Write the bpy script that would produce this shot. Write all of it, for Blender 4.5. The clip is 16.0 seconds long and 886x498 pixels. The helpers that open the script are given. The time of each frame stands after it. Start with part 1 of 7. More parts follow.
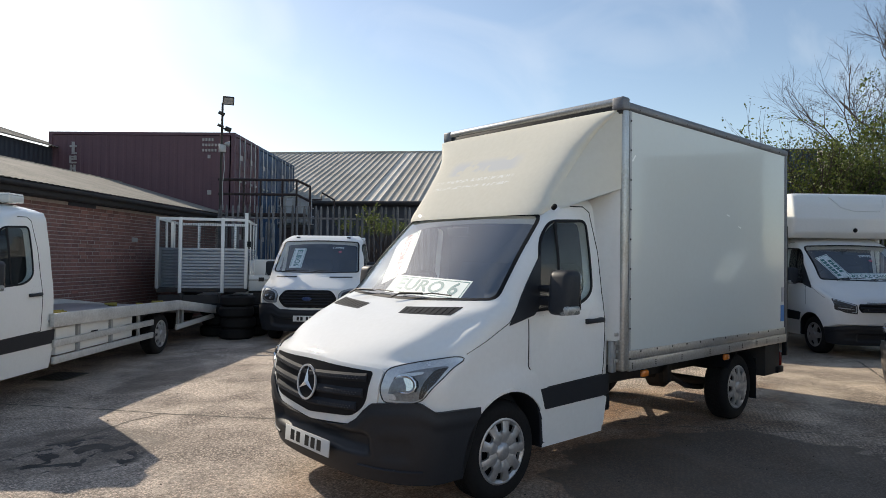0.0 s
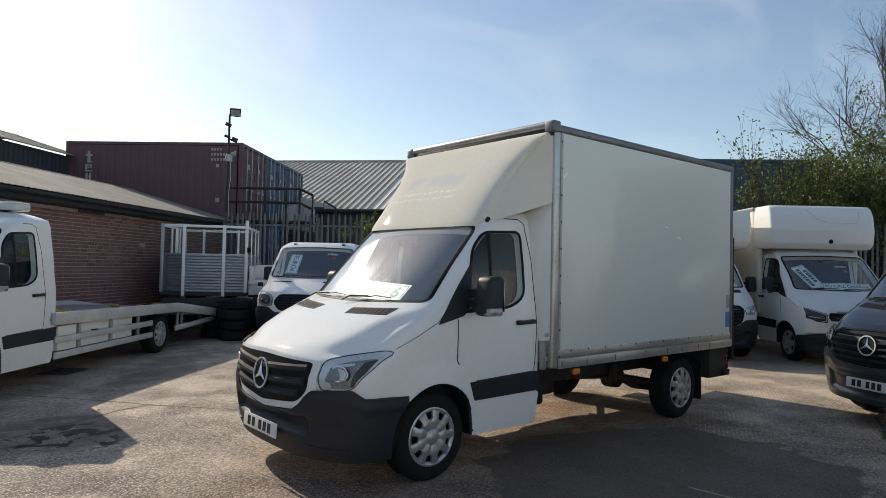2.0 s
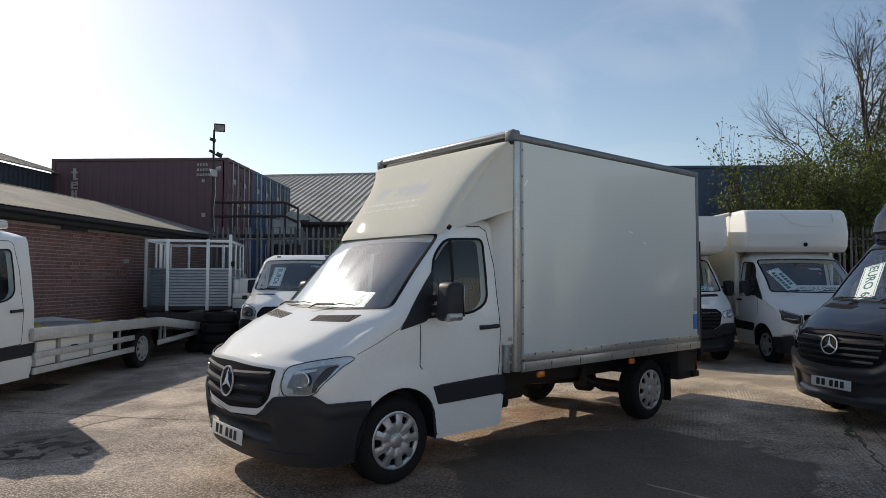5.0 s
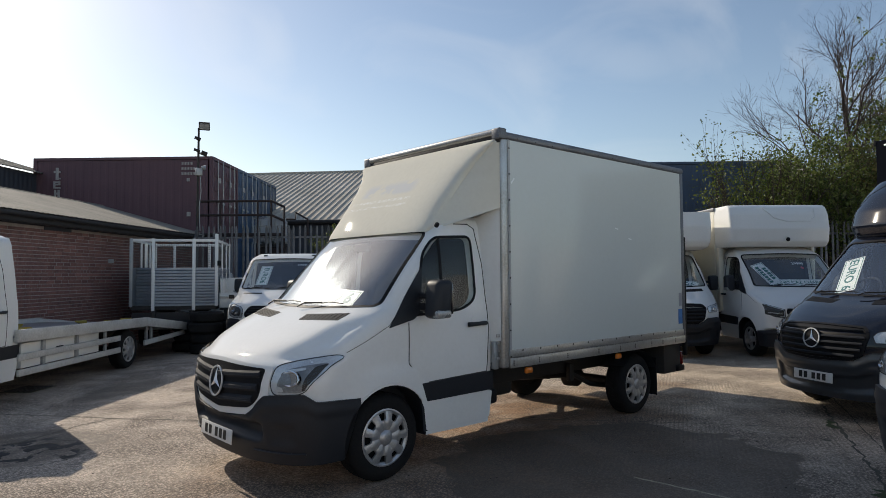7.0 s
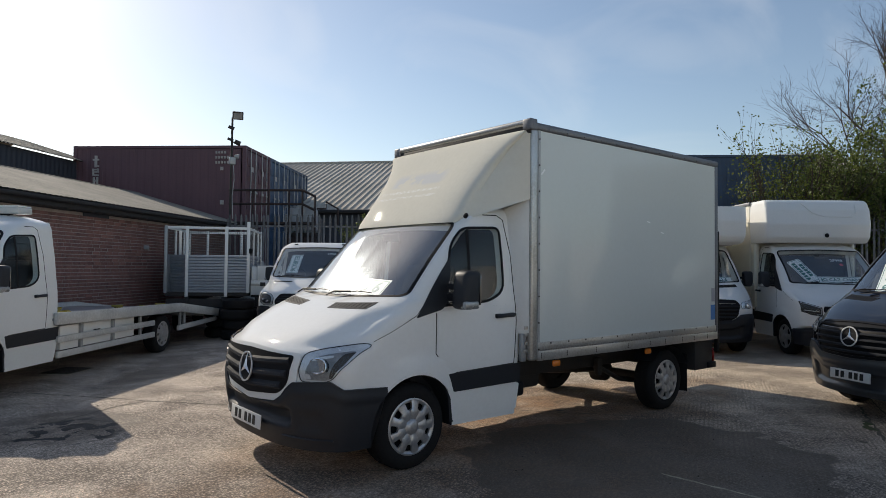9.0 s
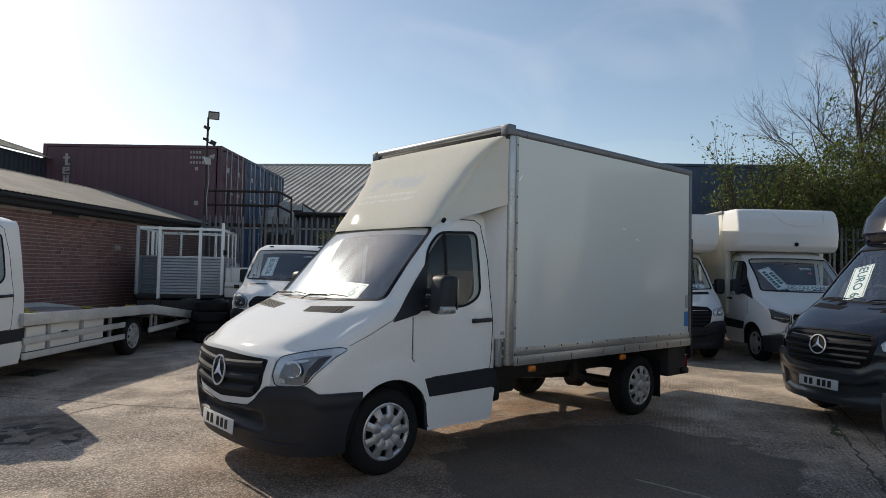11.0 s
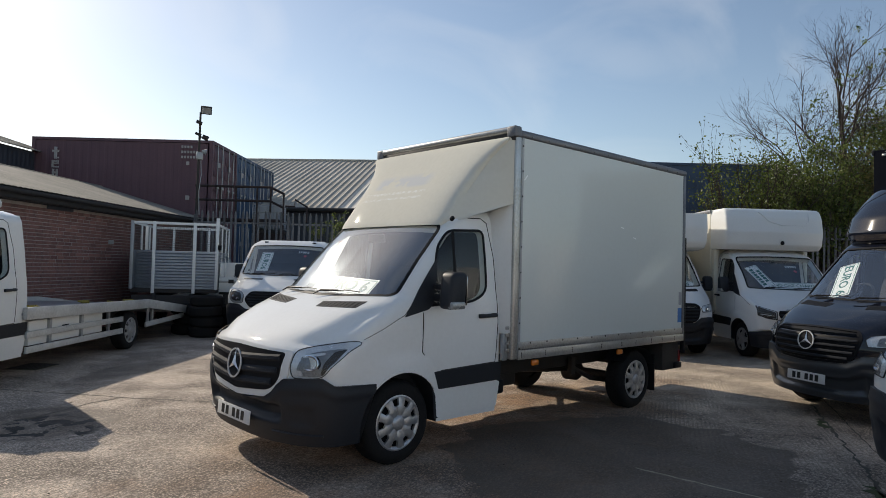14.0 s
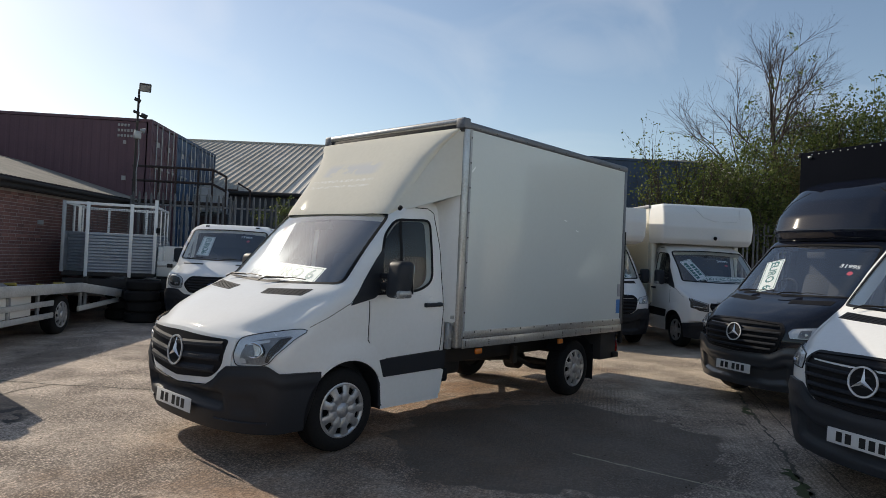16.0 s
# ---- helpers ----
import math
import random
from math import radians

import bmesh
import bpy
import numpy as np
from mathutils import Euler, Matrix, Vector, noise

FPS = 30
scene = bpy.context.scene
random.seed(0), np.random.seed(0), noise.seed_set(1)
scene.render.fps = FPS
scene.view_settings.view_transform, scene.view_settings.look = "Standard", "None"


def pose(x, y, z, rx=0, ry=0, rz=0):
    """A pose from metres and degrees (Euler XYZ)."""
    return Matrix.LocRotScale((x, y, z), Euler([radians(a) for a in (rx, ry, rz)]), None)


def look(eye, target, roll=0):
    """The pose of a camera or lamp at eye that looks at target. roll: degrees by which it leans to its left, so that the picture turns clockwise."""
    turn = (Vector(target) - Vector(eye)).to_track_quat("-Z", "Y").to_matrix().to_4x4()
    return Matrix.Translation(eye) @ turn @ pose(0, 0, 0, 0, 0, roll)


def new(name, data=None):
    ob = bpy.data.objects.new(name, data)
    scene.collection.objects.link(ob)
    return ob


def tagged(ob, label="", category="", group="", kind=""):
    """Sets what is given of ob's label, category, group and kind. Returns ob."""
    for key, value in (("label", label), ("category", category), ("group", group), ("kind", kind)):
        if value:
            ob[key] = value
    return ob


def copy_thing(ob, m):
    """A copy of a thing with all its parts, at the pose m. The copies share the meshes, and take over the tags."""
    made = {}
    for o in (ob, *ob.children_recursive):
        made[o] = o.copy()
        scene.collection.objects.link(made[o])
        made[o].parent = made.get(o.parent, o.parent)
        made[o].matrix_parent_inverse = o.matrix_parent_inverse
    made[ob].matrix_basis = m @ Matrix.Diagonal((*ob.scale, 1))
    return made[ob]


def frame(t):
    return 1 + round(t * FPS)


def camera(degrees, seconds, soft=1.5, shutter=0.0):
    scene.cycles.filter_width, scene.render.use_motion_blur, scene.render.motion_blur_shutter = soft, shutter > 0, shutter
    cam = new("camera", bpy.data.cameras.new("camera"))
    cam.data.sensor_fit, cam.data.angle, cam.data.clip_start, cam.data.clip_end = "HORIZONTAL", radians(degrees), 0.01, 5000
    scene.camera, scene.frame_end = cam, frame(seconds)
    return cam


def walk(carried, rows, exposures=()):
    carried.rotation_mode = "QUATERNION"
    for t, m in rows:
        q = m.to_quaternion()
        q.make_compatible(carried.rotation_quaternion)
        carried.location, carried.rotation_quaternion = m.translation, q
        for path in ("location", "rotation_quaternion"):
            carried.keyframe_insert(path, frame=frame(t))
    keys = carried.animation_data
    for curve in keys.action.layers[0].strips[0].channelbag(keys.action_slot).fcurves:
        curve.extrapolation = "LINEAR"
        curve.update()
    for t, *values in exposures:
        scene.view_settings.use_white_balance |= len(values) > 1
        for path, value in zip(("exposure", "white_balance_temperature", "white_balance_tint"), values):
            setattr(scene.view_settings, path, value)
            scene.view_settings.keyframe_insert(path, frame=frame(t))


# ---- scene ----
cam = camera(69.0, 16.0, 0.5)
PATH = [
    (0, (-3.295, -3.055, 1.662), (-1.965, -1.561, 1.696), 0.7),
    (0.5, (-3.308, -3.383, 1.656), (-1.973, -1.895, 1.695), 3.4),
    (1, (-3.112, -3.619, 1.639), (-1.791, -2.118, 1.657), 2.7),
    (1.5, (-3.07, -3.795, 1.646), (-1.779, -2.268, 1.641), 1.7),
    (2, (-3.207, -3.89, 1.664), (-1.919, -2.36, 1.72), 1.2),
    (2.5, (-3.235, -3.969, 1.651), (-1.933, -2.452, 1.701), 0.7),
    (3, (-3.157, -4.089, 1.654), (-1.848, -2.582, 1.773), 1.2),
    (3.5, (-3.085, -4.168, 1.648), (-1.762, -2.676, 1.799), 0.6),
    (6, (-3.101, -4.166, 1.623), (-1.813, -2.638, 1.682), -0.2),
    (6.5, (-3.12, -4.156, 1.632), (-1.816, -2.642, 1.709), -0.6),
    (7, (-3.115, -4.186, 1.631), (-1.784, -2.696, 1.714), -0.4),
    (7.5, (-3.097, -4.196, 1.623), (-1.769, -2.704, 1.711), -0.1),
    (8, (-3.107, -4.186, 1.619), (-1.815, -2.663, 1.713), 0.5),
    (8.5, (-3.105, -4.182, 1.625), (-1.844, -2.631, 1.685), 0.5),
    (11, (-3.101, -4.164, 1.628), (-1.783, -2.662, 1.698), 1.2),
    (11.5, (-3.141, -4.17, 1.635), (-1.782, -2.705, 1.694), 1.5),
    (12, (-3.107, -4.227, 1.623), (-1.755, -2.754, 1.673), 1.5),
    (12.5, (-3.234, -4.199, 1.639), (-1.874, -2.735, 1.711), 1.8),
    (13, (-3.391, -4.16, 1.643), (-1.996, -2.728, 1.693), 2.8),
    (13.5, (-3.406, -4.174, 1.632), (-2.018, -2.735, 1.681), 2.5),
    (14, (-3.379, -4.159, 1.632), (-2.025, -2.688, 1.69), 1.5),
    (14.5, (-3.411, -4.144, 1.635), (-2.042, -2.687, 1.668), 1.2),
    (15, (-3.431, -4.127, 1.637), (-2.035, -2.695, 1.675), 2.0),
    (15.5, (-3.419, -4.178, 1.639), (-1.966, -2.804, 1.669), 2.9),
    (16, (-3.426, -4.18, 1.644), (-1.951, -2.83, 1.671), 2.6),
]
walk(cam, [(t, look(eye, target, roll)) for t, eye, target, roll in PATH],
     [(0, 0.68, 7000, 10), (1, 0.57, 7000, 10), (2, 0.50, 7000, 10), (3.7, 0.48, 7000, 10), (6, 0.34, 7000, 10), (16, 0.34, 7000, 10)])

# ---- light ----
SUN_AZ, SUN_EL = 93.5, 30.6          # degrees from +x, and above the horizon
a, e = radians(SUN_AZ), radians(SUN_EL)
world = bpy.data.worlds.new("sky")
scene.world = world
world.use_nodes = True
wn, wl = world.node_tree.nodes, world.node_tree.links
sky = wn.new("ShaderNodeTexSky")
sky.sky_type, sky.sun_disc = 'NISHITA', False
sky.sun_elevation, sky.sun_rotation = e, radians(90 - SUN_AZ)
sky.air_density, sky.dust_density, sky.ozone_density = 1.0, 0.55, 1.35
wtc, wmap = wn.new("ShaderNodeTexCoord"), wn.new("ShaderNodeMapping")
wmap.inputs["Scale"].default_value = (1.6, 3.6, 5.0)
wmap.inputs["Rotation"].default_value = (0.2, 0.35, 0.9)
wisp = wn.new("ShaderNodeTexNoise")
wisp.inputs["Scale"].default_value, wisp.inputs["Detail"].default_value, wisp.inputs["Distortion"].default_value = 1.1, 6, 0.7
ramp = wn.new("ShaderNodeValToRGB")
ramp.color_ramp.elements[0].position, ramp.color_ramp.elements[1].position = 0.50, 0.85
ramp.color_ramp.elements[0].color = (0.0, 0.0, 0.0, 1)
ramp.color_ramp.elements[1].color = (0.34, 0.34, 0.34, 1)
veil = wn.new("ShaderNodeMix")
veil.data_type = 'RGBA'
veil.inputs[7].default_value = (7.5, 7.7, 8.0, 1)
wl.new(wtc.outputs["Generated"], wmap.inputs[0]); wl.new(wmap.outputs[0], wisp.inputs["Vector"])
wl.new(wisp.outputs["Fac"], ramp.inputs[0]); wl.new(ramp.outputs[0], veil.inputs[0])
wl.new(sky.outputs[0], veil.inputs[6]); wl.new(veil.outputs[2], wn["Background"].inputs[0])
wn["Background"].inputs[1].default_value = 0.102
sun = new("sun", bpy.data.lights.new("sun", 'SUN'))
sun.data.energy, sun.data.angle, sun.data.color = 3.1, radians(0.5), (1.0, 0.93, 0.82)
sun.matrix_world = look((math.cos(a) * math.cos(e) * 30, math.sin(a) * math.cos(e) * 30, math.sin(e) * 30), (0, 0, 0))

# ---- materials ----


def surface(name, col, rough=0.5, metal=0.0, col2=None, scale=3.0, fine=40.0, var=0.5, bump=0.0, bscale=120.0, coat=0.0, spec=0.5, vary=0.0):
    """A node material: two colours mixed by coarse and fine noise, uneven roughness, fine relief."""
    m = bpy.data.materials.new(name)
    m.use_nodes = True
    n, l = m.node_tree.nodes, m.node_tree.links
    p = n["Principled BSDF"]
    tc = n.new("ShaderNodeTexCoord")
    c1, c2 = n.new("ShaderNodeTexNoise"), n.new("ShaderNodeTexNoise")
    for t, s in ((c1, scale), (c2, fine)):
        t.inputs["Scale"].default_value, t.inputs["Detail"].default_value = s, 5
        l.new(tc.outputs["Object"], t.inputs["Vector"])
    add = n.new("ShaderNodeMath"); add.operation = 'MULTIPLY'
    l.new(c1.outputs["Fac"], add.inputs[0]); l.new(c2.outputs["Fac"], add.inputs[1])
    r = n.new("ShaderNodeMapRange")
    r.inputs[1].default_value, r.inputs[2].default_value, r.inputs[4].default_value = 0.12, 0.42, var
    l.new(add.outputs[0], r.inputs[0])
    mix = n.new("ShaderNodeMix"); mix.data_type = 'RGBA'
    mix.inputs[6].default_value = (*col, 1)
    mix.inputs[7].default_value = (*(col2 or tuple(c * 0.7 for c in col)), 1)
    l.new(r.outputs[0], mix.inputs[0])
    out = mix.outputs[2]
    if vary:
        info, hsv, mr = n.new("ShaderNodeObjectInfo"), n.new("ShaderNodeHueSaturation"), n.new("ShaderNodeMapRange")
        mr.inputs[3].default_value, mr.inputs[4].default_value = 1 - vary, 1 + vary
        l.new(info.outputs["Random"], mr.inputs[0]); l.new(mr.outputs[0], hsv.inputs["Value"])
        l.new(out, hsv.inputs["Color"]); out = hsv.outputs[0]
    l.new(out, p.inputs["Base Color"])
    rr = n.new("ShaderNodeMapRange")
    rr.inputs[3].default_value, rr.inputs[4].default_value = rough * 0.8, min(1, rough * 1.25)
    l.new(c1.outputs["Fac"], rr.inputs[0]); l.new(rr.outputs[0], p.inputs["Roughness"])
    p.inputs["Metallic"].default_value = metal
    p.inputs["Specular IOR Level"].default_value = spec
    p.inputs["Coat Weight"].default_value = coat
    p.inputs["Coat Roughness"].default_value = 0.04
    if bump:
        b, bt = n.new("ShaderNodeBump"), n.new("ShaderNodeTexNoise")
        bt.inputs["Scale"].default_value, bt.inputs["Detail"].default_value = bscale, 4
        b.inputs["Strength"].default_value, b.inputs["Distance"].default_value = bump, 0.01
        l.new(tc.outputs["Object"], bt.inputs["Vector"]); l.new(bt.outputs["Fac"], b.inputs["Height"])
        l.new(b.outputs[0], p.inputs["Normal"])
    return m


def pane(name, tint, dust=0.05, dust_rough=0.25, mirror=0.07):
    """Thin window glass: clear, with a Fresnel mirror and a film of dust."""
    m = bpy.data.materials.new(name)
    m.use_nodes = True
    n, l = m.node_tree.nodes, m.node_tree.links
    n.remove(n["Principled BSDF"])
    tr, gl, fr, mx = n.new("ShaderNodeBsdfTransparent"), n.new("ShaderNodeBsdfGlossy"), n.new("ShaderNodeLayerWeight"), n.new("ShaderNodeMixShader")
    tr.inputs[0].default_value = (*tint, 1)
    gl.inputs["Roughness"].default_value = 0.015
    fr.inputs["Blend"].default_value = 0.5
    pw, ad = n.new("ShaderNodeMath"), n.new("ShaderNodeMath")
    pw.operation, ad.operation = 'POWER', 'MULTIPLY_ADD'
    pw.inputs[1].default_value, ad.inputs[1].default_value, ad.inputs[2].default_value = 4.0, 0.92 - mirror, mirror
    l.new(fr.outputs["Facing"], pw.inputs[0]); l.new(pw.outputs[0], ad.inputs[0])
    l.new(ad.outputs[0], mx.inputs[0]); l.new(tr.outputs[0], mx.inputs[1]); l.new(gl.outputs[0], mx.inputs[2])
    film, m2, nz, tc, mr = n.new("ShaderNodeBsdfGlossy"), n.new("ShaderNodeMixShader"), n.new("ShaderNodeTexNoise"), n.new("ShaderNodeTexCoord"), n.new("ShaderNodeMapRange")
    film.inputs["Roughness"].default_value = dust_rough
    film.inputs[0].default_value = (0.74, 0.88, 1.0, 1)
    nz.inputs["Scale"].default_value, nz.inputs["Detail"].default_value = 3.0, 6
    mr.inputs[1].default_value, mr.inputs[2].default_value = 0.3, 0.7
    mr.inputs[3].default_value, mr.inputs[4].default_value = dust * 0.3, dust * 1.7
    mp = n.new("ShaderNodeMapping")
    mp.inputs["Scale"].default_value, mp.inputs["Rotation"].default_value = (1.0, 2.6, 0.7), (0.5, 0, 0)
    l.new(tc.outputs["Object"], mp.inputs[0]); l.new(mp.outputs[0], nz.inputs["Vector"]); l.new(nz.outputs["Fac"], mr.inputs[0]); l.new(mr.outputs[0], m2.inputs[0])
    l.new(mx.outputs[0], m2.inputs[1]); l.new(film.outputs[0], m2.inputs[2])
    core, m3 = n.new("ShaderNodeBsdfGlossy"), n.new("ShaderNodeMixShader")
    core.inputs["Roughness"].default_value = dust_rough * 0.45
    m3.inputs[0].default_value = dust * 0.8
    l.new(m2.outputs[0], m3.inputs[1]); l.new(core.outputs[0], m3.inputs[2])
    l.new(m3.outputs[0], n["Material Output"].inputs["Surface"])
    return m


def worn_gelcoat(name, ghost):
    """Cream gelcoat on which a removed sign has left a grey ghost and rows of pale flecks."""
    m = surface(name, (0.73, 0.70, 0.61), 0.75, 0, (0.66, 0.63, 0.54), 1.2, 25, 0.6, 0.015, 200, 0.12, 0.0)
    n, l = m.node_tree.nodes, m.node_tree.links
    p = n["Principled BSDF"]
    tc, sp = n.new("ShaderNodeTexCoord"), n.new("ShaderNodeSeparateXYZ")
    l.new(tc.outputs["Object"], sp.inputs[0])

    def fac(v, a_, b_):
        r = n.new("ShaderNodeMapRange")
        r.inputs[1].default_value, r.inputs[2].default_value = a_, b_
        l.new(v, r.inputs[0])
        return r.outputs[0]

    def times(*vs):
        out = vs[0]
        for v in vs[1:]:
            o = n.new("ShaderNodeMath"); o.operation = 'MULTIPLY'
            l.new(out, o.inputs[0]); l.new(v, o.inputs[1]); out = o.outputs[0]
        return out

    def noise_(s, d):
        t = n.new("ShaderNodeTexNoise")
        t.inputs["Scale"].default_value, t.inputs["Detail"].default_value = s, d
        l.new(tc.outputs["Object"], t.inputs["Vector"])
        return t.outputs["Fac"]

    y, z = sp.outputs["Y"], sp.outputs["Z"]
    out = p.inputs["Base Color"].links[0].from_socket
    masks = [(times(fac(y, 0.58, 0.48), fac(y, -0.36, -0.24), fac(z, 2.43, 2.46), fac(z, 2.60, 2.54), fac(noise_(5, 3), 0.40, 0.46)), ghost)]
    for z0, z1 in ((2.365, 2.40), (2.305, 2.335)):
        masks.append((times(fac(y, 0.66, 0.62), fac(y, -0.36, -0.30), fac(z, z0, z0 + 0.006), fac(z, z1, z1 - 0.006), fac(noise_(38, 2), 0.50, 0.54)), (0.84, 0.83, 0.79)))
    for f_, c in masks:
        x = n.new("ShaderNodeMix"); x.data_type = 'RGBA'
        l.new(f_, x.inputs[0]); l.new(out, x.inputs[6]); x.inputs[7].default_value = (*c, 1)
        out = x.outputs[2]
    l.new(out, p.inputs["Base Color"])
    return m


def lamp_glass(name, col):
    return surface(name, col, 0.12, 0, None, 5, 60, 0.3, 0, 120, 0.8)


WHITE = surface("white_paint", (0.82, 0.82, 0.80), 0.85, 0, (0.75, 0.745, 0.72), 1.5, 30, 0.5, 0.0, 300, 0.65, 0.0)
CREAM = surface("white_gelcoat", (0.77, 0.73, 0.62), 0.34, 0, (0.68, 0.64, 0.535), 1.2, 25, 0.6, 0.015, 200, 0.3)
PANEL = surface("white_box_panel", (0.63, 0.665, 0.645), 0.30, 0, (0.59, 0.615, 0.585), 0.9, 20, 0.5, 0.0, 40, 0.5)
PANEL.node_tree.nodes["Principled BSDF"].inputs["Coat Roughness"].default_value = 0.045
BLACKP = surface("black_paint", (0.006, 0.008, 0.015), 0.90, 0, (0.009, 0.011, 0.019), 1.5, 40, 0.5, 0.0, 100, 1.0, 0.0)
PLASTIC = surface("black_plastic", (0.017, 0.019, 0.024), 0.5, 0, (0.024, 0.027, 0.033), 3, 60, 0.6, 0.05, 400, 0, 0.36)
TRIM = surface("dark_trim", (0.012, 0.012, 0.014), 0.5, 0, (0.02, 0.02, 0.02), 4, 50, 0.5, 0.02, 300, spec=0.12)
GREYPLASTIC = surface("dark_grey_plastic", (0.030, 0.034, 0.041), 0.5, 0, (0.040, 0.044, 0.052), 3, 60, 0.6, 0.05, 400, 0, 0.36)
RUBBER = surface("tyre_rubber", (0.008, 0.008, 0.009), 0.8, 0, (0.02, 0.019, 0.018), 5, 50, 0.7, 0.15, 90, 0, 0.25)
SEAM = surface("seam_shadow_rubber", (0.02, 0.02, 0.02), 0.8)
CHROME = surface("chrome", (0.75, 0.75, 0.76), 0.12, 1.0, (0.6, 0.6, 0.6), 6, 60, 0.5)
SILVER = surface("silver_wheel_paint", (0.52, 0.52, 0.53), 0.36, 0.65, (0.34, 0.33, 0.32), 6, 60, 0.7)
ALU = surface("bare_aluminium", (0.54, 0.54, 0.53), 0.36, 0.7, (0.34, 0.31, 0.27), 2.5, 60, 0.8, 0.03, 160)
ALUGREY = surface("dull_grey_rail", (0.20, 0.21, 0.23), 0.5, 0.5, (0.13, 0.13, 0.14), 2.5, 50, 0.8, 0.03, 160)
STEEL = surface("dark_steel", (0.028, 0.027, 0.027), 0.65, 0.2, (0.055, 0.042, 0.034), 5, 60, 0.7, 0.1, 120)
GALV = surface("galvanised_steel", (0.42, 0.43, 0.44), 0.5, 0.6, (0.30, 0.30, 0.30), 4, 50, 0.7, 0.03, 100)
INSIDE = surface("cab_interior_plastic", (0.035, 0.037, 0.042), 0.7, 0, (0.045, 0.045, 0.05), 3, 50, 0.5, 0.05, 200)
CLOTH = surface("seat_cloth", (0.03, 0.03, 0.034), 0.9, 0, (0.055, 0.055, 0.055), 8, 120, 0.7, 0.1, 400)
GLASS = pane("windscreen_glass", (0.86, 0.92, 0.93), 0.024, 0.21, 0.21)
GLASS2 = pane("clean_windscreen_glass", (0.93, 0.97, 0.97), 0.018, 0.18, 0.17)
SIDEGLASS = pane("side_window_glass", (0.74, 0.80, 0.80), 0.006, 0.15, 0.035)
REFLECTOR = surface("lamp_reflector", (0.42, 0.43, 0.43), 0.28, 0.6, (0.22, 0.23, 0.23), 16, 60, 0.9)
LENS = pane("lamp_lens", (0.95, 0.96, 0.97), 0.004, 0.1, 0.03)
BAND = surface("lamp_bright_band", (0.72, 0.75, 0.77), 0.25, 0.35, (0.5, 0.52, 0.54), 14, 60, 0.7)
LAMPDARK = surface("lamp_dark_housing", (0.16, 0.165, 0.175), 0.35, 0.4, (0.30, 0.31, 0.32), 14, 60, 0.8)
STARSILVER = surface("badge_silver", (0.86, 0.87, 0.89), 0.24, 0.45, (0.76, 0.76, 0.78), 14, 60, 0.5)
COMB = surface("honeycomb_plastic", (0.11, 0.112, 0.12), 0.8, 0, (0.07, 0.072, 0.078), 14, 60, 0.5)
DARKBOX = surface("dark_box_panel", (0.006, 0.007, 0.010), 0.9, 0, (0.009, 0.010, 0.014), 1.5, 30, 0.6, 0, 100, 0.0, 0.0)
SLATGREY = surface("grille_slat_plastic", (0.032, 0.035, 0.042), 0.7, 0, (0.024, 0.026, 0.031), 5, 60, 0.6, spec=0.12)
AMBER = lamp_glass("amber_lens", (0.75, 0.20, 0.02))
RED = lamp_glass("red_lens", (0.22, 0.012, 0.012))
CARD = surface("white_card", (0.88, 0.90, 0.88), 0.5, 0, (0.82, 0.85, 0.83), 4, 40, 0.4)
GREEN = surface("green_ink", (0.012, 0.14, 0.11), 0.5, 0, (0.02, 0.17, 0.14), 6, 60, 0.5)
REDINK = surface("faded_red_ink", (0.30, 0.07, 0.06), 0.6)
PLATE = surface("plate_white", (0.72, 0.72, 0.70), 0.35, 0, (0.62, 0.62, 0.6), 9, 60, 0.4)
INK = surface("black_ink", (0.012, 0.012, 0.012), 0.5)
PRICE = surface("white_sticker", (0.75, 0.78, 0.80), 0.5)

# ---- building blocks ----


def finish(bm, smooth=True, angle=40):
    bmesh.ops.recalc_face_normals(bm, faces=bm.faces)
    for f in bm.faces:
        f.smooth = smooth
    if smooth:
        lim = radians(angle)
        for ed in bm.edges:
            if len(ed.link_faces) == 2 and ed.calc_face_angle(0) > lim:
                ed.smooth = False


def part(name, bm, material, parent=None, label="", smooth=True, m=None, angle=40):
    """Links a bmesh as one mesh object under a thing or a part."""
    finish(bm, smooth, angle)
    me = bpy.data.meshes.new(name)
    bm.to_mesh(me)
    bm.free()
    for mt in (material if isinstance(material, (list, tuple)) else [material]):
        me.materials.append(mt)
    ob = new(name, me)
    if parent:
        ob.parent = parent
    if m is not None:
        ob.matrix_basis = m
    if label:
        tagged(ob, label)
    return ob


def share(name, me, parent, m):
    """One more object on a mesh that is already built."""
    ob = new(name, me)
    ob.parent, ob.matrix_basis = parent, m
    return ob


def thing(name, label, category, m=None, group="", kind=""):
    ob = new(name)
    ob.empty_display_size = 0.2
    if m is not None:
        ob.matrix_basis = m
    return tagged(ob, label, category, group, kind)


def add_box(bm, lo, hi, bevel=0.0, m=None, seg=2):
    r = bmesh.ops.create_cube(bm, size=1)
    vs = r["verts"]
    for v in vs:
        v.co = Vector([lo[i] + (v.co[i] + 0.5) * (hi[i] - lo[i]) for i in range(3)])
    if bevel:
        es = list({ed for v in vs for ed in v.link_edges})
        g = bmesh.ops.bevel(bm, geom=es, offset=bevel, segments=seg, affect='EDGES', profile=0.5)
        vs = [v for v in g["verts"]] or vs
        vs = list({v for f in g["faces"] for v in f.verts} | set(v for v in vs if v.is_valid))
    if m is not None:
        bmesh.ops.transform(bm, matrix=m, verts=[v for v in vs if v.is_valid])
    return bm


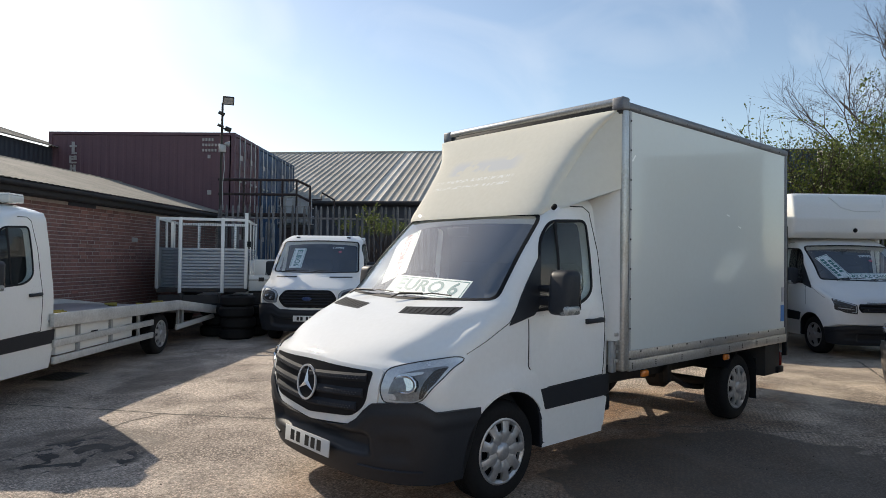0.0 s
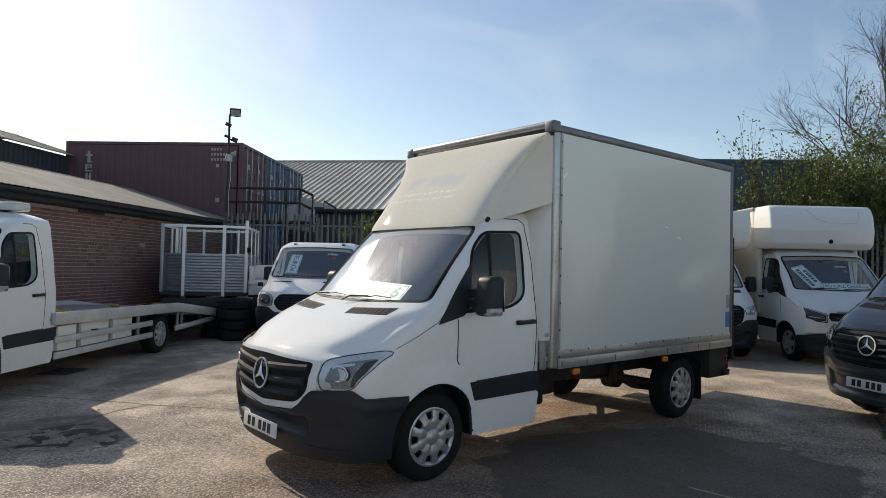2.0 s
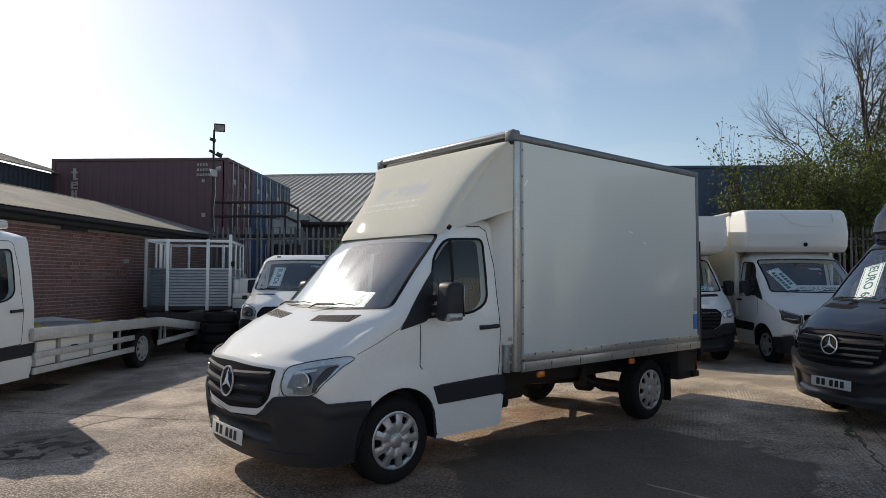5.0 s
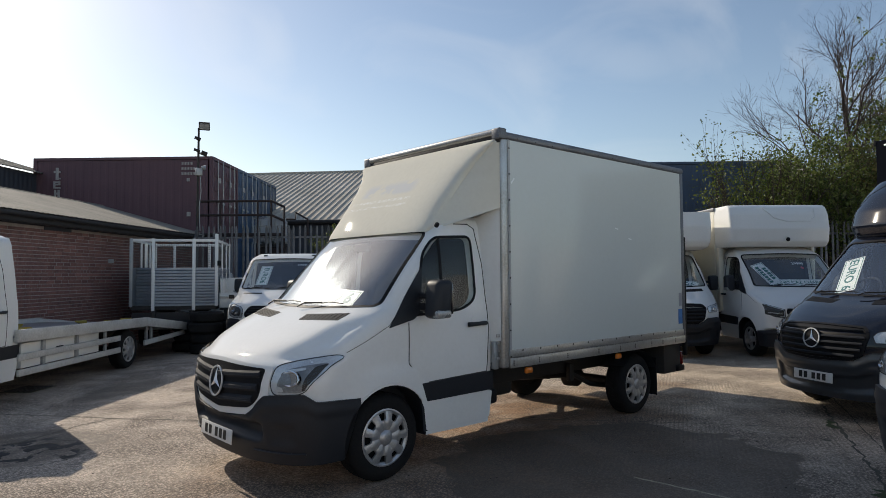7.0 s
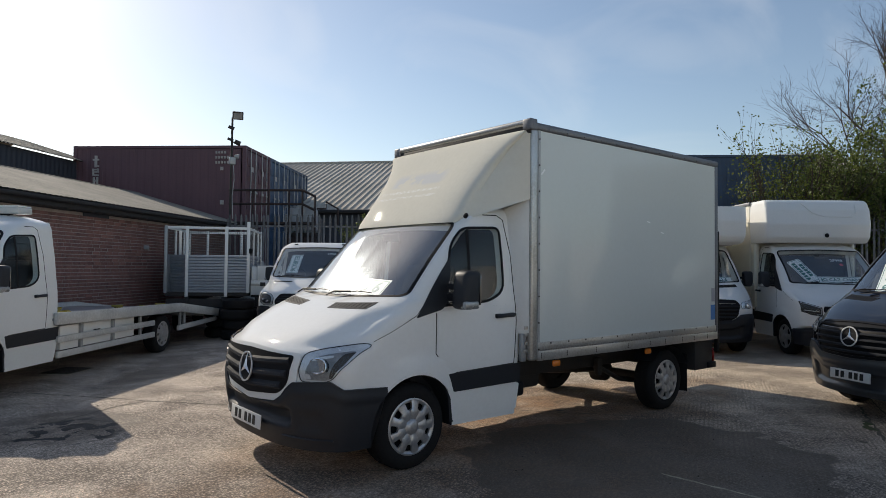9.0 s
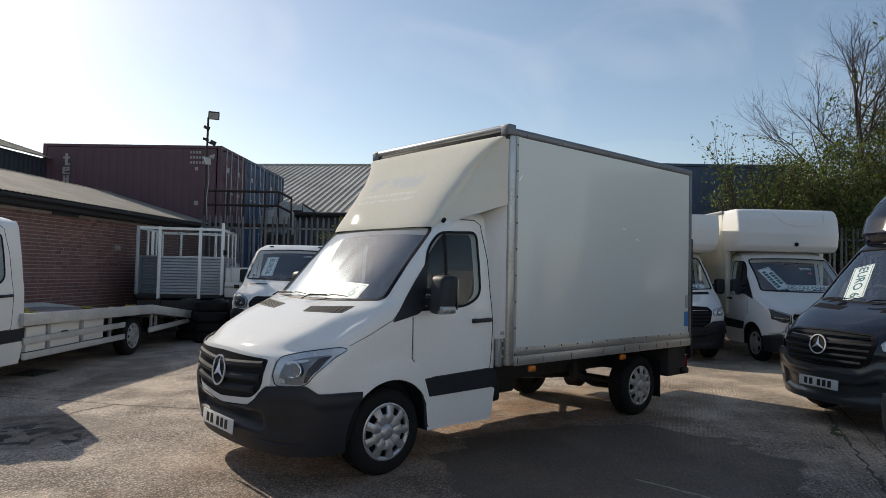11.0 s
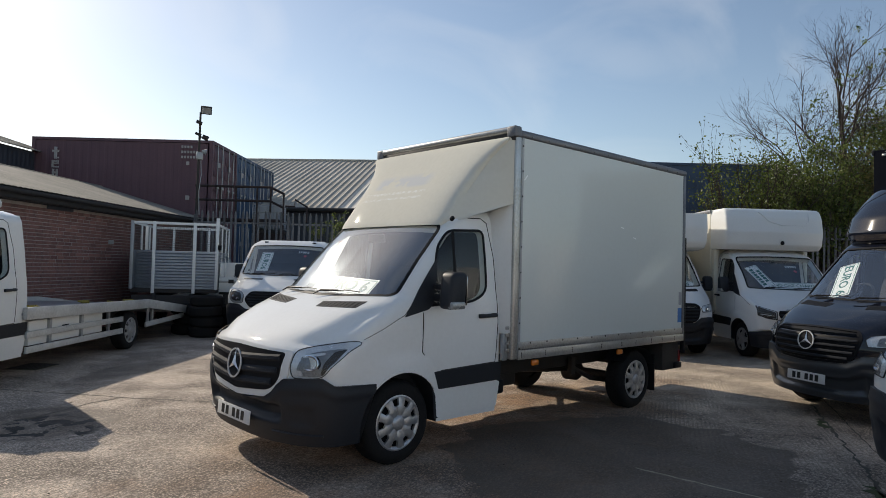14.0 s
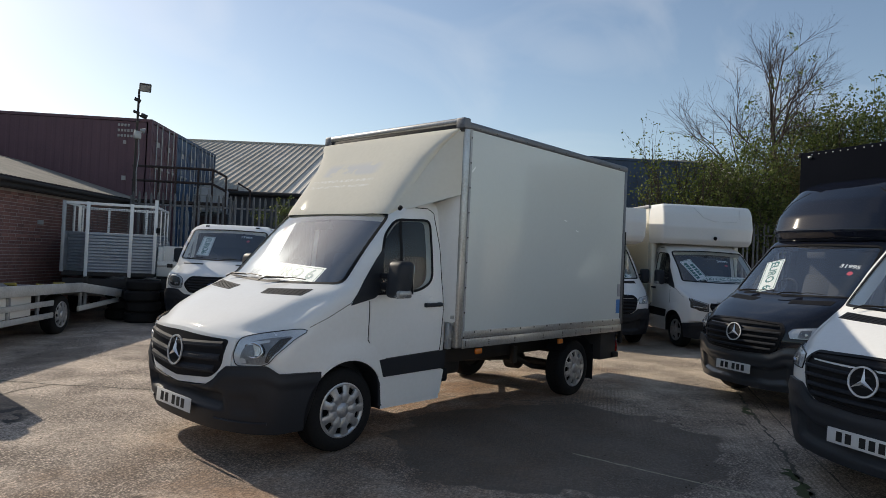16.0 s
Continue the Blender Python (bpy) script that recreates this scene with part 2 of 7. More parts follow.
def bx(lo, hi, bevel=0.0, m=None, seg=2):
    return add_box(bmesh.new(), lo, hi, bevel, m, seg)


def add_tube(bm, pts, r, sides=8, caps=True):
    """A round bar along points; r is one radius, or one for each point."""
    pts = [Vector(p) for p in pts]
    rad = r if isinstance(r, (list, tuple)) else [r] * len(pts)
    rings, ref = [], None
    for i, p in enumerate(pts):
        d = (pts[min(i + 1, len(pts) - 1)] - pts[max(i - 1, 0)]).normalized()
        if ref is None:
            ref = d.orthogonal().normalized()
        ref = (ref - d * ref.dot(d)).normalized()
        o = d.cross(ref)
        rings.append([bm.verts.new(p + (ref * math.cos(2 * math.pi * k / sides) + o * math.sin(2 * math.pi * k / sides)) * rad[i]) for k in range(sides)])
    for A, B in zip(rings, rings[1:]):
        for k in range(sides):
            bm.faces.new((A[k], A[(k + 1) % sides], B[(k + 1) % sides], B[k]))
    if caps:
        bm.faces.new(rings[0][::-1])
        bm.faces.new(rings[-1])
    return bm


def tube(pts, r, sides=8):
    return add_tube(bmesh.new(), pts, r, sides)


def add_lathe(bm, prof, seg=32, axis='Y', m=None, closed=False):
    """Turns a profile of (radius, along) round the axis."""
    rings = []
    for rr, t in prof:
        ring = []
        for k in range(seg):
            c, s = math.cos(2 * math.pi * k / seg) * rr, math.sin(2 * math.pi * k / seg) * rr
            co = Vector((c, t, s)) if axis == 'Y' else Vector((c, s, t)) if axis == 'Z' else Vector((t, c, s))
            ring.append(bm.verts.new(m @ co if m is not None else co))
        rings.append(ring)
    pairs = list(zip(rings, rings[1:])) + ([(rings[-1], rings[0])] if closed else [])
    for A, B in pairs:
        for k in range(seg):
            bm.faces.new((A[k], A[(k + 1) % seg], B[(k + 1) % seg], B[k]))
    if not closed:
        bm.faces.new(rings[0][::-1])
        bm.faces.new(rings[-1])
    return bm


def lathe(prof, seg=32, axis='Y', m=None, closed=False):
    return add_lathe(bmesh.new(), prof, seg, axis, m, closed)


def rounded(pts, r, seg=4):
    """The polygon pts with its corners rounded by r (one radius or one a corner)."""
    out, n = [], len(pts)
    for i in range(n):
        p, a0, b0 = Vector(pts[i]), Vector(pts[i - 1]), Vector(pts[(i + 1) % n])
        rr = r[i] if isinstance(r, (list, tuple)) else r
        da, db = a0 - p, b0 - p
        k = min(rr, da.length * 0.45, db.length * 0.45)
        if k <= 1e-4:
            out.append(tuple(p))
            continue
        A, B = p + da.normalized() * k, p + db.normalized() * k
        for j in range(seg + 1):
            t = j / seg
            q = A * (1 - t) ** 2 + p * 2 * t * (1 - t) + B * t * t
            out.append(tuple(q))
    return out


def add_patch(bm, poly, f, step=0.05, thick=0.006, out=0.0):
    """Lays the flat polygon on the surface f(a, b) -> place, normal, as a plate of that thickness, raised by out."""
    w = bmesh.new()
    w.faces.new([w.verts.new((p[0], p[1], 0)) for p in poly])
    for ax in (0, 1):
        lo, hi = min(p[ax] for p in poly), max(p[ax] for p in poly)
        k = math.floor(lo / step) + 1
        while k * step < hi:
            co, no = [0, 0, 0], [0, 0, 0]
            co[ax], no[ax] = k * step, 1
            bmesh.ops.bisect_plane(w, geom=w.verts[:] + w.edges[:] + w.faces[:], plane_co=co, plane_no=no, dist=1e-5)
            k += 1
    bmesh.ops.triangulate(w, faces=[fc for fc in w.faces if len(fc.verts) > 4])
    top, bot = {}, {}
    for v in w.verts:
        p, n = f(v.co.x, v.co.y)
        top[v], bot[v] = bm.verts.new(p + n * out), bm.verts.new(p + n * (out - thick))
    if not thick:
        for fc in w.faces:
            bm.faces.new([top[v] for v in fc.verts])
        bmesh.ops.delete(bm, geom=list(bot.values()), context='VERTS')
        w.free()
        return bm
    for fc in w.faces:
        bm.faces.new([top[v] for v in fc.verts])
        bm.faces.new([bot[v] for v in reversed(fc.verts)])
    for ed in w.edges:
        if len(ed.link_faces) == 1:
            p, q = ed.verts
            bm.faces.new((top[p], top[q], bot[q], bot[p]))
    w.free()
    return bm


def patch(poly, f, step=0.05, thick=0.006, out=0.0):
    return add_patch(bmesh.new(), poly, f, step, thick, out)


def ribbon(pts, f, width=0.006, out=0.002, closed=False, bm=None, r=0.0):
    """A thin bead along points of the surface f."""
    bm = bm or bmesh.new()
    P = []
    n = len(pts)
    for i in range(n if closed else n - 1):
        p, q = Vector(pts[i]), Vector(pts[(i + 1) % n])
        k = max(1, int((q - p).length / 0.06))
        P += [p.lerp(q, j / k) for j in range(k)]
    P.append(Vector(pts[0] if closed else pts[-1]))
    S = []
    for p in P:
        c, nn = f(p.x, p.y)
        S.append((c + nn * out, nn))
    rows = []
    for i, (c, nn) in enumerate(S):
        d = (S[min(i + 1, len(S) - 1)][0] - S[max(i - 1, 0)][0])
        if closed and i in (0, len(S) - 1):
            d = S[1][0] - S[-2][0]
        sd = d.cross(nn).normalized() * width / 2
        rows.append([bm.verts.new(c + sd), bm.verts.new(c - sd), bm.verts.new(c - sd - nn * (out + 0.004)), bm.verts.new(c + sd - nn * (out + 0.004))])
    for A, B in zip(rows, rows[1:]):
        for k in range(4):
            bm.faces.new((A[k], A[(k + 1) % 4], B[(k + 1) % 4], B[k]))
    bm.faces.new(rows[0][::-1]); bm.faces.new(rows[-1])
    return bm


def cut(bm, cutters, mats):
    """Takes the cutters (bmeshes) out of a closed bmesh; returns the mesh with its materials."""
    def tmp(b, mt):
        bmesh.ops.recalc_face_normals(b, faces=b.faces)
        me = bpy.data.meshes.new("tmp")
        b.to_mesh(me); b.free()
        me.materials.append(mt)
        return new("tmp", me)
    ob = tmp(bm, mats[0])
    tools = [tmp(c, mt) for c, mt in cutters]
    for t in tools:
        md = ob.modifiers.new("cut", 'BOOLEAN')
        md.operation, md.solver, md.object, md.material_mode = 'DIFFERENCE', 'EXACT', t, 'TRANSFER'
    dg = bpy.context.evaluated_depsgraph_get()
    me = bpy.data.meshes.new_from_object(ob.evaluated_get(dg))
    out = bmesh.new()
    out.from_mesh(me)
    names = [m_ for m_ in me.materials]
    for o in [ob, *tools]:
        d = o.data
        bpy.data.objects.remove(o); bpy.data.meshes.remove(d)
    bpy.data.meshes.remove(me)
    return out, names


def words(name, text, size, material, parent, m, thick=0.0008, stretch=1.0):
    """Raised lettering in the built-in font, centred on the pose m (x to the right, y up, z out)."""
    cu = bpy.data.curves.new("tmp", 'FONT')
    cu.body, cu.size, cu.align_x, cu.align_y, cu.extrude, cu.resolution_u = text, size, 'CENTER', 'CENTER', thick, 3
    cu.offset = size * 0.018
    ob = new("tmp", cu)
    me = bpy.data.meshes.new_from_object(ob.evaluated_get(bpy.context.evaluated_depsgraph_get()))
    bpy.data.objects.remove(ob); bpy.data.curves.remove(cu)
    me.materials.clear(); me.materials.append(material)
    o = new(name, me)
    o.parent, o.matrix_basis = parent, m @ Matrix.Diagonal((stretch, 1, 1, 1))
    return o


def frame_of(p, xdir, normal):
    """A pose at p with x along xdir and z along the normal."""
    z = Vector(normal).normalized()
    x = Vector(xdir); x = (x - z * x.dot(z)).normalized()
    y = z.cross(x)
    return Matrix(((x.x, y.x, z.x, p[0]), (x.y, y.y, z.y, p[1]), (x.z, y.z, z.z, p[2]), (0, 0, 0, 1)))

# ---- van cabs ----
# Each row: height, foremost point, depth of the rounded front, its squareness, half width.
SHAPES = {
    "blunt_cab": [(0.20, -0.90, 0.42, 2.6, 0.93), (0.60, -0.965, 0.46, 2.6, 0.965), (0.85, -0.965, 0.46, 2.5, 0.985), (0.975, -0.945, 0.52, 2.4, 0.985),
                 (1.02, -0.90, 0.58, 2.3, 0.985), (1.12, -0.725, 0.58, 3.3, 0.985), (1.24, -0.485, 0.53, 3.8, 0.98), (1.345, -0.23, 0.41, 3.6, 0.97),
                 (1.40, -0.15, 0.34, 2.7, 0.96), (1.70, 0.15, 0.26, 2.8, 0.93), (2.00, 0.45, 0.22, 2.8, 0.885), (2.09, 0.55, 0.22, 2.8, 0.875), (2.15, 0.66, 0.24, 2.6, 0.85), (2.20, 0.80, 0.25, 2.4, 0.76), (2.26, 1.0, 0.12, 2.2, 0.5)],
    "bowed_cab": [(0.20, -0.90, 0.58, 2.05, 0.93), (0.60, -0.965, 0.62, 2.05, 0.965), (0.85, -0.965, 0.64, 2.0, 0.985), (0.975, -0.945, 0.66, 2.0, 0.985),
                 (1.02, -0.90, 0.68, 2.0, 0.985), (1.12, -0.735, 0.64, 2.4, 0.985), (1.24, -0.475, 0.54, 3.0, 0.98), (1.345, -0.21, 0.42, 3.2, 0.97),
                 (1.40, -0.15, 0.34, 2.7, 0.96), (1.70, 0.15, 0.26, 2.8, 0.93), (2.00, 0.45, 0.22, 2.8, 0.885), (2.09, 0.55, 0.22, 2.8, 0.875), (2.15, 0.66, 0.24, 2.6, 0.85), (2.20, 0.80, 0.25, 2.4, 0.76), (2.26, 1.0, 0.12, 2.2, 0.5)],
    "deflector": [(2.02, 0.46, 0.12, 3.0, 0.80), (2.07, 0.49, 0.13, 3.0, 0.82), (2.20, 0.585, 0.14, 3.3, 0.815), (2.35, 0.70, 0.14, 3.6, 0.82), (2.55, 0.86, 0.13, 3.8, 0.85), (2.70, 0.98, 0.10, 4.0, 0.91),
                  (2.80, 1.06, 0.08, 4.0, 0.985), (2.86, 1.11, 0.05, 4.0, 1.045), (2.885, 1.16, 0.03, 4.0, 1.05)],
    "luton_nose": [(2.14, 0.25, 0.14, 3.4, 0.95), (2.19, 0.10, 0.14, 3.6, 1.03), (2.31, 0.02, 0.14, 3.8, 1.05), (2.62, 0.0, 0.14, 4.0, 1.06), (2.98, 0.05, 0.14, 4.0, 1.06),
                   (3.16, 0.12, 0.14, 4.0, 1.05), (3.22, 0.20, 0.12, 4.0, 1.03)],
    "dome": [(2.06, 0.62, 0.28, 2.6, 0.80), (2.12, 0.50, 0.32, 2.6, 0.87), (2.24, 0.46, 0.36, 2.6, 0.91), (2.45, 0.54, 0.40, 2.6, 0.93), (2.66, 0.70, 0.42, 2.5, 0.91), (2.82, 0.90, 0.27, 2.4, 0.84), (2.92, 1.04, 0.14, 2.4, 0.72), (2.96, 1.12, 0.06, 2.4, 0.56)],
    "square_cab": [(0.20, -0.88, 0.36, 2.8, 0.95), (0.60, -0.97, 0.40, 2.8, 0.99), (0.95, -0.95, 0.40, 2.7, 1.0), (1.06, -0.90, 0.44, 2.4, 1.0),
                (1.12, -0.82, 0.52, 2.0, 1.0), (1.22, -0.62, 0.58, 1.9, 1.0), (1.32, -0.36, 0.50, 2.1, 0.985),
                (1.38, -0.22, 0.36, 2.6, 0.98), (1.70, 0.12, 0.26, 2.9, 0.94), (2.02, 0.46, 0.22, 2.9, 0.89), (2.10, 0.58, 0.24, 2.6, 0.86), (2.22, 0.84, 0.22, 2.4, 0.70), (2.28, 1.0, 0.12, 2.2, 0.5)],
    "round_cab": [(0.20, -0.86, 0.40, 2.6, 0.95), (0.55, -0.96, 0.44, 2.6, 0.99), (0.90, -0.95, 0.44, 2.5, 1.0), (1.06, -0.90, 0.48, 2.2, 1.0),
                (1.12, -0.80, 0.55, 1.9, 1.0), (1.24, -0.55, 0.60, 1.8, 0.99), (1.34, -0.30, 0.46, 2.2, 0.98),
                (1.40, -0.18, 0.34, 2.6, 0.97), (1.70, 0.14, 0.26, 2.9, 0.93), (2.00, 0.46, 0.22, 2.9, 0.88), (2.08, 0.58, 0.24, 2.6, 0.85), (2.18, 0.82, 0.22, 2.4, 0.72), (2.24, 1.0, 0.12, 2.2, 0.5)],
}


class Skin:
    """The outer surface of a cab: front is local -x, its middle y = 0."""

    def __init__(self, shape):
        self.t = np.array(SHAPES[shape])

    def row(self, z):
        zz = np.clip(np.array([z - 0.016, z - 0.008, z, z + 0.008, z + 0.016]), self.t[0, 0], self.t[-1, 0])
        return [float(np.mean(np.interp(zz, self.t[:, 0], self.t[:, k]))) for k in range(1, 5)]

    def at_front(self, y, z):
        xf, B, n, w = self.row(z)
        s = min(abs(y) / w, 0.9995)
        return Vector((xf + B * (1 - (1 - s ** n) ** (1 / n)), y, z))

    def at_side(self, x, z, side=-1):
        xf, B, n, w = self.row(z)
        t = (x - xf) / B
        s = 1.0 if t >= 1 else (1 - (1 - max(t, 0.0)) ** n) ** (1 / n)
        return Vector((x, side * w * s, z))

    def at_wrap(self, u, z):
        """u: 0 at the middle, 1 at the corner where the side starts, then metres backwards."""
        xf, B, n, w = self.row(z)
        th = min(abs(u), 1.0) * math.pi / 2
        y = w * math.sin(th) ** (2 / n)
        x = xf + B * (1 - max(math.cos(th), 0.0) ** (2 / n)) + max(0.0, abs(u) - 1)
        return Vector((x, math.copysign(y, u), z))

    def normal(self, fn, a_, b_, out):
        d = 0.006
        n = (fn(a_ + d, b_) - fn(a_ - d, b_)).cross(fn(a_, b_ + d) - fn(a_, b_ - d))
        n.normalize()
        return n if n.dot(out) > 0 else -n

    def front(self, y, z):
        p = self.at_front(y, z)
        return p, self.normal(self.at_front, y, z, Vector((-1, 0, 0.3)))

    def side(self, sd):
        def f(x, z):
            fn = lambda q, r: self.at_side(q, r, sd)
            return fn(x, z), self.normal(fn, x, z, Vector((-0.4, sd, 0)))
        return f

    def wrap(self, u, z):
        p = self.at_wrap(u, z)
        return p, self.normal(self.at_wrap, u, z, Vector((p.x - 0.6, p.y, 0.1)))

    def loft(self, z0, z1, xb, nz=90, nu=22, grow=0.0, ns=7, wb=None):
        bm, rings = bmesh.new(), []
        for i in range(nz + 1):
            z = z0 + (z1 - z0) * i / nz
            xf, B, n, w = self.row(z)
            xf, w, B = xf - grow, w + grow, B
            half = []
            for k in range(nu + 1):
                th = math.pi / 2 * k / nu
                half.append((xf + B * (1 - max(math.cos(th), 0.0) ** (2 / n)), w * math.sin(th) ** (2 / n)))
            x1 = half[-1][0]
            half += [(x1 + (xb - x1) * k / ns, w + ((wb or w) - w) * (k / ns) ** 0.8) for k in range(1, ns + 1)]
            ring = [(x, -y) for x, y in half[::-1]] + half[1:]
            rings.append([bm.verts.new((x, y, z)) for x, y in ring])
        m = len(rings[0])
        for A, B in zip(rings, rings[1:]):
            for k in range(m):
                bm.faces.new((A[k], A[(k + 1) % m], B[(k + 1) % m], B[k]))
        bm.faces.new(rings[0][::-1]); bm.faces.new(rings[-1])
        return bm


def flip(poly):
    return [(-p[0], p[1]) for p in reversed(poly)]


def scaled(poly, k, d=0.0):
    c = (sum(p[0] for p in poly) / len(poly), sum(p[1] for p in poly) / len(poly))
    return [(c[0] + (p[0] - c[0]) * k, c[1] + (p[1] - c[1]) * k) for p in poly]


def make_wheel(parent, x, y, side, R=0.345, style="petal", trim_mat=None, deep=0.0):
    """A road wheel: tyre, trim with its openings, hub cap, dark drum behind."""
    w = new("wheel"); w.parent = parent
    w.matrix_basis = pose(x, y, R) @ (pose(0, 0, 0, 0, 0, 180) if side > 0 else Matrix())
    # local: -y points outwards; the outer face lies at y = 0
    rr = 0.222
    prof = [(rr - 0.01, 0.03), (rr, 0.008), (rr + 0.02, 0.0), (rr + 0.06, -0.006), (R - 0.035, 0.004), (R - 0.012, 0.022), (R, 0.05), (R, 0.19), (R - 0.02, 0.215), (rr + 0.03, 0.225), (rr - 0.01, 0.21)]
    t = lathe(prof, 48, closed=True)
    for k in range(44):
        c = 2 * math.pi * k / 44
        for yy in (0.075, 0.12, 0.165):
            add_box(t, (-0.014, yy - 0.018, R - 0.004), (0.014, yy + 0.018, R + 0.003), 0, pose(0, 0, 0, 0, math.degrees(c) + (4 if yy == 0.12 else 0), 0))
    part("tyre", t, RUBBER, w, angle=35)
    part("drum", lathe([(0.02, 0.05), (rr - 0.012, 0.05), (rr - 0.012, 0.18), (0.02, 0.18)], 24), TRIM, w)
    tm = trim_mat or SILVER
    b = lathe([(rr - 0.028, 0.03), (rr - 0.026, 0.012), (rr - 0.006, 0.0), (rr + 0.006, 0.004), (rr + 0.006, 0.02)], 48, closed=True)
    n = 9 if style == "petal" else 5
    wide = 0.50 if style == "petal" else 0.42
    for k in range(n):
        c0 = 2 * math.pi * k / n
        rows = []
        for r_, d_, f_ in ((0.06, deep + 0.002, 1.0), (0.105, deep - 0.008, 1.0), (0.138, -0.007, 0.98 if style == 'petal' else wide + 0.2), (0.146, -0.005, wide + 0.06), (rr - 0.012, 0.004, wide)):
            row = []
            for j in range(5):
                an = c0 + (j / 4 - 0.5) * 2 * math.pi / n * f_
                hump = -0.006 * math.sin(math.pi * j / 4)
                row.append((Vector((r_ * math.cos(an), d_ + hump, r_ * math.sin(an))), Vector((r_ * math.cos(an), d_ + 0.02, r_ * math.sin(an)))))
            rows.append([(b.verts.new(p), b.verts.new(q)) for p, q in row])
        for A, B in zip(rows, rows[1:]):
            for j in range(4):
                b.faces.new((A[j][0], A[j + 1][0], B[j + 1][0], B[j][0]))
            b.faces.new((A[0][0], B[0][0], B[0][1], A[0][1])); b.faces.new((A[4][1], B[4][1], B[4][0], A[4][0]))
    part("wheel_trim", b, tm, w, angle=30)
    part("hub_cap", lathe([(0.0005, deep - 0.022), (0.03, deep - 0.022), (0.052, deep - 0.014), (0.064, deep), (0.064, 0.03), (0.0005, 0.03)], 28), tm, w)
    return w


def three_point_star(skin, z, R, parent, tilt=0.0):
    """A ring with a three-armed star, as one plain shape."""
    p, n = skin.front(0.0, z)
    b = bmesh.new()
    ring = lathe([(R, -0.004), (R - 0.006, -0.010), (R - 0.013, -0.004), (R - 0.013, 0.005), (R, 0.005)], 40, axis='Z', closed=True)
    ring.to_mesh(tmp := bpy.data.meshes.new("tmp")); ring.free(); b.from_mesh(tmp); bpy.data.meshes.remove(tmp)
    for k in range(3):
        an = math.pi / 2 + k * 2 * math.pi / 3
        d, s = Vector((math.cos(an), math.sin(an), 0)), Vector((-math.sin(an), math.cos(an), 0))
        tip, base = d * (R - 0.01), Vector((0, 0, 0))
        A = [b.verts.new(q) for q in (base + s * R * 0.17 - d * 0.004, tip, base - s * R * 0.17 - d * 0.004, base + Vector((0, 0, 0.02)), base + Vector((0, 0, -0.004)))]
        for q in ((0, 1, 3), (1, 2, 3), (1, 0, 4), (2, 1, 4), (0, 3, 4), (3, 2, 4)):
            b.faces.new([A[i] for i in q])
    return part("badge", b, STARSILVER, parent, "chrome ring badge", m=frame_of(p - Vector((0.03, 0, 0)), (0, -1, 0), (-1, 0, 0.12 + tilt)), angle=25)


def number_plate(parent, skin, z, x_extra=0.0, wide_=1.0):
    p = skin.at_front(0.0, z)
    pl = part("number_plate", bx((-0.26 * wide_, -0.0555, -0.004), (0.26 * wide_, 0.0555, 0.004), 0.003), PLATE, parent, "white number plate with dark bars",
              m=frame_of((p.x - 0.045 - x_extra, 0, z), (0, -1, 0), (-1, 0, 0.06)))
    for k, (c, w_) in enumerate(((-0.165, 0.046), (-0.095, 0.046), (0.01, 0.046), (0.08, 0.046), (0.15, 0.046))):
        c, w_ = c * wide_, w_ * wide_
        part("bar", bx((c - w_ / 2, -0.036, 0.0035), (c + w_ / 2, 0.036, 0.0055)), INK, pl, smooth=False)
    return pl


def seat(parent, y, x=0.86):
    s = new("seat"); s.parent = parent; s.matrix_basis = pose(x, y, 0)
    part("seat_cushion", bx((-0.28, -0.24, 0.92), (0.20, 0.24, 1.08), 0.05), CLOTH, s)
    part("backrest", bx((-0.06, -0.24, 0), (0.08, 0.24, 0.66), 0.05, pose(0.14, 0, 1.02, 0, 14, 0)), CLOTH, s)
    part("headrest", bx((-0.05, -0.14, 0), (0.05, 0.14, 0.19), 0.045, pose(0.31, 0, 1.70, 0, 8, 0)), CLOTH, s)


def sign_card(name, label, W, H, m, text, size, ink=None, group="windscreen signs", stretch=1.0, letters=True):
    """A white card with a printed green frame and lettering; x to the right, y up, z towards the reader."""
    t = thing(name, label, "sign", m, group)
    part("card", bx((-W / 2, -H / 2, -0.003), (W / 2, H / 2, 0), 0.0012, seg=1), CARD, t)
    b = bmesh.new()
    for lo, hi in (((-W / 2 + 0.015, -H / 2 + 0.015), (W / 2 - 0.015, -H / 2 + 0.023)), ((-W / 2 + 0.015, H / 2 - 0.023), (W / 2 - 0.015, H / 2 - 0.015)),
                   ((-W / 2 + 0.015, -H / 2 + 0.023), (-W / 2 + 0.023, H / 2 - 0.023)), ((W / 2 - 0.023, -H / 2 + 0.023), (W / 2 - 0.015, H / 2 - 0.023))):
        add_box(b, (*lo, 0.0002), (*hi, 0.0012))
    part("printed_frame", b, GREEN, t, smooth=False)
    if letters:
        words("lettering", text, size, ink or GREEN, t, pose(0, 0, 0.0012), 0.0006, stretch)
    else:
        rows = text
        for r_, (c, ww) in enumerate(rows):
            k_ = max(1, round(ww / 0.07))
            for j in range(k_):
                x_ = -ww / 2 + ww * j / k_
                part("printed_bar", bx((x_ + 0.008, c - size / 2, 0.0006), (x_ + ww / k_ - 0.008, c + size / 2, 0.0018)), ink or GREEN, t, smooth=False)
    return t


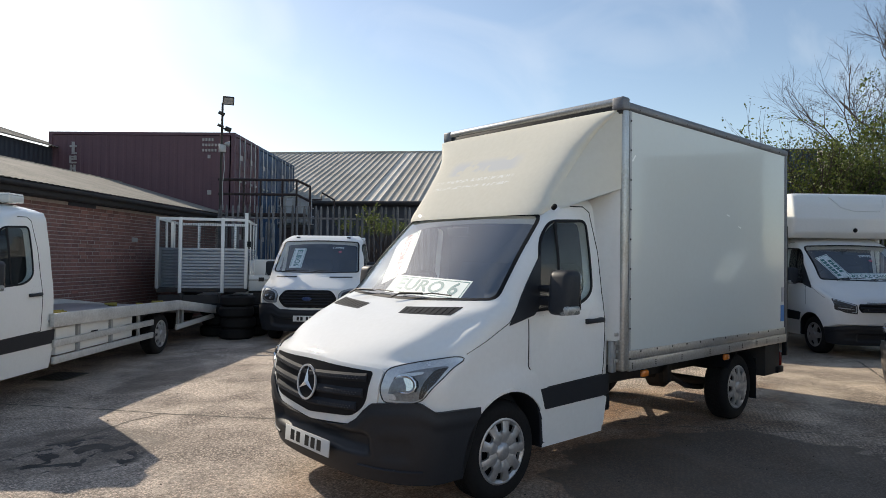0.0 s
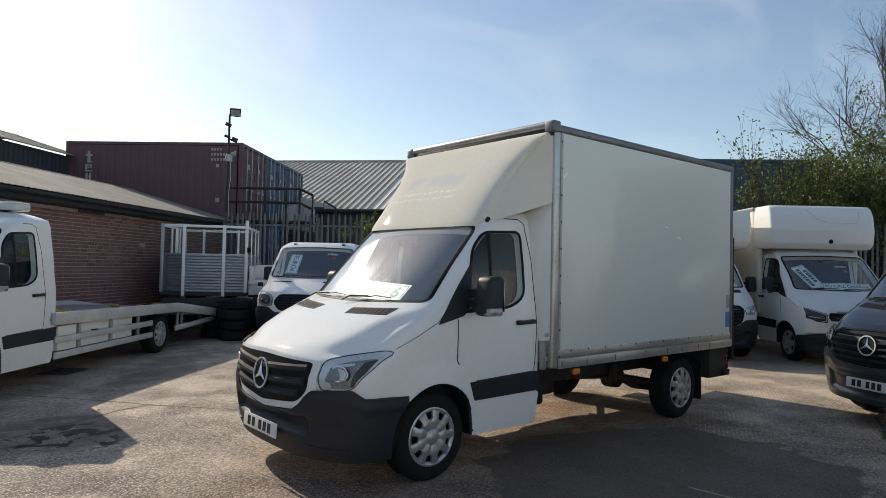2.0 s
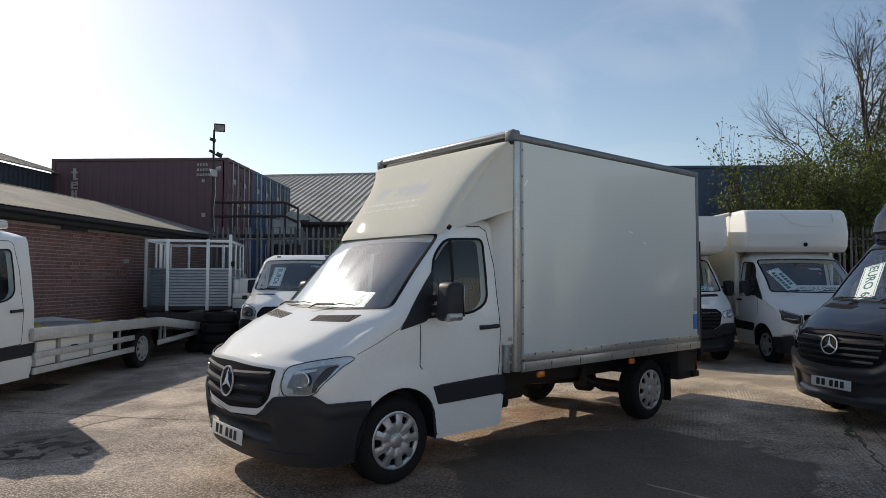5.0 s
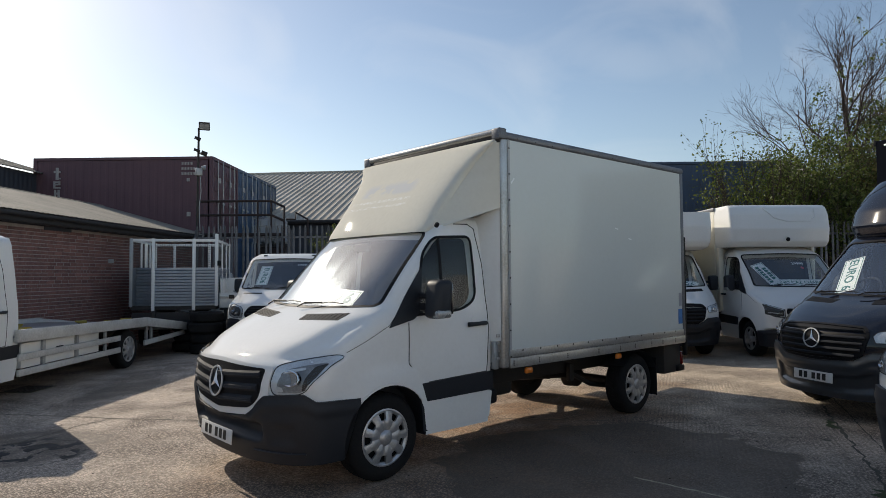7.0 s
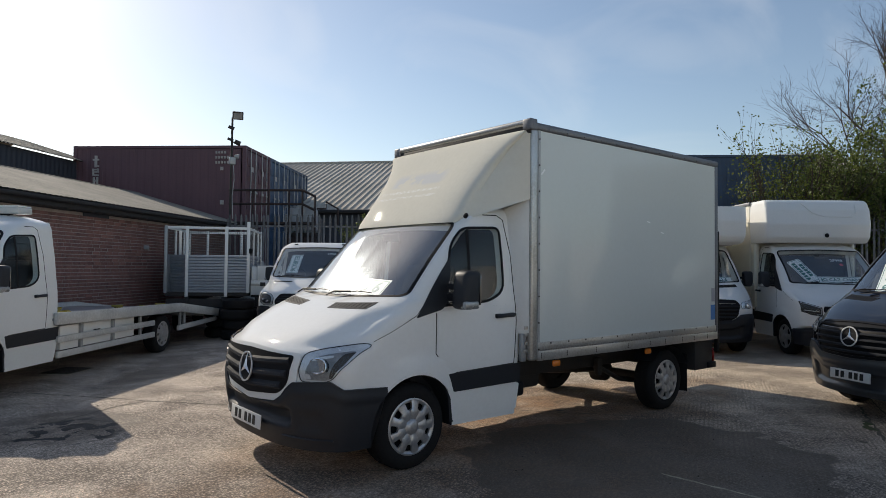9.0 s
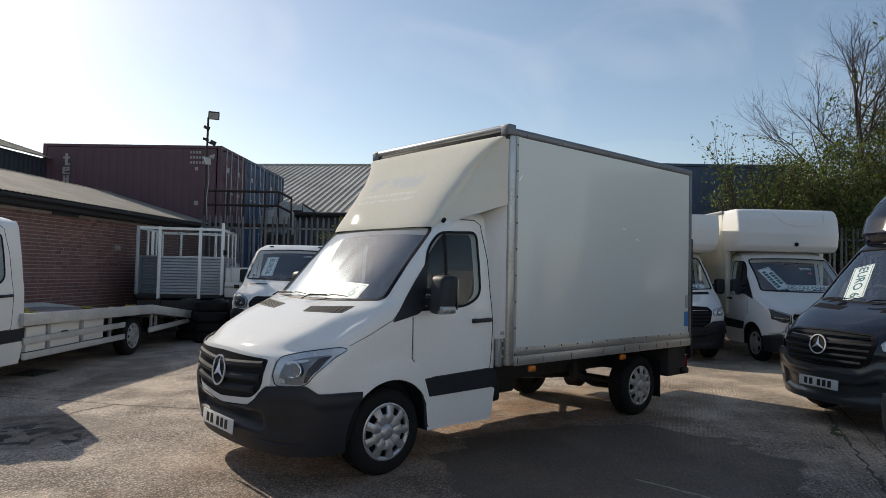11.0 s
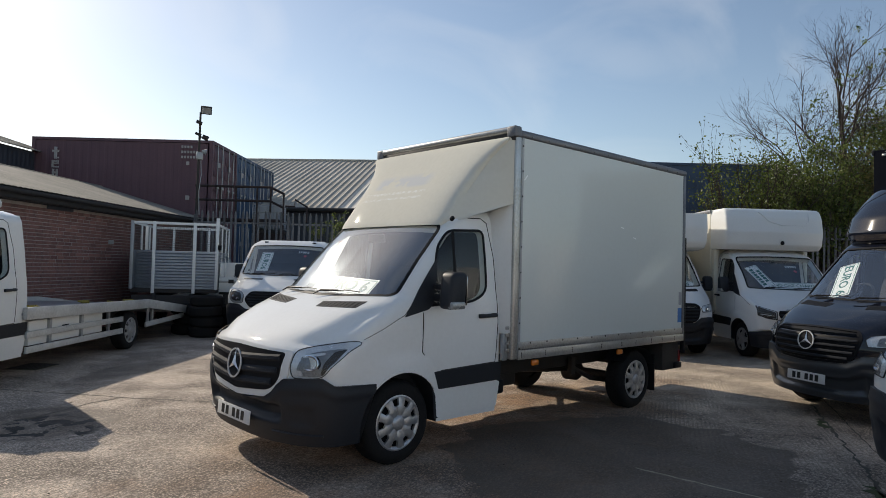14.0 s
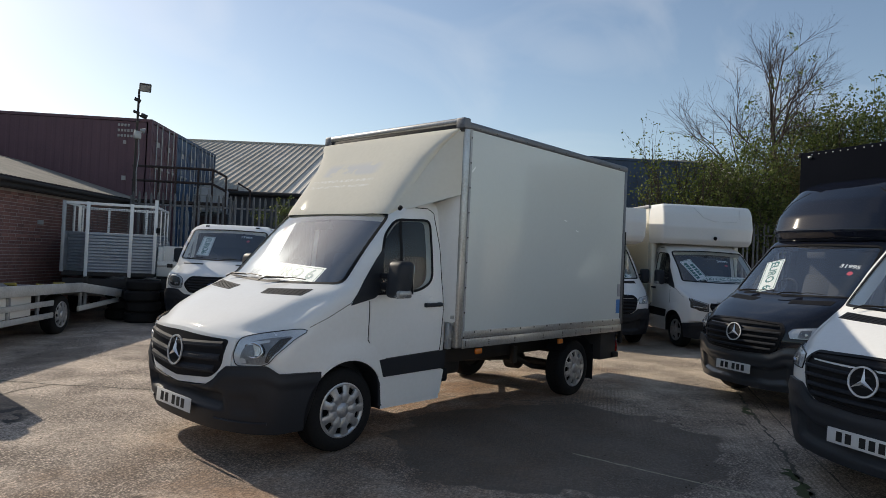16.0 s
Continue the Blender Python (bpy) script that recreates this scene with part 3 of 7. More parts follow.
def build_cab(V, shape, paint, bumper_mat, look_, detail=1.0, strip=True, glass=None, roof_z=2.26, mirror_mat=None, grille_frame=None, extend=1.15, mirror_x=0.37, top_w=0.785, mirror_y=1.17):
    """Builds a van's cab under the thing V. look_: the face, 'old', 'new', 'wide' or 'oval'."""
    S = Skin(shape)
    nz, nu = int(96 * detail), int(24 * detail)
    glass = glass or GLASS2
    FR, L, Rr = S.front, S.side(-1), S.side(1)
    # outlines on the surface
    ws = rounded([(-0.862, 1.392), (0, 1.362), (0.862, 1.392), (0.835, 1.62), (top_w, 2.02), (0, 2.045), (-top_w, 2.02), (-0.835, 1.62)], [0.05, 0.3, 0.05, 0.3, 0.07, 0.3, 0.07, 0.3])
    sw = rounded([(0.27, 1.31), (0.80, 1.335), (0.985, 1.42), (0.985, 1.985), (0.56, 1.965), (0.40, 1.80)], [0.03, 0.16, 0.1, 0.07, 0.06, 0.12])
    # hollow shell
    cavity = Skin(shape)
    cavity.t = cavity.t.copy(); cavity.t[:, 1] += 0.13; cavity.t[:, 4] -= 0.075
    inner = cavity.loft(0.86, 2.12, extend - 0.05, 40, 12, 0, 3)
    for v in inner.verts:
        v.co.x = max(v.co.x, -0.30)
    bmesh.ops.remove_doubles(inner, verts=inner.verts, dist=1e-5)
    bmesh.ops.dissolve_degenerate(inner, edges=inner.edges, dist=1e-5)
    cutters = [(inner, INSIDE),
               (patch(ws, FR, 0.12, 0.34, 0.10), paint),
               (patch(sw, L, 0.12, 0.22, 0.08), paint), (patch(sw, Rr, 0.12, 0.22, 0.08), paint)]
    for sd in (-1, 1):
        cutters.append((lathe([(0.41, 0), (0.41, 0.36)], 40, m=pose(0, -1.12 if sd < 0 else 0.76, 0.355)), PLASTIC))
    base = Skin(shape)
    base.t = np.insert(base.t, 1, [0.56, *base.t[1, 1:]], axis=0)
    base.t[:2, 1] += 0.13
    hull = base.loft(0.30, roof_z, extend, nz, nu, ns=14)
    for v in hull.verts:
        if 1.00 < v.co.z < 1.32 and abs(v.co.y) < 0.975 and v.co.x < 0.1:
            f_ = min(1.0, (v.co.z - 1.00) / 0.05, (1.32 - v.co.z) / 0.06)
            y_in = float(np.interp(v.co.z, [1.0, 1.145, 1.285, 1.35], [0.60, 0.72, 0.78, 0.83]))
            e_ = max(0.0, min(1.0, (abs(v.co.y) - y_in) / 0.11)) * max(0.0, min(1.0, (0.975 - abs(v.co.y)) / 0.08))
            v.co.z -= 0.042 * f_ * e_
        r_ = math.hypot(v.co.x, v.co.z - 0.355)
        if r_ < 0.62 and abs(v.co.y) > 0.7:
            k = min(1.0, max(0.0, (0.60 - r_) / 0.16))
            k *= min(1.0, max(0.0, (0.40 - v.co.x) / 0.12))
            v.co.y += math.copysign(0.024 * k * k * (3 - 2 * k), v.co.y)
    shell, mats = cut(hull, cutters, [paint])
    part("cab_body", shell, mats, V, angle=33)
    # glass with its dark edge
    g = part("windscreen", patch(scaled(ws, 1.02), FR, 0.08, 0.0, -0.006), glass, V, "sloping windscreen", angle=60)
    g.visible_shadow = False
    part("windscreen_seal", ribbon(scaled(ws, 1.008), FR, 0.030, 0.003, True), TRIM, V)
    for f in (L, Rr):
        q = part("side_window", patch(scaled(sw, 1.01), f, 0.1, 0.0, -0.006), SIDEGLASS, V, angle=60)
        q.visible_shadow = False
        part("window_seal", ribbon(scaled(sw, 1.01), f, 0.022, 0.003, True), TRIM, q)
        part("window_divider", ribbon([(0.585, 1.33), (0.60, 1.96)], f, 0.03, -0.002), TRIM, q)
    # cab inside
    dash = bx((-0.20, -0.46, 0.90), (0.22, 0.46, 1.32), 0.06, seg=3)
    add_box(dash, (0.10, -0.84, 0.92), (0.23, 0.84, 1.31), 0.05, seg=3)
    part("dashboard", dash, INSIDE, V)
    part("steering_wheel", lathe([(0.19, -0.012), (0.205, 0), (0.19, 0.012), (0.177, 0)], 28, axis='Z', m=pose(0.36, 0.42, 1.40, 0, -62, 0), closed=True), INSIDE, V)
    for y in (-0.52, 0.08, 0.46):
        seat(V, y)
    part("rear_view_mirror", bx((-0.012, -0.13, -0.04), (0.012, 0.13, 0.04), 0.012, pose(0.42, 0, 1.90, 0, -10, 0)), INSIDE, V)
    # doors
    for f, sd in ((L, -1), (Rr, 1)):
        d = part("door", patch(rounded([(0.21, 1.265), (0.205, 0.92), (0.335, 0.755), (1.09, 0.775), (1.10, 1.30)], [0.02, 0.05, 0.05, 0.03, 0.02]), f, 0.1, 0.006, 0.003), paint, V)
        part("door_gap", ribbon([(0.20, 1.25), (0.195, 0.92), (0.33, 0.74), (1.10, 0.765), (1.125, 1.15), (1.10, 1.75), (1.045, 2.06), (0.97, 2.10), (0.80, 2.095)], f, 0.009, 0.0015), SEAM, d)
        part("swage_line", ribbon([(0.45, 0.99), (0.75, 1.03), (1.09, 1.06)], f, 0.010, 0.0035), paint, d)
        hb = bx((-0.115, -0.018, 0.018), (0.115, 0.018, 0.042), 0.014)
        add_box(hb, (-0.11, -0.02, 0.0), (-0.05, 0.02, 0.03), 0.008); add_box(hb, (0.06, -0.02, 0.0), (0.11, 0.02, 0.03), 0.008)
        p, n = f(0.97, 1.20)
        part("handle", hb, PLASTIC if paint is not BLACKP else TRIM, d, "black pull handle", m=frame_of(p, (1, 0, 0.02), n))
        part("handle_dish", lathe([(0.055, -0.002), (0.052, 0.004), (0.001, 0.0035), (0.001, -0.002)], 24, axis='Z', m=frame_of(f(0.96, 1.225)[0], (1, 0, 0), n)), paint, d)
        # mirror foot and mirror
        part("mirror_foot", patch(rounded([(-0.005, 1.215), (0.26, 1.275), (0.33, 1.34), (0.385, 1.72), (0.22, 1.52)], [0.01, 0.02, 0.05, 0.03, 0.1]), f, 0.06, 0.01, 0.008), PLASTIC, d)
        M_ = new("mirror"); M_.parent = V
        M_.matrix_basis = pose(mirror_x, sd * mirror_y, 1.44)
        hous = bx((-0.10, -0.092, -0.155), (0.075, 0.092, 0.16), 0.05, seg=4)
        for v in hous.verts:
            v.co.x += 0.05 * (v.co.z / 0.15) * 0.3
            v.co.y *= 1 + 0.10 * v.co.z
        part("mirror_housing", hous, mirror_mat or PLASTIC, M_, angle=60)
        part("mirror_glass", bx((0.076, -0.075, -0.12), (0.082, 0.075, 0.13), 0.002), CHROME, M_)
        arm = bx((-0.05, -0.24, -0.10), (0.0, 0.0, -0.03), 0.015)
        add_box(arm, (-0.045, -0.24, 0.0), (0.0, 0.0, 0.05), 0.015)
        for v in arm.verts:
            v.co.y = -sd * abs(v.co.y)
        part("mirror_arm", arm, PLASTIC, M_)
        part("indicator", bx((-0.105, sd * 0.062 - 0.04, -0.15), (0.045, sd * 0.062 + 0.04, -0.085), 0.018), REFLECTOR, M_, "clear indicator lens")
        # arch lip, sill strip, sill, side repeater
        lip = [(0.42 * math.cos(t_), 0.355 + 0.425 * math.sin(t_)) for t_ in [math.pi * (0.20 + 0.50 * k / 18) for k in range(19)]]
        part("arch_lip", ribbon(lip, f, 0.020, 0.029), paint, V)
        if strip:
            part("side_strip", patch(rounded([(0.335, 0.74), (0.40, 0.585), (extend + 0.03, 0.595), (extend + 0.03, 0.765)], 0.012), f, 0.15, 0.012, 0.012), PLASTIC, V, "black rubbing strip")
        part("sill", patch(rounded([(0.365, 0.572), (0.41, 0.335), (extend + 0.01, 0.345), (extend + 0.03, 0.582)], 0.02), f, 0.15, 0.012, 0.005), paint, V)
        part("arch_liner", ribbon([(0.30, 0.70), (0.37, 0.55), (0.405, 0.33)], f, 0.05, 0.004), PLASTIC, V)
        # fender edge of the bonnet
        part("bonnet_gap", ribbon([(-0.40, 1.055), (-0.22, 1.13), (0.0, 1.235), (0.06, 1.30)], f, 0.0045, 0.001), SEAM, V)
    # front
    bu = bmesh.new()
    N, J = 120, 26
    def win(x, a_, b_, e_):
        k = max(0.0, min(1.0, min(x - a_, b_ - x) / e_ + 0.5))
        return k * k * (3 - 2 * k)
    def ztop(u):
        return float(np.interp(abs(u), [0, 0.23, 0.30, 0.345, 0.40, 0.62, 0.74, 0.86, 1.4], [0.550, 0.590, 0.640, 0.700, 0.755, 0.775, 0.775, 0.715, 0.70]))
    if look_ != 'old':
        ztop = lambda u: float(np.interp(abs(u), [0, 0.3, 0.42, 0.62, 0.86, 1.4], [0.66, 0.68, 0.78, 0.79, 0.74, 0.71]))
    if look_ == 'wide':
        ztop = lambda u: float(np.interp(abs(u), [0, 0.5, 0.7, 1.4], [0.60, 0.60, 0.57, 0.52]))
    grid = []
    for i in range(N + 1):
        u = -1.22 + 2.44 * i / N
        zt = ztop(u)
        col = []
        for j in range(J + 1):
            t_ = j / J
            z = 0.235 + (zt - 0.235) * t_
            p, n = S.wrap(u, z)
            o = 0.012 + 0.022 * math.sin(math.pi * min(1, t_ * 1.05)) ** 0.6 - (0.06 if t_ == 0 else 0)
            if look_ == 'old':
                o -= 0.060 * win(abs(u), -1, 0.37, 0.07) * win(z, 0.435, 0.545, 0.05)
            else:
                o -= 0.05 * win(abs(u), -1, 0.45, 0.05) * win(t_, 0.25, 0.6, 0.1)
            o -= 0.016 * win(abs(u), 0.45, 0.67, 0.08) * win(t_, 0.34, 0.58, 0.12)
            o += 0.014 * win(t_, 0.80, 1.3, 0.12)
            A_, B_ = p + n * o, p - n * 0.06
            lim = -math.sqrt(max(0.0, 0.411 ** 2 - (z - 0.355) ** 2)) - 0.004
            A_.x, B_.x = min(A_.x, lim), min(B_.x, lim)
            col.append((bu.verts.new(A_), bu.verts.new(B_)))
        grid.append(col)
    for A, B in zip(grid, grid[1:]):
        for j in range(J):
            bu.faces.new((A[j][0], B[j][0], B[j + 1][0], A[j + 1][0])); bu.faces.new((A[j][1], A[j + 1][1], B[j + 1][1], B[j][1]))
        bu.faces.new((A[J][0], B[J][0], B[J][1], A[J][1])); bu.faces.new((A[0][0], A[0][1], B[0][1], B[0][0]))
    for C in (grid[0], grid[-1]):
        bu.faces.new([c[0] for c in C] + [c[1] for c in C[::-1]])
    part("front_bumper", bu, bumper_mat, V, "deep moulded front bumper", angle=50)
    if look_ == 'old':
        for sd in (-1, 1):
            lip_ = [S.wrap(sd * u, z) for u, z in ((0.47, 0.505), (0.52, 0.515), (0.58, 0.515), (0.65, 0.50))]
            part("fog_lamp_blank", tube([p + n * 0.010 for p, n in lip_], 0.010, 6), PLASTIC, V)
            low = [S.wrap(sd * u, 0.345) for u in (0.30, 0.42, 0.54, 0.66, 0.76)]
            part("bumper_ridge", tube([p + n * 0.034 for p, n in low], 0.010, 6), bumper_mat, V)
    if look_ == 'old':
        frame_ = rounded([(-0.69, 0.962), (-0.675, 0.71), (-0.55, 0.605), (0, 0.552), (0.55, 0.605), (0.675, 0.71), (0.69, 0.962), (0, 0.985)], [0.03, 0.08, 0.12, 0.03, 0.12, 0.08, 0.03, 0.1])
        gr = rounded([(-0.625, 0.945), (-0.595, 0.74), (-0.49, 0.650), (0, 0.602), (0.49, 0.650), (0.595, 0.74), (0.625, 0.945), (0, 0.960)], [0.03, 0.08, 0.08, 0.03, 0.08, 0.08, 0.03, 0.1])
        part("grille_frame", patch(frame_, FR, 0.06, 0.02, 0.012), grille_frame or paint, V)
        zs, half = (0.900, 0.808, 0.716), (0.59, 0.575, 0.52)
        star_r, star_z = 0.122, 0.805
    elif look_ == 'new':
        gr = rounded([(-0.51, 1.035), (-0.575, 0.97), (-0.52, 0.755), (-0.40, 0.69), (0, 0.675), (0.40, 0.69), (0.52, 0.755), (0.575, 0.97), (0.51, 1.035), (0, 1.055)], [0.03, 0.04, 0.05, 0.05, 0.05, 0.05, 0.05, 0.04, 0.03, 0.2])
        part("grille_frame", ribbon(gr, FR, 0.03, 0.014, True), TRIM, V)
        zs, half = (0.995, 0.93, 0.865, 0.80, 0.735), (0.52, 0.545, 0.53, 0.51, 0.46)
        star_r, star_z = 0.112, 0.90
    elif look_ == 'wide':
        gr = rounded([(-0.68, 0.975), (-0.70, 0.90), (-0.66, 0.83), (0.66, 0.83), (0.70, 0.90), (0.68, 0.975)], 0.02)
        zs, half = (0.955, 0.905, 0.855), (0.66, 0.67, 0.65)
    else:
        gr = rounded([(-0.44, 1.03), (-0.56, 0.88), (-0.44, 0.72), (0.44, 0.72), (0.56, 0.88), (0.44, 1.03)], 0.07)
        part("grille_frame", ribbon(gr, FR, 0.028, 0.010, True), TRIM, V)
        zs, half = (0.98, 0.93, 0.88, 0.83, 0.78), (0.42, 0.47, 0.50, 0.47, 0.43)
    G = part("grille", patch(gr, FR, 0.06, 0.02, 0.0165 if look_ == 'old' else 0.004), TRIM, V, "black radiator grille")
    for z, h in zip(zs, half):
        b = bmesh.new()
        th = 0.058 if look_ == 'old' else 0.034
        A = []
        K = 26
        for k in range(K + 1):
            y = -h + 2 * h * k / K
            dz = -0.035 * (1 - abs(y) / h) if look_ == 'old' else 0.0
            p, n = FR(y, z + dz)
            o = 0.017
            A.append([b.verts.new(p + n * o + Vector((0, 0, th / 2))), b.verts.new(p + n * (o + 0.018) + Vector((0, 0, th * 0.18))),
                      b.verts.new(p + n * (o + 0.020) - Vector((0, 0, th * 0.2))), b.verts.new(p + n * o - Vector((0, 0, th / 2)))])
        for P, Q in zip(A, A[1:]):
            for j in range(4):
                b.faces.new((P[j], P[(j + 1) % 4], Q[(j + 1) % 4], Q[j]))
        b.faces.new(A[0][::-1]); b.faces.new(A[-1])
        bar = part("slat", b, SLATGREY, G, angle=30)
        if look_ == 'old' and detail >= 1:
            hb = bmesh.new()
            for row_ in (0, 1):
                for k in range(34):
                    y = (k + 0.5 * row_ - 17) / 17 * h * 0.92
                    if abs(y) < 0.13:
                        continue
                    p, n = FR(y, z + 0.004 - 0.013 * row_ - 0.035 * (1 - abs(y) / h))
                    add_lathe(hb, [(0.0045, 0), (0.0045, 0.002)], 6, axis='Z', m=frame_of(p + n * 0.0352, (0, -1, 0), n))
            tagged(part("honeycomb", hb, COMB, bar, smooth=False), kind="stuff")
    if look_ in ('old', 'new'):
        part("badge_plinth", lathe([(star_r - 0.01, -0.03), (star_r - 0.01, 0.012), (0.001, 0.012), (0.001, -0.03)], 32, axis='Z', m=frame_of(FR(0, star_z)[0] - Vector((0.022, 0, 0)), (0, -1, 0), (-1, 0, 0.12))), TRIM, V)
        three_point_star(S, star_z, star_r, V).location.x -= 0.008
    else:
        part("badge", lathe([(0.05, -0.01), (0.045, 0.012), (0.001, 0.014), (0.001, -0.01)], 28, axis='Z'), surface("badge_blue", (0.02, 0.05, 0.16), 0.3, 0.2) if look_ == 'oval' else CHROME, V, m=frame_of(FR(0, zs[len(zs) // 2])[0] - Vector((0.04, 0, 0)), (0, -1, 0), (-1, 0, 0)) @ Matrix.Diagonal((1.9 if look_ == 'oval' else 1, 0.8 if look_ == 'oval' else 1, 1, 1)))
    # head lamps
    lamps = {'old': [(0.715, 0.765), (0.69, 0.84), (0.70, 0.965), (0.79, 1.000), (0.90, 1.03), (0.978, 1.052), (0.976, 0.96), (0.955, 0.87), (0.915, 0.775)],
             'new': [(0.635, 0.885), (0.61, 0.955), (0.64, 1.0), (0.78, 1.025), (0.93, 1.05), (0.935, 1.02), (0.84, 0.89)],
             'wide': [(0.72, 0.80), (0.72, 0.955), (0.85, 1.0), (0.985, 1.055), (0.985, 0.87), (0.87, 0.815)],
             'oval': [(0.60, 0.80), (0.58, 0.95), (0.64, 1.03), (0.80, 1.07), (0.90, 1.06), (0.93, 0.98), (0.90, 0.86), (0.80, 0.80)]}[look_]
    lp = rounded(lamps, 0.012 if look_ in ('wide', 'new') else 0.045)
    for sd in (-1, 1):
        q = lp if sd > 0 else flip(lp)
        h = part("headlight", patch(q, FR, 0.04, 0.03, 0.004), BAND if look_ in ('old', 'new') else STEEL if look_ == 'wide' else REFLECTOR, V, "clear headlight with bright reflectors")
        dk = rounded([(0.745, 0.785), (0.755, 0.89), (0.79, 0.945), (0.86, 0.968), (0.97, 0.995), (0.955, 0.89), (0.905, 0.785)], 0.025) if look_ == 'old' else rounded(scaled(lamps, 0.72), 0.03)
        if look_ == 'wide':
            for line in ([(0.735, 0.945), (0.85, 0.988), (0.975, 1.04)], [(0.735, 0.935), (0.735, 0.825), (0.80, 0.822)], [(0.76, 0.875), (0.96, 0.90)]):
                part("light_strip", ribbon([(sd * y_, z_) for y_, z_ in line], FR, 0.014, 0.008), BAND, h)
        elif look_ == 'new':
            wedge = rounded([(0.70, 0.90), (0.715, 0.985), (0.80, 0.998), (0.80, 0.90)], 0.012)
            part("lamp_bezel", patch(wedge if sd > 0 else flip(wedge), FR, 0.03, 0.006, 0.007), LAMPDARK, h)
        else:
            part("lamp_bezel", patch(dk if sd > 0 else flip(dk), FR, 0.04, 0.006, 0.007), LAMPDARK if look_ == 'old' else STEEL, h)
        if look_ == 'old':
            tri = rounded([(0.905, 0.80), (0.915, 0.90), (0.935, 0.968), (0.968, 0.985), (0.952, 0.89), (0.918, 0.80)], 0.012)
            part("lamp_dark_wedge", patch(tri if sd > 0 else flip(tri), FR, 0.03, 0.004, 0.011), STEEL, h)
            brow = rounded([(0.775, 0.915), (0.80, 0.945), (0.90, 0.962), (0.90, 0.945), (0.82, 0.925)], 0.008)
            part("lamp_brow", patch(brow if sd > 0 else flip(brow), FR, 0.03, 0.006, 0.016), BAND, h)
            part("side_lamp", patch(rounded([(sd * 0.735, 0.79), (sd * 0.80, 0.79), (sd * 0.785, 0.825), (sd * 0.745, 0.825)][::sd], 0.012), FR, 0.03, 0.004, 0.011), BAND, h)
        for (yy, zz, rr_) in (((0.835, 0.885, 0.072),) if look_ == 'old' else ((0.79, 0.895, 0.030),) if look_ == 'wide' else ((0.755, 0.945, 0.030),) if look_ == 'new' else ((0.72, 0.89, 0.028), (0.82, 0.925, 0.028))):
            p, n = FR(sd * yy, zz)
            n = (n + Vector((-0.8, 0, 0))).normalized()
            part("lamp_bowl", lathe([(rr_, 0.0), (rr_, 0.012), (rr_ * 0.9, 0.013), (rr_ * 0.5, -0.010), (rr_ * 0.2, -0.014), (0.001, -0.014), (0.001, -0.02), (rr_, -0.02)], 12, axis='Z', m=frame_of(p + n * 0.006, (0, -1, 0), n) @ Matrix.Diagonal((1.25, 0.85, 1, 1))), CHROME, h, angle=20)
        ln = part("lens", patch(scaled(q, 0.995), FR, 0.04, 0.0, 0.022 if look_ == 'old' else 0.016), LENS, h)
        ln.visible_shadow = False
        part("lamp_rim", ribbon(q, FR, 0.006, 0.008, True), SEAM, h)
        if look_ in ('old', 'new'):
            # bonnet air vents
            v0 = [(sd * 0.26, 1.272), (sd * 0.735, 1.284), (sd * 0.735, 1.334), (sd * 0.23, 1.312)]
            v0 = v0 if sd > 0 else v0[::-1]
            vt = part("air_vent", patch(v0, FR, 0.05, 0.008, 0.003), TRIM, V)
            for k in range(9):
                yy = sd * (0.295 + k * 0.051)
                add = ribbon([(yy, 1.278 + 0.010 * k / 8), (yy - sd * 0.02, 1.306 + 0.020 * k / 8)], FR, 0.006, 0.006)
                part("vent_fin", add, TRIM, vt)
    # wipers
    for y0, y1 in ((-0.55, 0.02), (0.10, 0.66)):
        b = bmesh.new()
        P = [FR(y0 + (y1 - y0) * k / 8, 1.375 + 0.010 * math.sin(k / 8 * math.pi) + (0.012 if k < 4 else 0.0)) for k in range(9)]
        add_tube(b, [p + n * 0.022 for p, n in P], 0.005, 6)
        add_tube(b, [P[4][0] + P[4][1] * 0.03, P[7][0] + P[7][1] * 0.045 - Vector((0.02, 0, 0.01)), P[8][0] + P[8][1] * 0.03 - Vector((0.06, 0, 0.03))], 0.007, 6)
        part("wiper", b, TRIM, V)
    return S

# ---- ground ----


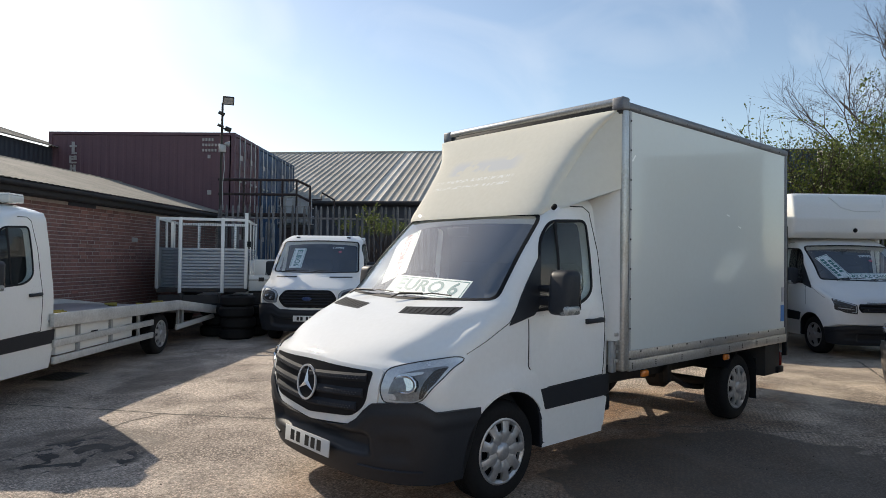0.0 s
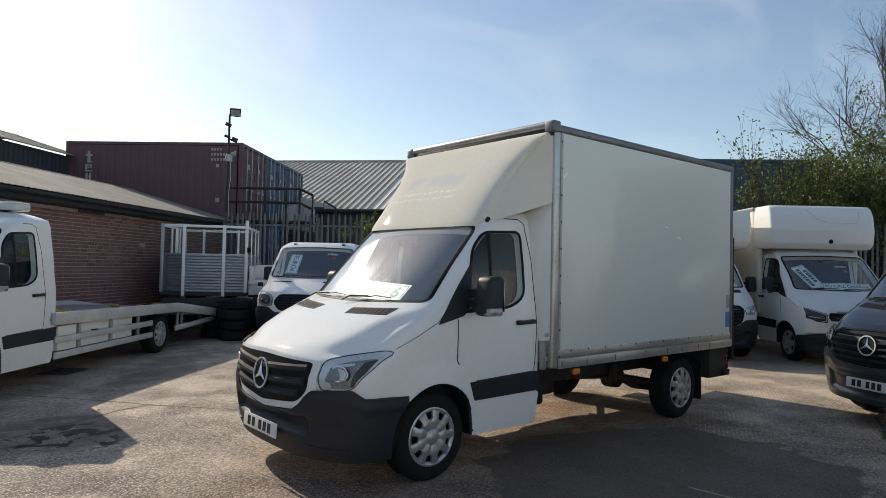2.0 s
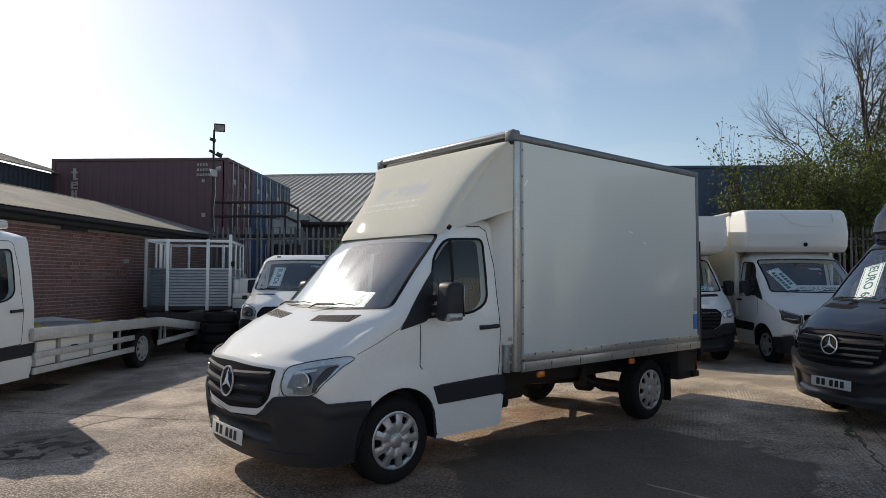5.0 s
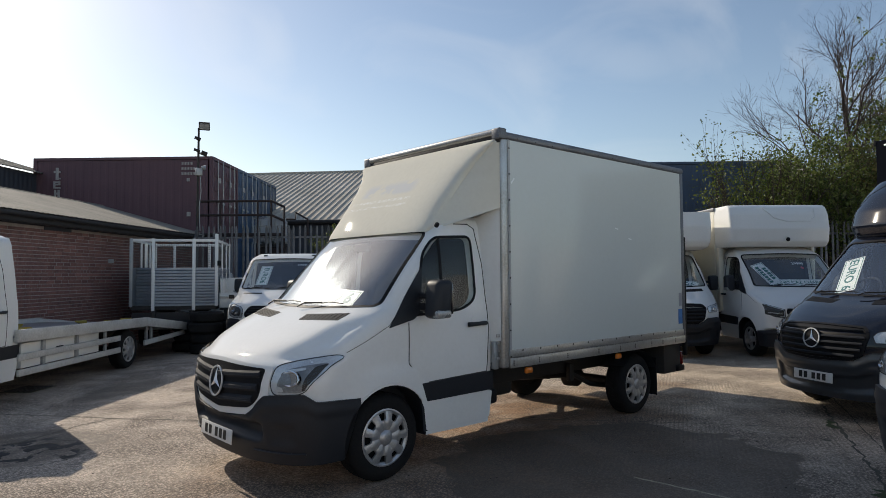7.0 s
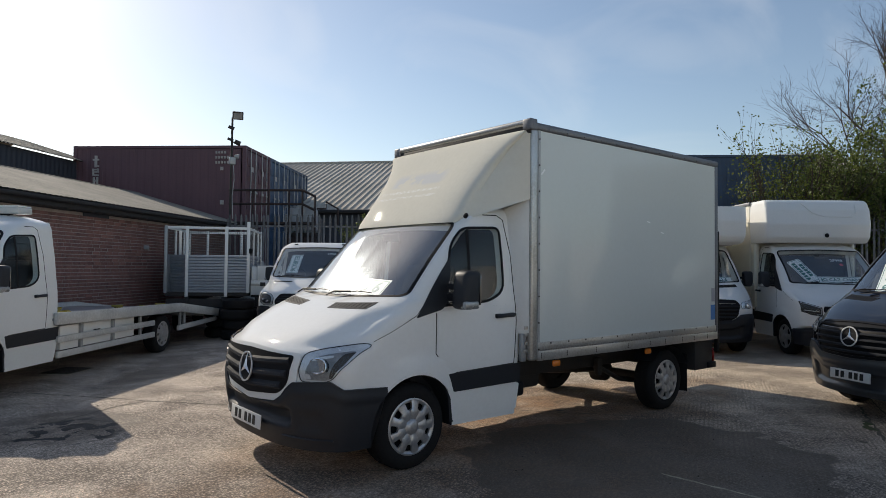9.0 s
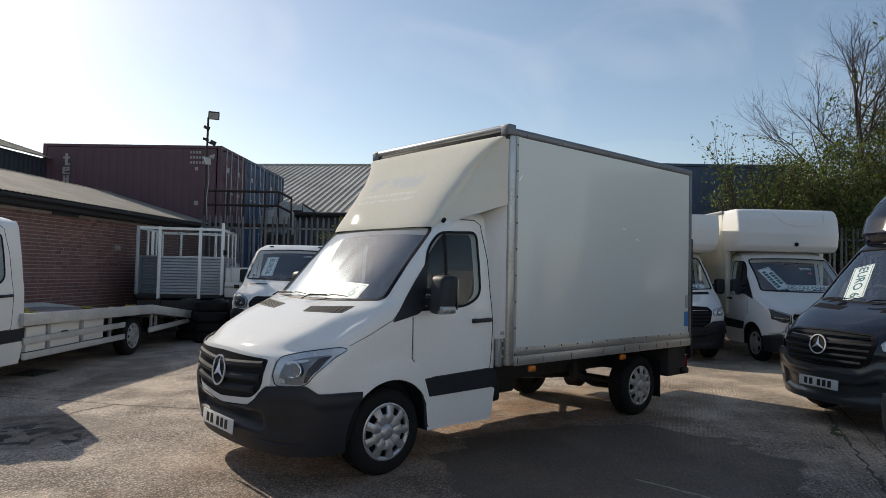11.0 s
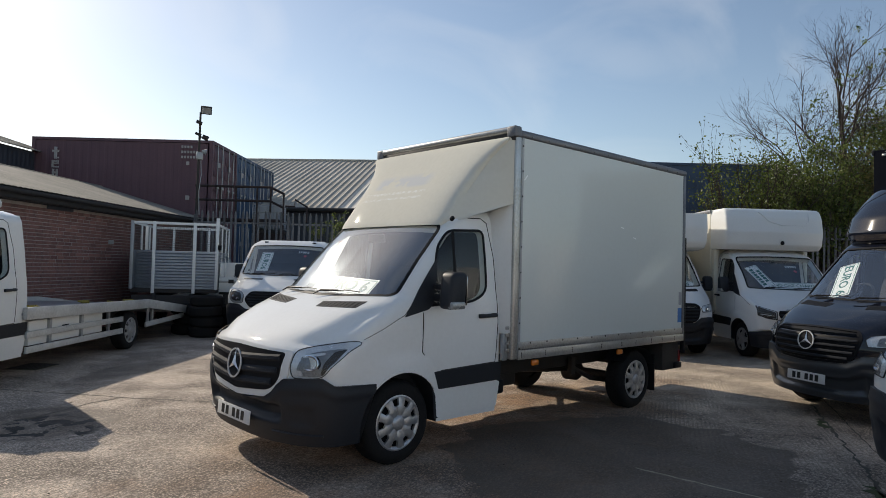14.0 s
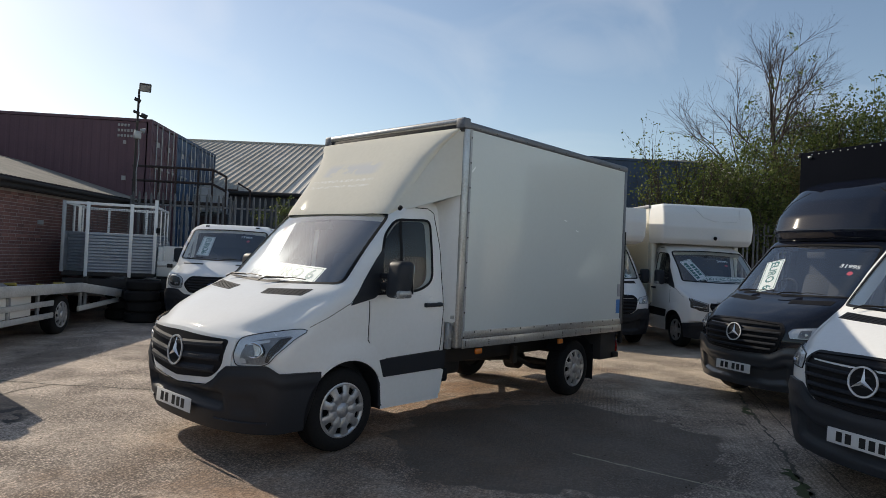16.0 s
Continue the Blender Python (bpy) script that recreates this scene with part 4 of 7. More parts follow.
def concrete():
    m = bpy.data.materials.new("yard_concrete")
    m.use_nodes = True
    n, l = m.node_tree.nodes, m.node_tree.links
    p = n["Principled BSDF"]
    tc = n.new("ShaderNodeTexCoord")

    def noise_(scale, detail=6, dist=0.0, rough=0.55):
        t = n.new("ShaderNodeTexNoise")
        t.inputs["Scale"].default_value, t.inputs["Detail"].default_value, t.inputs["Distortion"].default_value, t.inputs["Roughness"].default_value = scale, detail, dist, rough
        l.new(tc.outputs["Object"], t.inputs["Vector"])
        return t.outputs["Fac"]

    def rng(v, a0, a1, b0=0.0, b1=1.0):
        r = n.new("ShaderNodeMapRange")
        for k, x in enumerate((a0, a1, b0, b1)):
            r.inputs[k + 1].default_value = x
        l.new(v, r.inputs[0])
        return r.outputs[0]

    def op(kind, x, y):
        o = n.new("ShaderNodeMath"); o.operation = kind
        for k, v in enumerate((x, y)):
            if isinstance(v, (int, float)):
                o.inputs[k].default_value = v
            else:
                l.new(v, o.inputs[k])
        return o.outputs[0]

    def mix(f, a_, b_):
        x = n.new("ShaderNodeMix"); x.data_type = 'RGBA'
        if isinstance(f, float):
            x.inputs[0].default_value = f
        else:
            l.new(f, x.inputs[0])
        for k, v in ((6, a_), (7, b_)):
            if isinstance(v, tuple):
                x.inputs[k].default_value = (*v, 1)
            else:
                l.new(v, x.inputs[k])
        return x.outputs[2]

    def blob(cx, cy, sx, sy, turn, edge=0.10, wob=0.5, wscale=1.3):
        """1 inside a ragged oval, 0 outside."""
        mp = n.new("ShaderNodeMapping"); mp.vector_type = 'TEXTURE'
        mp.inputs["Location"].default_value, mp.inputs["Rotation"].default_value, mp.inputs["Scale"].default_value = (cx, cy, 0), (0, 0, radians(turn)), (sx, sy, 1)
        l.new(tc.outputs["Object"], mp.inputs[0])
        ln = n.new("ShaderNodeVectorMath"); ln.operation = 'LENGTH'
        l.new(mp.outputs[0], ln.inputs[0])
        d = op('ADD', ln.outputs["Value"], rng(noise_(wscale, 5), 0.3, 0.7, -wob, wob))
        return rng(d, 1 - edge, 1 + edge, 1.0, 0.0)

    big, mid, fine, grit = noise_(0.35, 5), noise_(2.2, 7, 0.4), noise_(22, 6), noise_(140, 3)
    base = mix(rng(big, 0.35, 0.68), (0.64, 0.52, 0.43), (0.75, 0.61, 0.50))
    base = mix(rng(mid, 0.42, 0.72, 0, 0.42), base, (0.32, 0.265, 0.215))
    base = mix(rng(fine, 0.45, 0.66, 0, 0.58), base, (0.19, 0.150, 0.115))
    # sunlit stretch between the right-hand vans, brightened in the colour itself
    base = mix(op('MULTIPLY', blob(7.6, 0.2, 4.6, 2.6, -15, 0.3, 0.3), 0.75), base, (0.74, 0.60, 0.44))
    base = mix(rng(noise_(60, 4, 0.3), 0.50, 0.60, 0, 0.72), base, (0.17, 0.14, 0.11))
    base = mix(rng(grit, 0.53, 0.64, 0, 0.75), base, (0.76, 0.67, 0.57))
    rust = op('MULTIPLY', op('MAXIMUM', blob(0.2, -0.6, 2.6, 1.6, 20, 0.5, 0.5), blob(2.6, 0.8, 2.7, 1.1, 0, 0.35, 0.4)), rng(mid, 0.3, 0.6, 0.25, 0.75))
    base = mix(rust, base, (0.36, 0.185, 0.085))
    # brown damp tint, also deepening the foreground's shade by colour
    damp_shade = op('MULTIPLY', blob(2.2, -1.7, 4.6, 2.5, -25, 0.25, 0.35, 0.8), rng(noise_(3.0, 6, 0.5), 0.30, 0.65, 0.45, 0.15))
    base = mix(damp_shade, base, (0.42, 0.34, 0.27))
    peb = n.new("ShaderNodeTexVoronoi"); peb.inputs["Scale"].default_value = 60.0
    l.new(tc.outputs["Object"], peb.inputs["Vector"])
    worn = rng(noise_(1.1, 6, 0.3), 0.38, 0.58)
    gaps = op('MULTIPLY', rng(peb.outputs["Distance"], 0.30, 0.62), worn)
    base = mix(op('MULTIPLY', gaps, 0.82), base, (0.12, 0.095, 0.08))
    # single stones in the worn face
    cell = n.new("ShaderNodeSeparateColor")
    l.new(peb.outputs["Color"], cell.inputs[0])
    stone = n.new("ShaderNodeHueSaturation")
    l.new(base, stone.inputs["Color"]); l.new(rng(cell.outputs[0], 0, 1, 0.66, 1.30), stone.inputs["Value"])
    base = stone.outputs[0]
    fleck = noise_(95, 2, 0.2)
    base = mix(rng(fleck, 0.60, 0.68, 0, 0.55), base, (0.10, 0.085, 0.07))
    # tamping marks
    tamp = n.new("ShaderNodeTexWave"); tamp.bands_direction = 'X'
    tamp.inputs["Scale"].default_value, tamp.inputs["Distortion"].default_value, tamp.inputs["Detail"].default_value, tamp.inputs["Detail Scale"].default_value = 7.0, 0.8, 2, 3
    tmp_ = n.new("ShaderNodeMapping"); tmp_.inputs["Rotation"].default_value = (0, 0, radians(62))
    l.new(tc.outputs["Object"], tmp_.inputs[0]); l.new(tmp_.outputs[0], tamp.inputs["Vector"])
    scored = op('MULTIPLY', rng(tamp.outputs["Fac"], 0.45, 0.9), rng(noise_(0.9, 4, 0.3), 0.46, 0.60, 0, 0.42))
    base = mix(scored, base, (0.17, 0.135, 0.11))
    # damp places
    wet_l = op('MULTIPLY', blob(-2.0, 3.25, 0.80, 0.72, 10, 0.10, 0.22, 1.8), rng(noise_(5.0, 6, 0.6), 0.36, 0.60, 0.45, 1.0))
    pools = op('MULTIPLY', blob(-2.02, 2.98, 0.52, 0.50, 10, 0.15, 0.3, 2.2), rng(noise_(3.6, 6, 0.8), 0.52, 0.545))
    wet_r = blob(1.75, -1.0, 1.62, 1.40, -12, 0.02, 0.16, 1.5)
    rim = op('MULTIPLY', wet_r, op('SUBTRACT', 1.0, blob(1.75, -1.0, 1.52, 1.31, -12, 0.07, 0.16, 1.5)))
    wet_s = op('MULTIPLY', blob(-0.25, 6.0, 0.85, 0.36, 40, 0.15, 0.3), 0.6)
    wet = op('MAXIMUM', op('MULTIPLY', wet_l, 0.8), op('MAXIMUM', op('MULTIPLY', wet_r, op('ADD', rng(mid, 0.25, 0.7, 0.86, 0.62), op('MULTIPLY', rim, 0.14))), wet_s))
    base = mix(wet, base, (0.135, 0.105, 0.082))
    base = mix(pools, base, (0.012, 0.011, 0.011))
    # oil spots
    vor = n.new("ShaderNodeTexVoronoi"); vor.inputs["Scale"].default_value = 1.1
    l.new(tc.outputs["Object"], vor.inputs["Vector"])
    base = mix(rng(op('ADD', vor.outputs["Distance"], rng(fine, 0.3, 0.7, -0.03, 0.03)), 0.03, 0.07, 0.75, 0.0), base, (0.05, 0.045, 0.04))
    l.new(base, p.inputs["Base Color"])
    rough = op('SUBTRACT', rng(mid, 0.3, 0.7, 0.72, 0.9), op('ADD', op('MULTIPLY', wet, 0.22), op('MULTIPLY', pools, 0.06)))
    l.new(rough, p.inputs["Roughness"])
    p.inputs["Specular IOR Level"].default_value = 0.25
    # brushed ridges and grit
    wv = n.new("ShaderNodeTexWave"); wv.bands_direction = 'X'
    wv.inputs["Scale"].default_value, wv.inputs["Distortion"].default_value, wv.inputs["Detail"].default_value, wv.inputs["Detail Scale"].default_value = 5.5, 1.2, 3, 2
    mp = n.new("ShaderNodeMapping"); mp.inputs["Rotation"].default_value = (0, 0, radians(-12))
    l.new(tc.outputs["Object"], mp.inputs[0]); l.new(mp.outputs[0], wv.inputs["Vector"])
    h = op('ADD', op('MULTIPLY', op('MULTIPLY', wv.outputs["Fac"], rng(big, 0.40, 0.60)), 0.16), op('ADD', op('MULTIPLY', noise_(70, 6, 0, 0.8), 1.9), op('MULTIPLY', noise_(9, 5), 0.9)))
    h = op('SUBTRACT', h, op('MULTIPLY', gaps, 0.45))
    h = op('MULTIPLY', h, op('SUBTRACT', 1.0, op('MULTIPLY', pools, 0.9)))
    b = n.new("ShaderNodeBump"); b.inputs["Strength"].default_value, b.inputs["Distance"].default_value = 0.5, 0.02
    l.new(h, b.inputs["Height"]); l.new(b.outputs[0], p.inputs["Normal"])
    return m


def ground():
    bm = bmesh.new()
    xs = [-400, -120, -50, -20, -10, -5, 0, 5, 10, 15, 20, 40, 80, 160, 400]
    V = [[bm.verts.new((x, y, 0)) for y in xs] for x in xs]
    for i in range(len(xs) - 1):
        for j in range(len(xs) - 1):
            bm.faces.new((V[i][j], V[i + 1][j], V[i + 1][j + 1], V[i][j + 1]))
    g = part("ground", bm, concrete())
    return tagged(g, "stained worn concrete yard with damp patches", "ground", kind="structure")


GROUND = ground()
DARKJOINT = surface("joint_dirt", (0.09, 0.078, 0.062), 0.9, 0, (0.14, 0.12, 0.09), 6, 60, 0.6, 0.2, 80)
WEED = surface("joint_moss", (0.05, 0.07, 0.02), 0.9, 0, (0.09, 0.08, 0.04), 9, 80, 0.6, 0.2, 80)


def crack(pts, width, mat_=None, name="joint", rough_=0.5):
    """A ragged slab joint along the points, as a thin strip of dirt."""
    bm, rows = bmesh.new(), []
    rnd = random.Random(len(pts) * 17 + int(abs(pts[0][0]) * 100))
    P = []
    for p, q in zip(pts, pts[1:]):
        p, q = Vector((*p, 0)), Vector((*q, 0))
        k = max(2, int((q - p).length / 0.07))
        P += [p.lerp(q, j / k) for j in range(k)]
    P.append(Vector((*pts[-1], 0)))
    for i, p in enumerate(P):
        d = (P[min(i + 1, len(P) - 1)] - P[max(i - 1, 0)]).normalized()
        s = Vector((-d.y, d.x, 0))
        w_ = width * (1 + rough_ * rnd.uniform(-1, 1)) / 2
        c = p + s * rnd.uniform(-1, 1) * width * rough_
        rows.append((bm.verts.new(c + s * w_ + Vector((0, 0, 0.003))), bm.verts.new(c - s * w_ + Vector((0, 0, 0.003)))))
    for A, B in zip(rows, rows[1:]):
        bm.faces.new((A[0], A[1], B[1], B[0]))
    return part(name, bm, mat_ or DARKJOINT, GROUND)


crack([(-4.6, 8.6), (-1.87, 5.21), (-1.38, 4.60), (-0.93, 4.0), (-0.26, 3.23), (0.35, 2.5)], 0.024)
crack([(-0.94, 4.0), (-1.31, 3.89), (-1.63, 3.67), (-2.6, 3.1)], 0.018)
crack([(9.5, 0.5), (5.98, -1.19), (4.59, -1.82), (3.14, -2.52), (2.01, -3.03), (0.6, -3.7)], 0.028, rough_=0.8)
crack([(6.4, -1.2), (5.3, -1.73), (3.9, -2.4), (2.6, -3.06), (1.5, -3.6)], 0.012, rough_=0.8)
crack([(2.6, -2.72), (2.2, -2.9), (1.9, -3.02)], 0.07, WEED, "moss", 0.9)
crack([(4.9, -1.66), (4.5, -1.84)], 0.06, WEED, "moss", 0.9)
crack([(2.2, 1.07), (3.63, -0.65), (4.36, -1.67)], 0.014)
crack([(1.52, -1.28), (1.60, -2.06), (1.68, -2.80)], 0.026, surface("pale_paint_line", (0.62, 0.54, 0.38), 0.8, 0, (0.22, 0.19, 0.15), 12, 70, 0.9), "paint_line", 0.25)

cover = thing("drain_cover", "rusty cast iron drain cover set in concrete", "drain cover", pose(-1.30, 7.05, 0, 0, 0, 46))
part("cover_frame", bx((-0.30, -0.24, -0.02), (0.30, 0.24, 0.005), 0.002), DARKJOINT, cover, smooth=False)
for k in range(6):
    part("cover_bar", bx((-0.26, -0.20 + k * 0.07, 0.005), (0.26, -0.16 + k * 0.07, 0.012), 0.002), STEEL, cover, smooth=False)

# ---- brick shed with a corrugated roof ----
BRICK = surface("red_brick", (0.27, 0.125, 0.108), 0.85, 0, (0.14, 0.07, 0.056), 5, 50, 0.7, 0.25, 90, vary=0.28)
BRICKS = surface("red_brick_rows", (0.27, 0.125, 0.108), 0.85, 0, (0.12, 0.068, 0.062), 3.2, 14, 0.9, 0.25, 90)
MORTAR = surface("mortar", (0.42, 0.35, 0.32), 0.95, 0, (0.20, 0.16, 0.145), 5, 60, 0.7, 0.2, 100)
ASBESTOS = surface("weathered_cement_sheet", (0.25, 0.225, 0.185), 0.9, 0, (0.14, 0.13, 0.11), 1.2, 20, 0.9, 0.15, 60)
SOOT = surface("dark_board", (0.022, 0.020, 0.022), 0.7, 0, (0.045, 0.04, 0.038), 2.5, 30, 0.7, 0.06, 80)
DARKCLAD = surface("dark_cladding", (0.045, 0.050, 0.065), 0.6, 0.2, (0.05, 0.05, 0.06), 1.5, 20, 0.7, 0.05, 60)


def corrugated(W, L, pitch=0.146, amp=0.025, thick=0.008, per=4, rows=1, sharp=0):
    """A corrugated sheet, W across the waves (x) and L along them (y)."""
    bm = bmesh.new()
    n = max(2, int(W / pitch * per))
    def h(x):
        c = math.cos(2 * math.pi * x / pitch)
        return amp * (2 * (0.5 + 0.5 * c) ** sharp - 1) if sharp else amp * c
    T = [[(bm.verts.new((W * i / n, L * j / rows, h(W * i / n))), bm.verts.new((W * i / n, L * j / rows, h(W * i / n) - thick))) for i in range(n + 1)] for j in range(rows + 1)]
    for A, B in zip(T, T[1:]):
        for i in range(n):
            bm.faces.new((A[i][0], A[i + 1][0], B[i + 1][0], B[i][0])); bm.faces.new((A[i][1], B[i][1], B[i + 1][1], A[i + 1][1]))
    for i in range(n):
        bm.faces.new((T[0][i][0], T[0][i][1], T[0][i + 1][1], T[0][i + 1][0])); bm.faces.new((T[-1][i][0], T[-1][i + 1][0], T[-1][i + 1][1], T[-1][i][1]))
    return bm


WALL_M = pose(-1.075, 10.474, 0, 0, 0, 44)
XA, XB, HW = -11.0, 7.8, 2.70
shed = thing("wall_shed", "soot-stained red brick shed wall under a corrugated roof", "wall", WALL_M, kind="structure")
part("core", bx((XA, 0.0055, 0), (XB - 0.012, 0.30, HW)), MORTAR, shed, "pale mortar bed", False)
part("return_wall", bx((XB - 0.30, 0.30, 0), (XB, 5.6, HW)), BRICKS, shed, smooth=False)
part("back_wall", bx((XA, 5.6, 0), (XB, 5.9, HW)), BRICKS, shed, smooth=False)
part("fascia", bx((XA - 0.1, -0.30, HW + 0.02), (XB + 0.12, -0.26, HW + 0.20), 0.004), SOOT, shed, "dark fascia board", False)
part("soffit", bx((XA - 0.1, -0.26, HW), (XB + 0.1, 0.30, HW + 0.03)), SOOT, shed, smooth=False)
part("gutter", tube([(XA, -0.36, HW + 0.17), (XB + 0.1, -0.36, HW + 0.15)], 0.055, 10), SOOT, shed)
part("vent_plate", bx((3.12, -0.02, 1.99), (3.34, 0.0, 2.09), 0.004), GALV, shed)
part("strip_window", bx((0.9, -0.015, 2.63), (1.75, 0.02, 2.81), 0.004), DARKCLAD, shed)
slope = math.degrees(math.atan2(1.02, 3.62))
part("roof_sheet", corrugated(XB - XA + 0.3, 3.72, amp=0.007), ASBESTOS, shed, "weathered corrugated cement roof sheets", m=pose(XA - 0.1, -0.42, HW + 0.22, slope, 0, 0), angle=70)
part("roof_sheet", corrugated(XB - XA + 0.3, 2.80, amp=0.007), ASBESTOS, shed, "weathered corrugated cement roof sheets", m=pose(XB + 0.2, 5.94, HW + 0.46, slope, 0, 180), angle=70)
part("ridge_cap", tube([(XA - 0.1, 3.2, HW + 1.22), (XB + 0.2, 3.2, HW + 1.22)], 0.045, 8), ASBESTOS, shed)
part("gable_board", bx((XB - 0.02, 0.2, HW), (XB + 0.06, 5.6, HW + 0.35)), SOOT, shed, smooth=False)

# taller dark shed behind it
back_shed = thing("back_shed", "taller dark clad shed with a pale corrugated roof", "shed", pose(-1.075, 10.474, -0.23, 0, 0, 44), kind="structure")
part("clad_wall", bx((-14, 5.98, 0), (9.75, 6.3, 5.35)), DARKCLAD, back_shed, smooth=False)
part("end_wall", bx((9.45, 6.3, 0), (9.75, 12, 5.35)), DARKCLAD, back_shed, smooth=False)
part("cladding_sheet", corrugated(23.7, 5.30, 0.2, 0.012, 0.004, 4), DARKCLAD, back_shed, m=pose(-14, 5.955, 0, 90, 0, 0), angle=70)
part("roof_sheet", corrugated(24.0, 3.3, 0.146, 0.025, 0.008, 4), ASBESTOS, back_shed, "pale corrugated roof", m=pose(-14.1, 5.75, 5.37, 17, 0, 0), angle=70)
part("roof_sheet", corrugated(24.0, 3.3, 0.146, 0.025, 0.008, 4), ASBESTOS, back_shed, "pale corrugated roof", m=pose(9.9, 12.05, 5.37, 17, 0, 180), angle=70)

# unseen plain walls behind the camera, added to close the yard and bounce light
RENDERED = surface("pale_bounce_wall", (0.62, 0.59, 0.53), 0.9, 0, (0.50, 0.47, 0.42), 0.8, 18, 0.8, 0.1, 60)
tagged(part("wall_south", bx((-24, -20.3, 0), (40, -20, 3.0)), RENDERED, smooth=False), "unseen plain pale wall, added to bounce light into the yard", "wall", kind="structure")
tagged(part("wall_west", bx((-24.3, -20.3, 0), (-24, 30, 3.0)), RENDERED, smooth=False), "unseen plain pale wall, added to bounce light into the yard", "wall", kind="structure")

# ---- shipping containers ----
MAROON = surface("maroon_container_paint", (0.140, 0.070, 0.086), 0.6, 0, (0.105, 0.058, 0.072), 1.2, 18, 0.8, 0.03, 60)
BLUE = surface("blue_container_paint", (0.028, 0.075, 0.16), 0.5, 0, (0.04, 0.075, 0.125), 1.2, 18, 0.8, 0.03, 60)
DEEPBLUE = surface("faded_blue_container_paint", (0.045, 0.085, 0.155), 0.6, 0, (0.06, 0.075, 0.10), 1.0, 18, 0.8, 0.03, 60)
LETTER = surface("container_lettering", (0.46, 0.43, 0.42), 0.6)


def container_side(bm, L, H, flip_=1):
    """Trapezoid corrugation in the plane y = 0, x along, z up, towards -y."""
    x, k = 0.12, 0
    prof = []
    while x < L - 0.12:
        for dx, d in ((0, 0), (0.07, 0), (0.105, 0.007), (0.175, 0.007), (0.21, 0)):
            prof.append((min(x + dx, L - 0.1), d))
        x += 0.278
    A = [(bm.verts.new((px, d, 0.12)), bm.verts.new((px, d, H - 0.10))) for px, d in prof]
    for P, Q in zip(A, A[1:]):
        if (P[0].co - Q[0].co).length > 1e-5:
            bm.faces.new((P[0], Q[0], Q[1], P[1]))
    return bm


def container(m, paint, label, L=6.06):
    """Local: x across (2.44), y along from the door end, z up."""
    c = thing("shipping_container", label, "container", m, "containers stacked beyond the fence")
    H, W = 2.59, 2.44
    fr = bmesh.new()
    for x in (0, W - 0.12):
        for y in (0, L - 0.12):
            add_box(fr, (x, y, 0), (x + 0.12, y + 0.12, H))
        add_box(fr, (x, 0.12, 0), (x + 0.10, L - 0.12, 0.12)); add_box(fr, (x, 0.12, H - 0.09), (x + 0.08, L - 0.12, H))
    for y in (0, L - 0.12):
        add_box(fr, (0.12, y, 0), (W - 0.12, y + 0.1, 0.14)); add_box(fr, (0.12, y, H - 0.11), (W - 0.12, y + 0.1, H))
    part("corner_frame", fr, paint, c, smooth=False)
    for sx in (0, 1):
        s = container_side(bmesh.new(), L, H)
        part("side_wall", s, paint, c, "corrugated steel side", False, m=pose(0.03, L, 0, 0, 0, -90) if sx == 0 else pose(W - 0.03, 0, 0, 0, 0, 90))
    part("roof", bx((0.06, 0.06, H - 0.05), (W - 0.06, L - 0.06, H - 0.02)), paint, c, smooth=False)
    part("end_wall", bx((0.1, L - 0.08, 0.1), (W - 0.1, L - 0.04, H - 0.1)), paint, c, smooth=False)
    for k in (0, 1):
        d = part("door", bx((0.13 + k * 1.095, 0.03, 0.15), (0.13 + k * 1.095 + 1.085, 0.07, H - 0.12), 0.01), paint, c)
        for z in (0.45, 0.95, 1.45, 1.95):
            part("door_rib", bx((0.18 + k * 1.095, 0.005, z), (1.16 + k * 1.095, 0.03, z + 0.28), 0.012), paint, d)
        for x in (0.42, 0.88):
            bar = part("lock_rod", tube([(x + k * 1.095, -0.03, 0.08), (x + k * 1.095, -0.03, H - 0.06)], 0.018, 8), GALV, d)
            part("rod_keeper", bx((x + k * 1.095 - 0.06, -0.05, 1.05), (x + k * 1.095 + 0.14, -0.02, 1.12), 0.006), GALV, bar)
        part("door_mark", bx((0.55 + k * 1.0, -0.002, 1.78), (0.75 + k * 1.0, 0.003, 1.95)), LETTER, d, smooth=False)
    return c


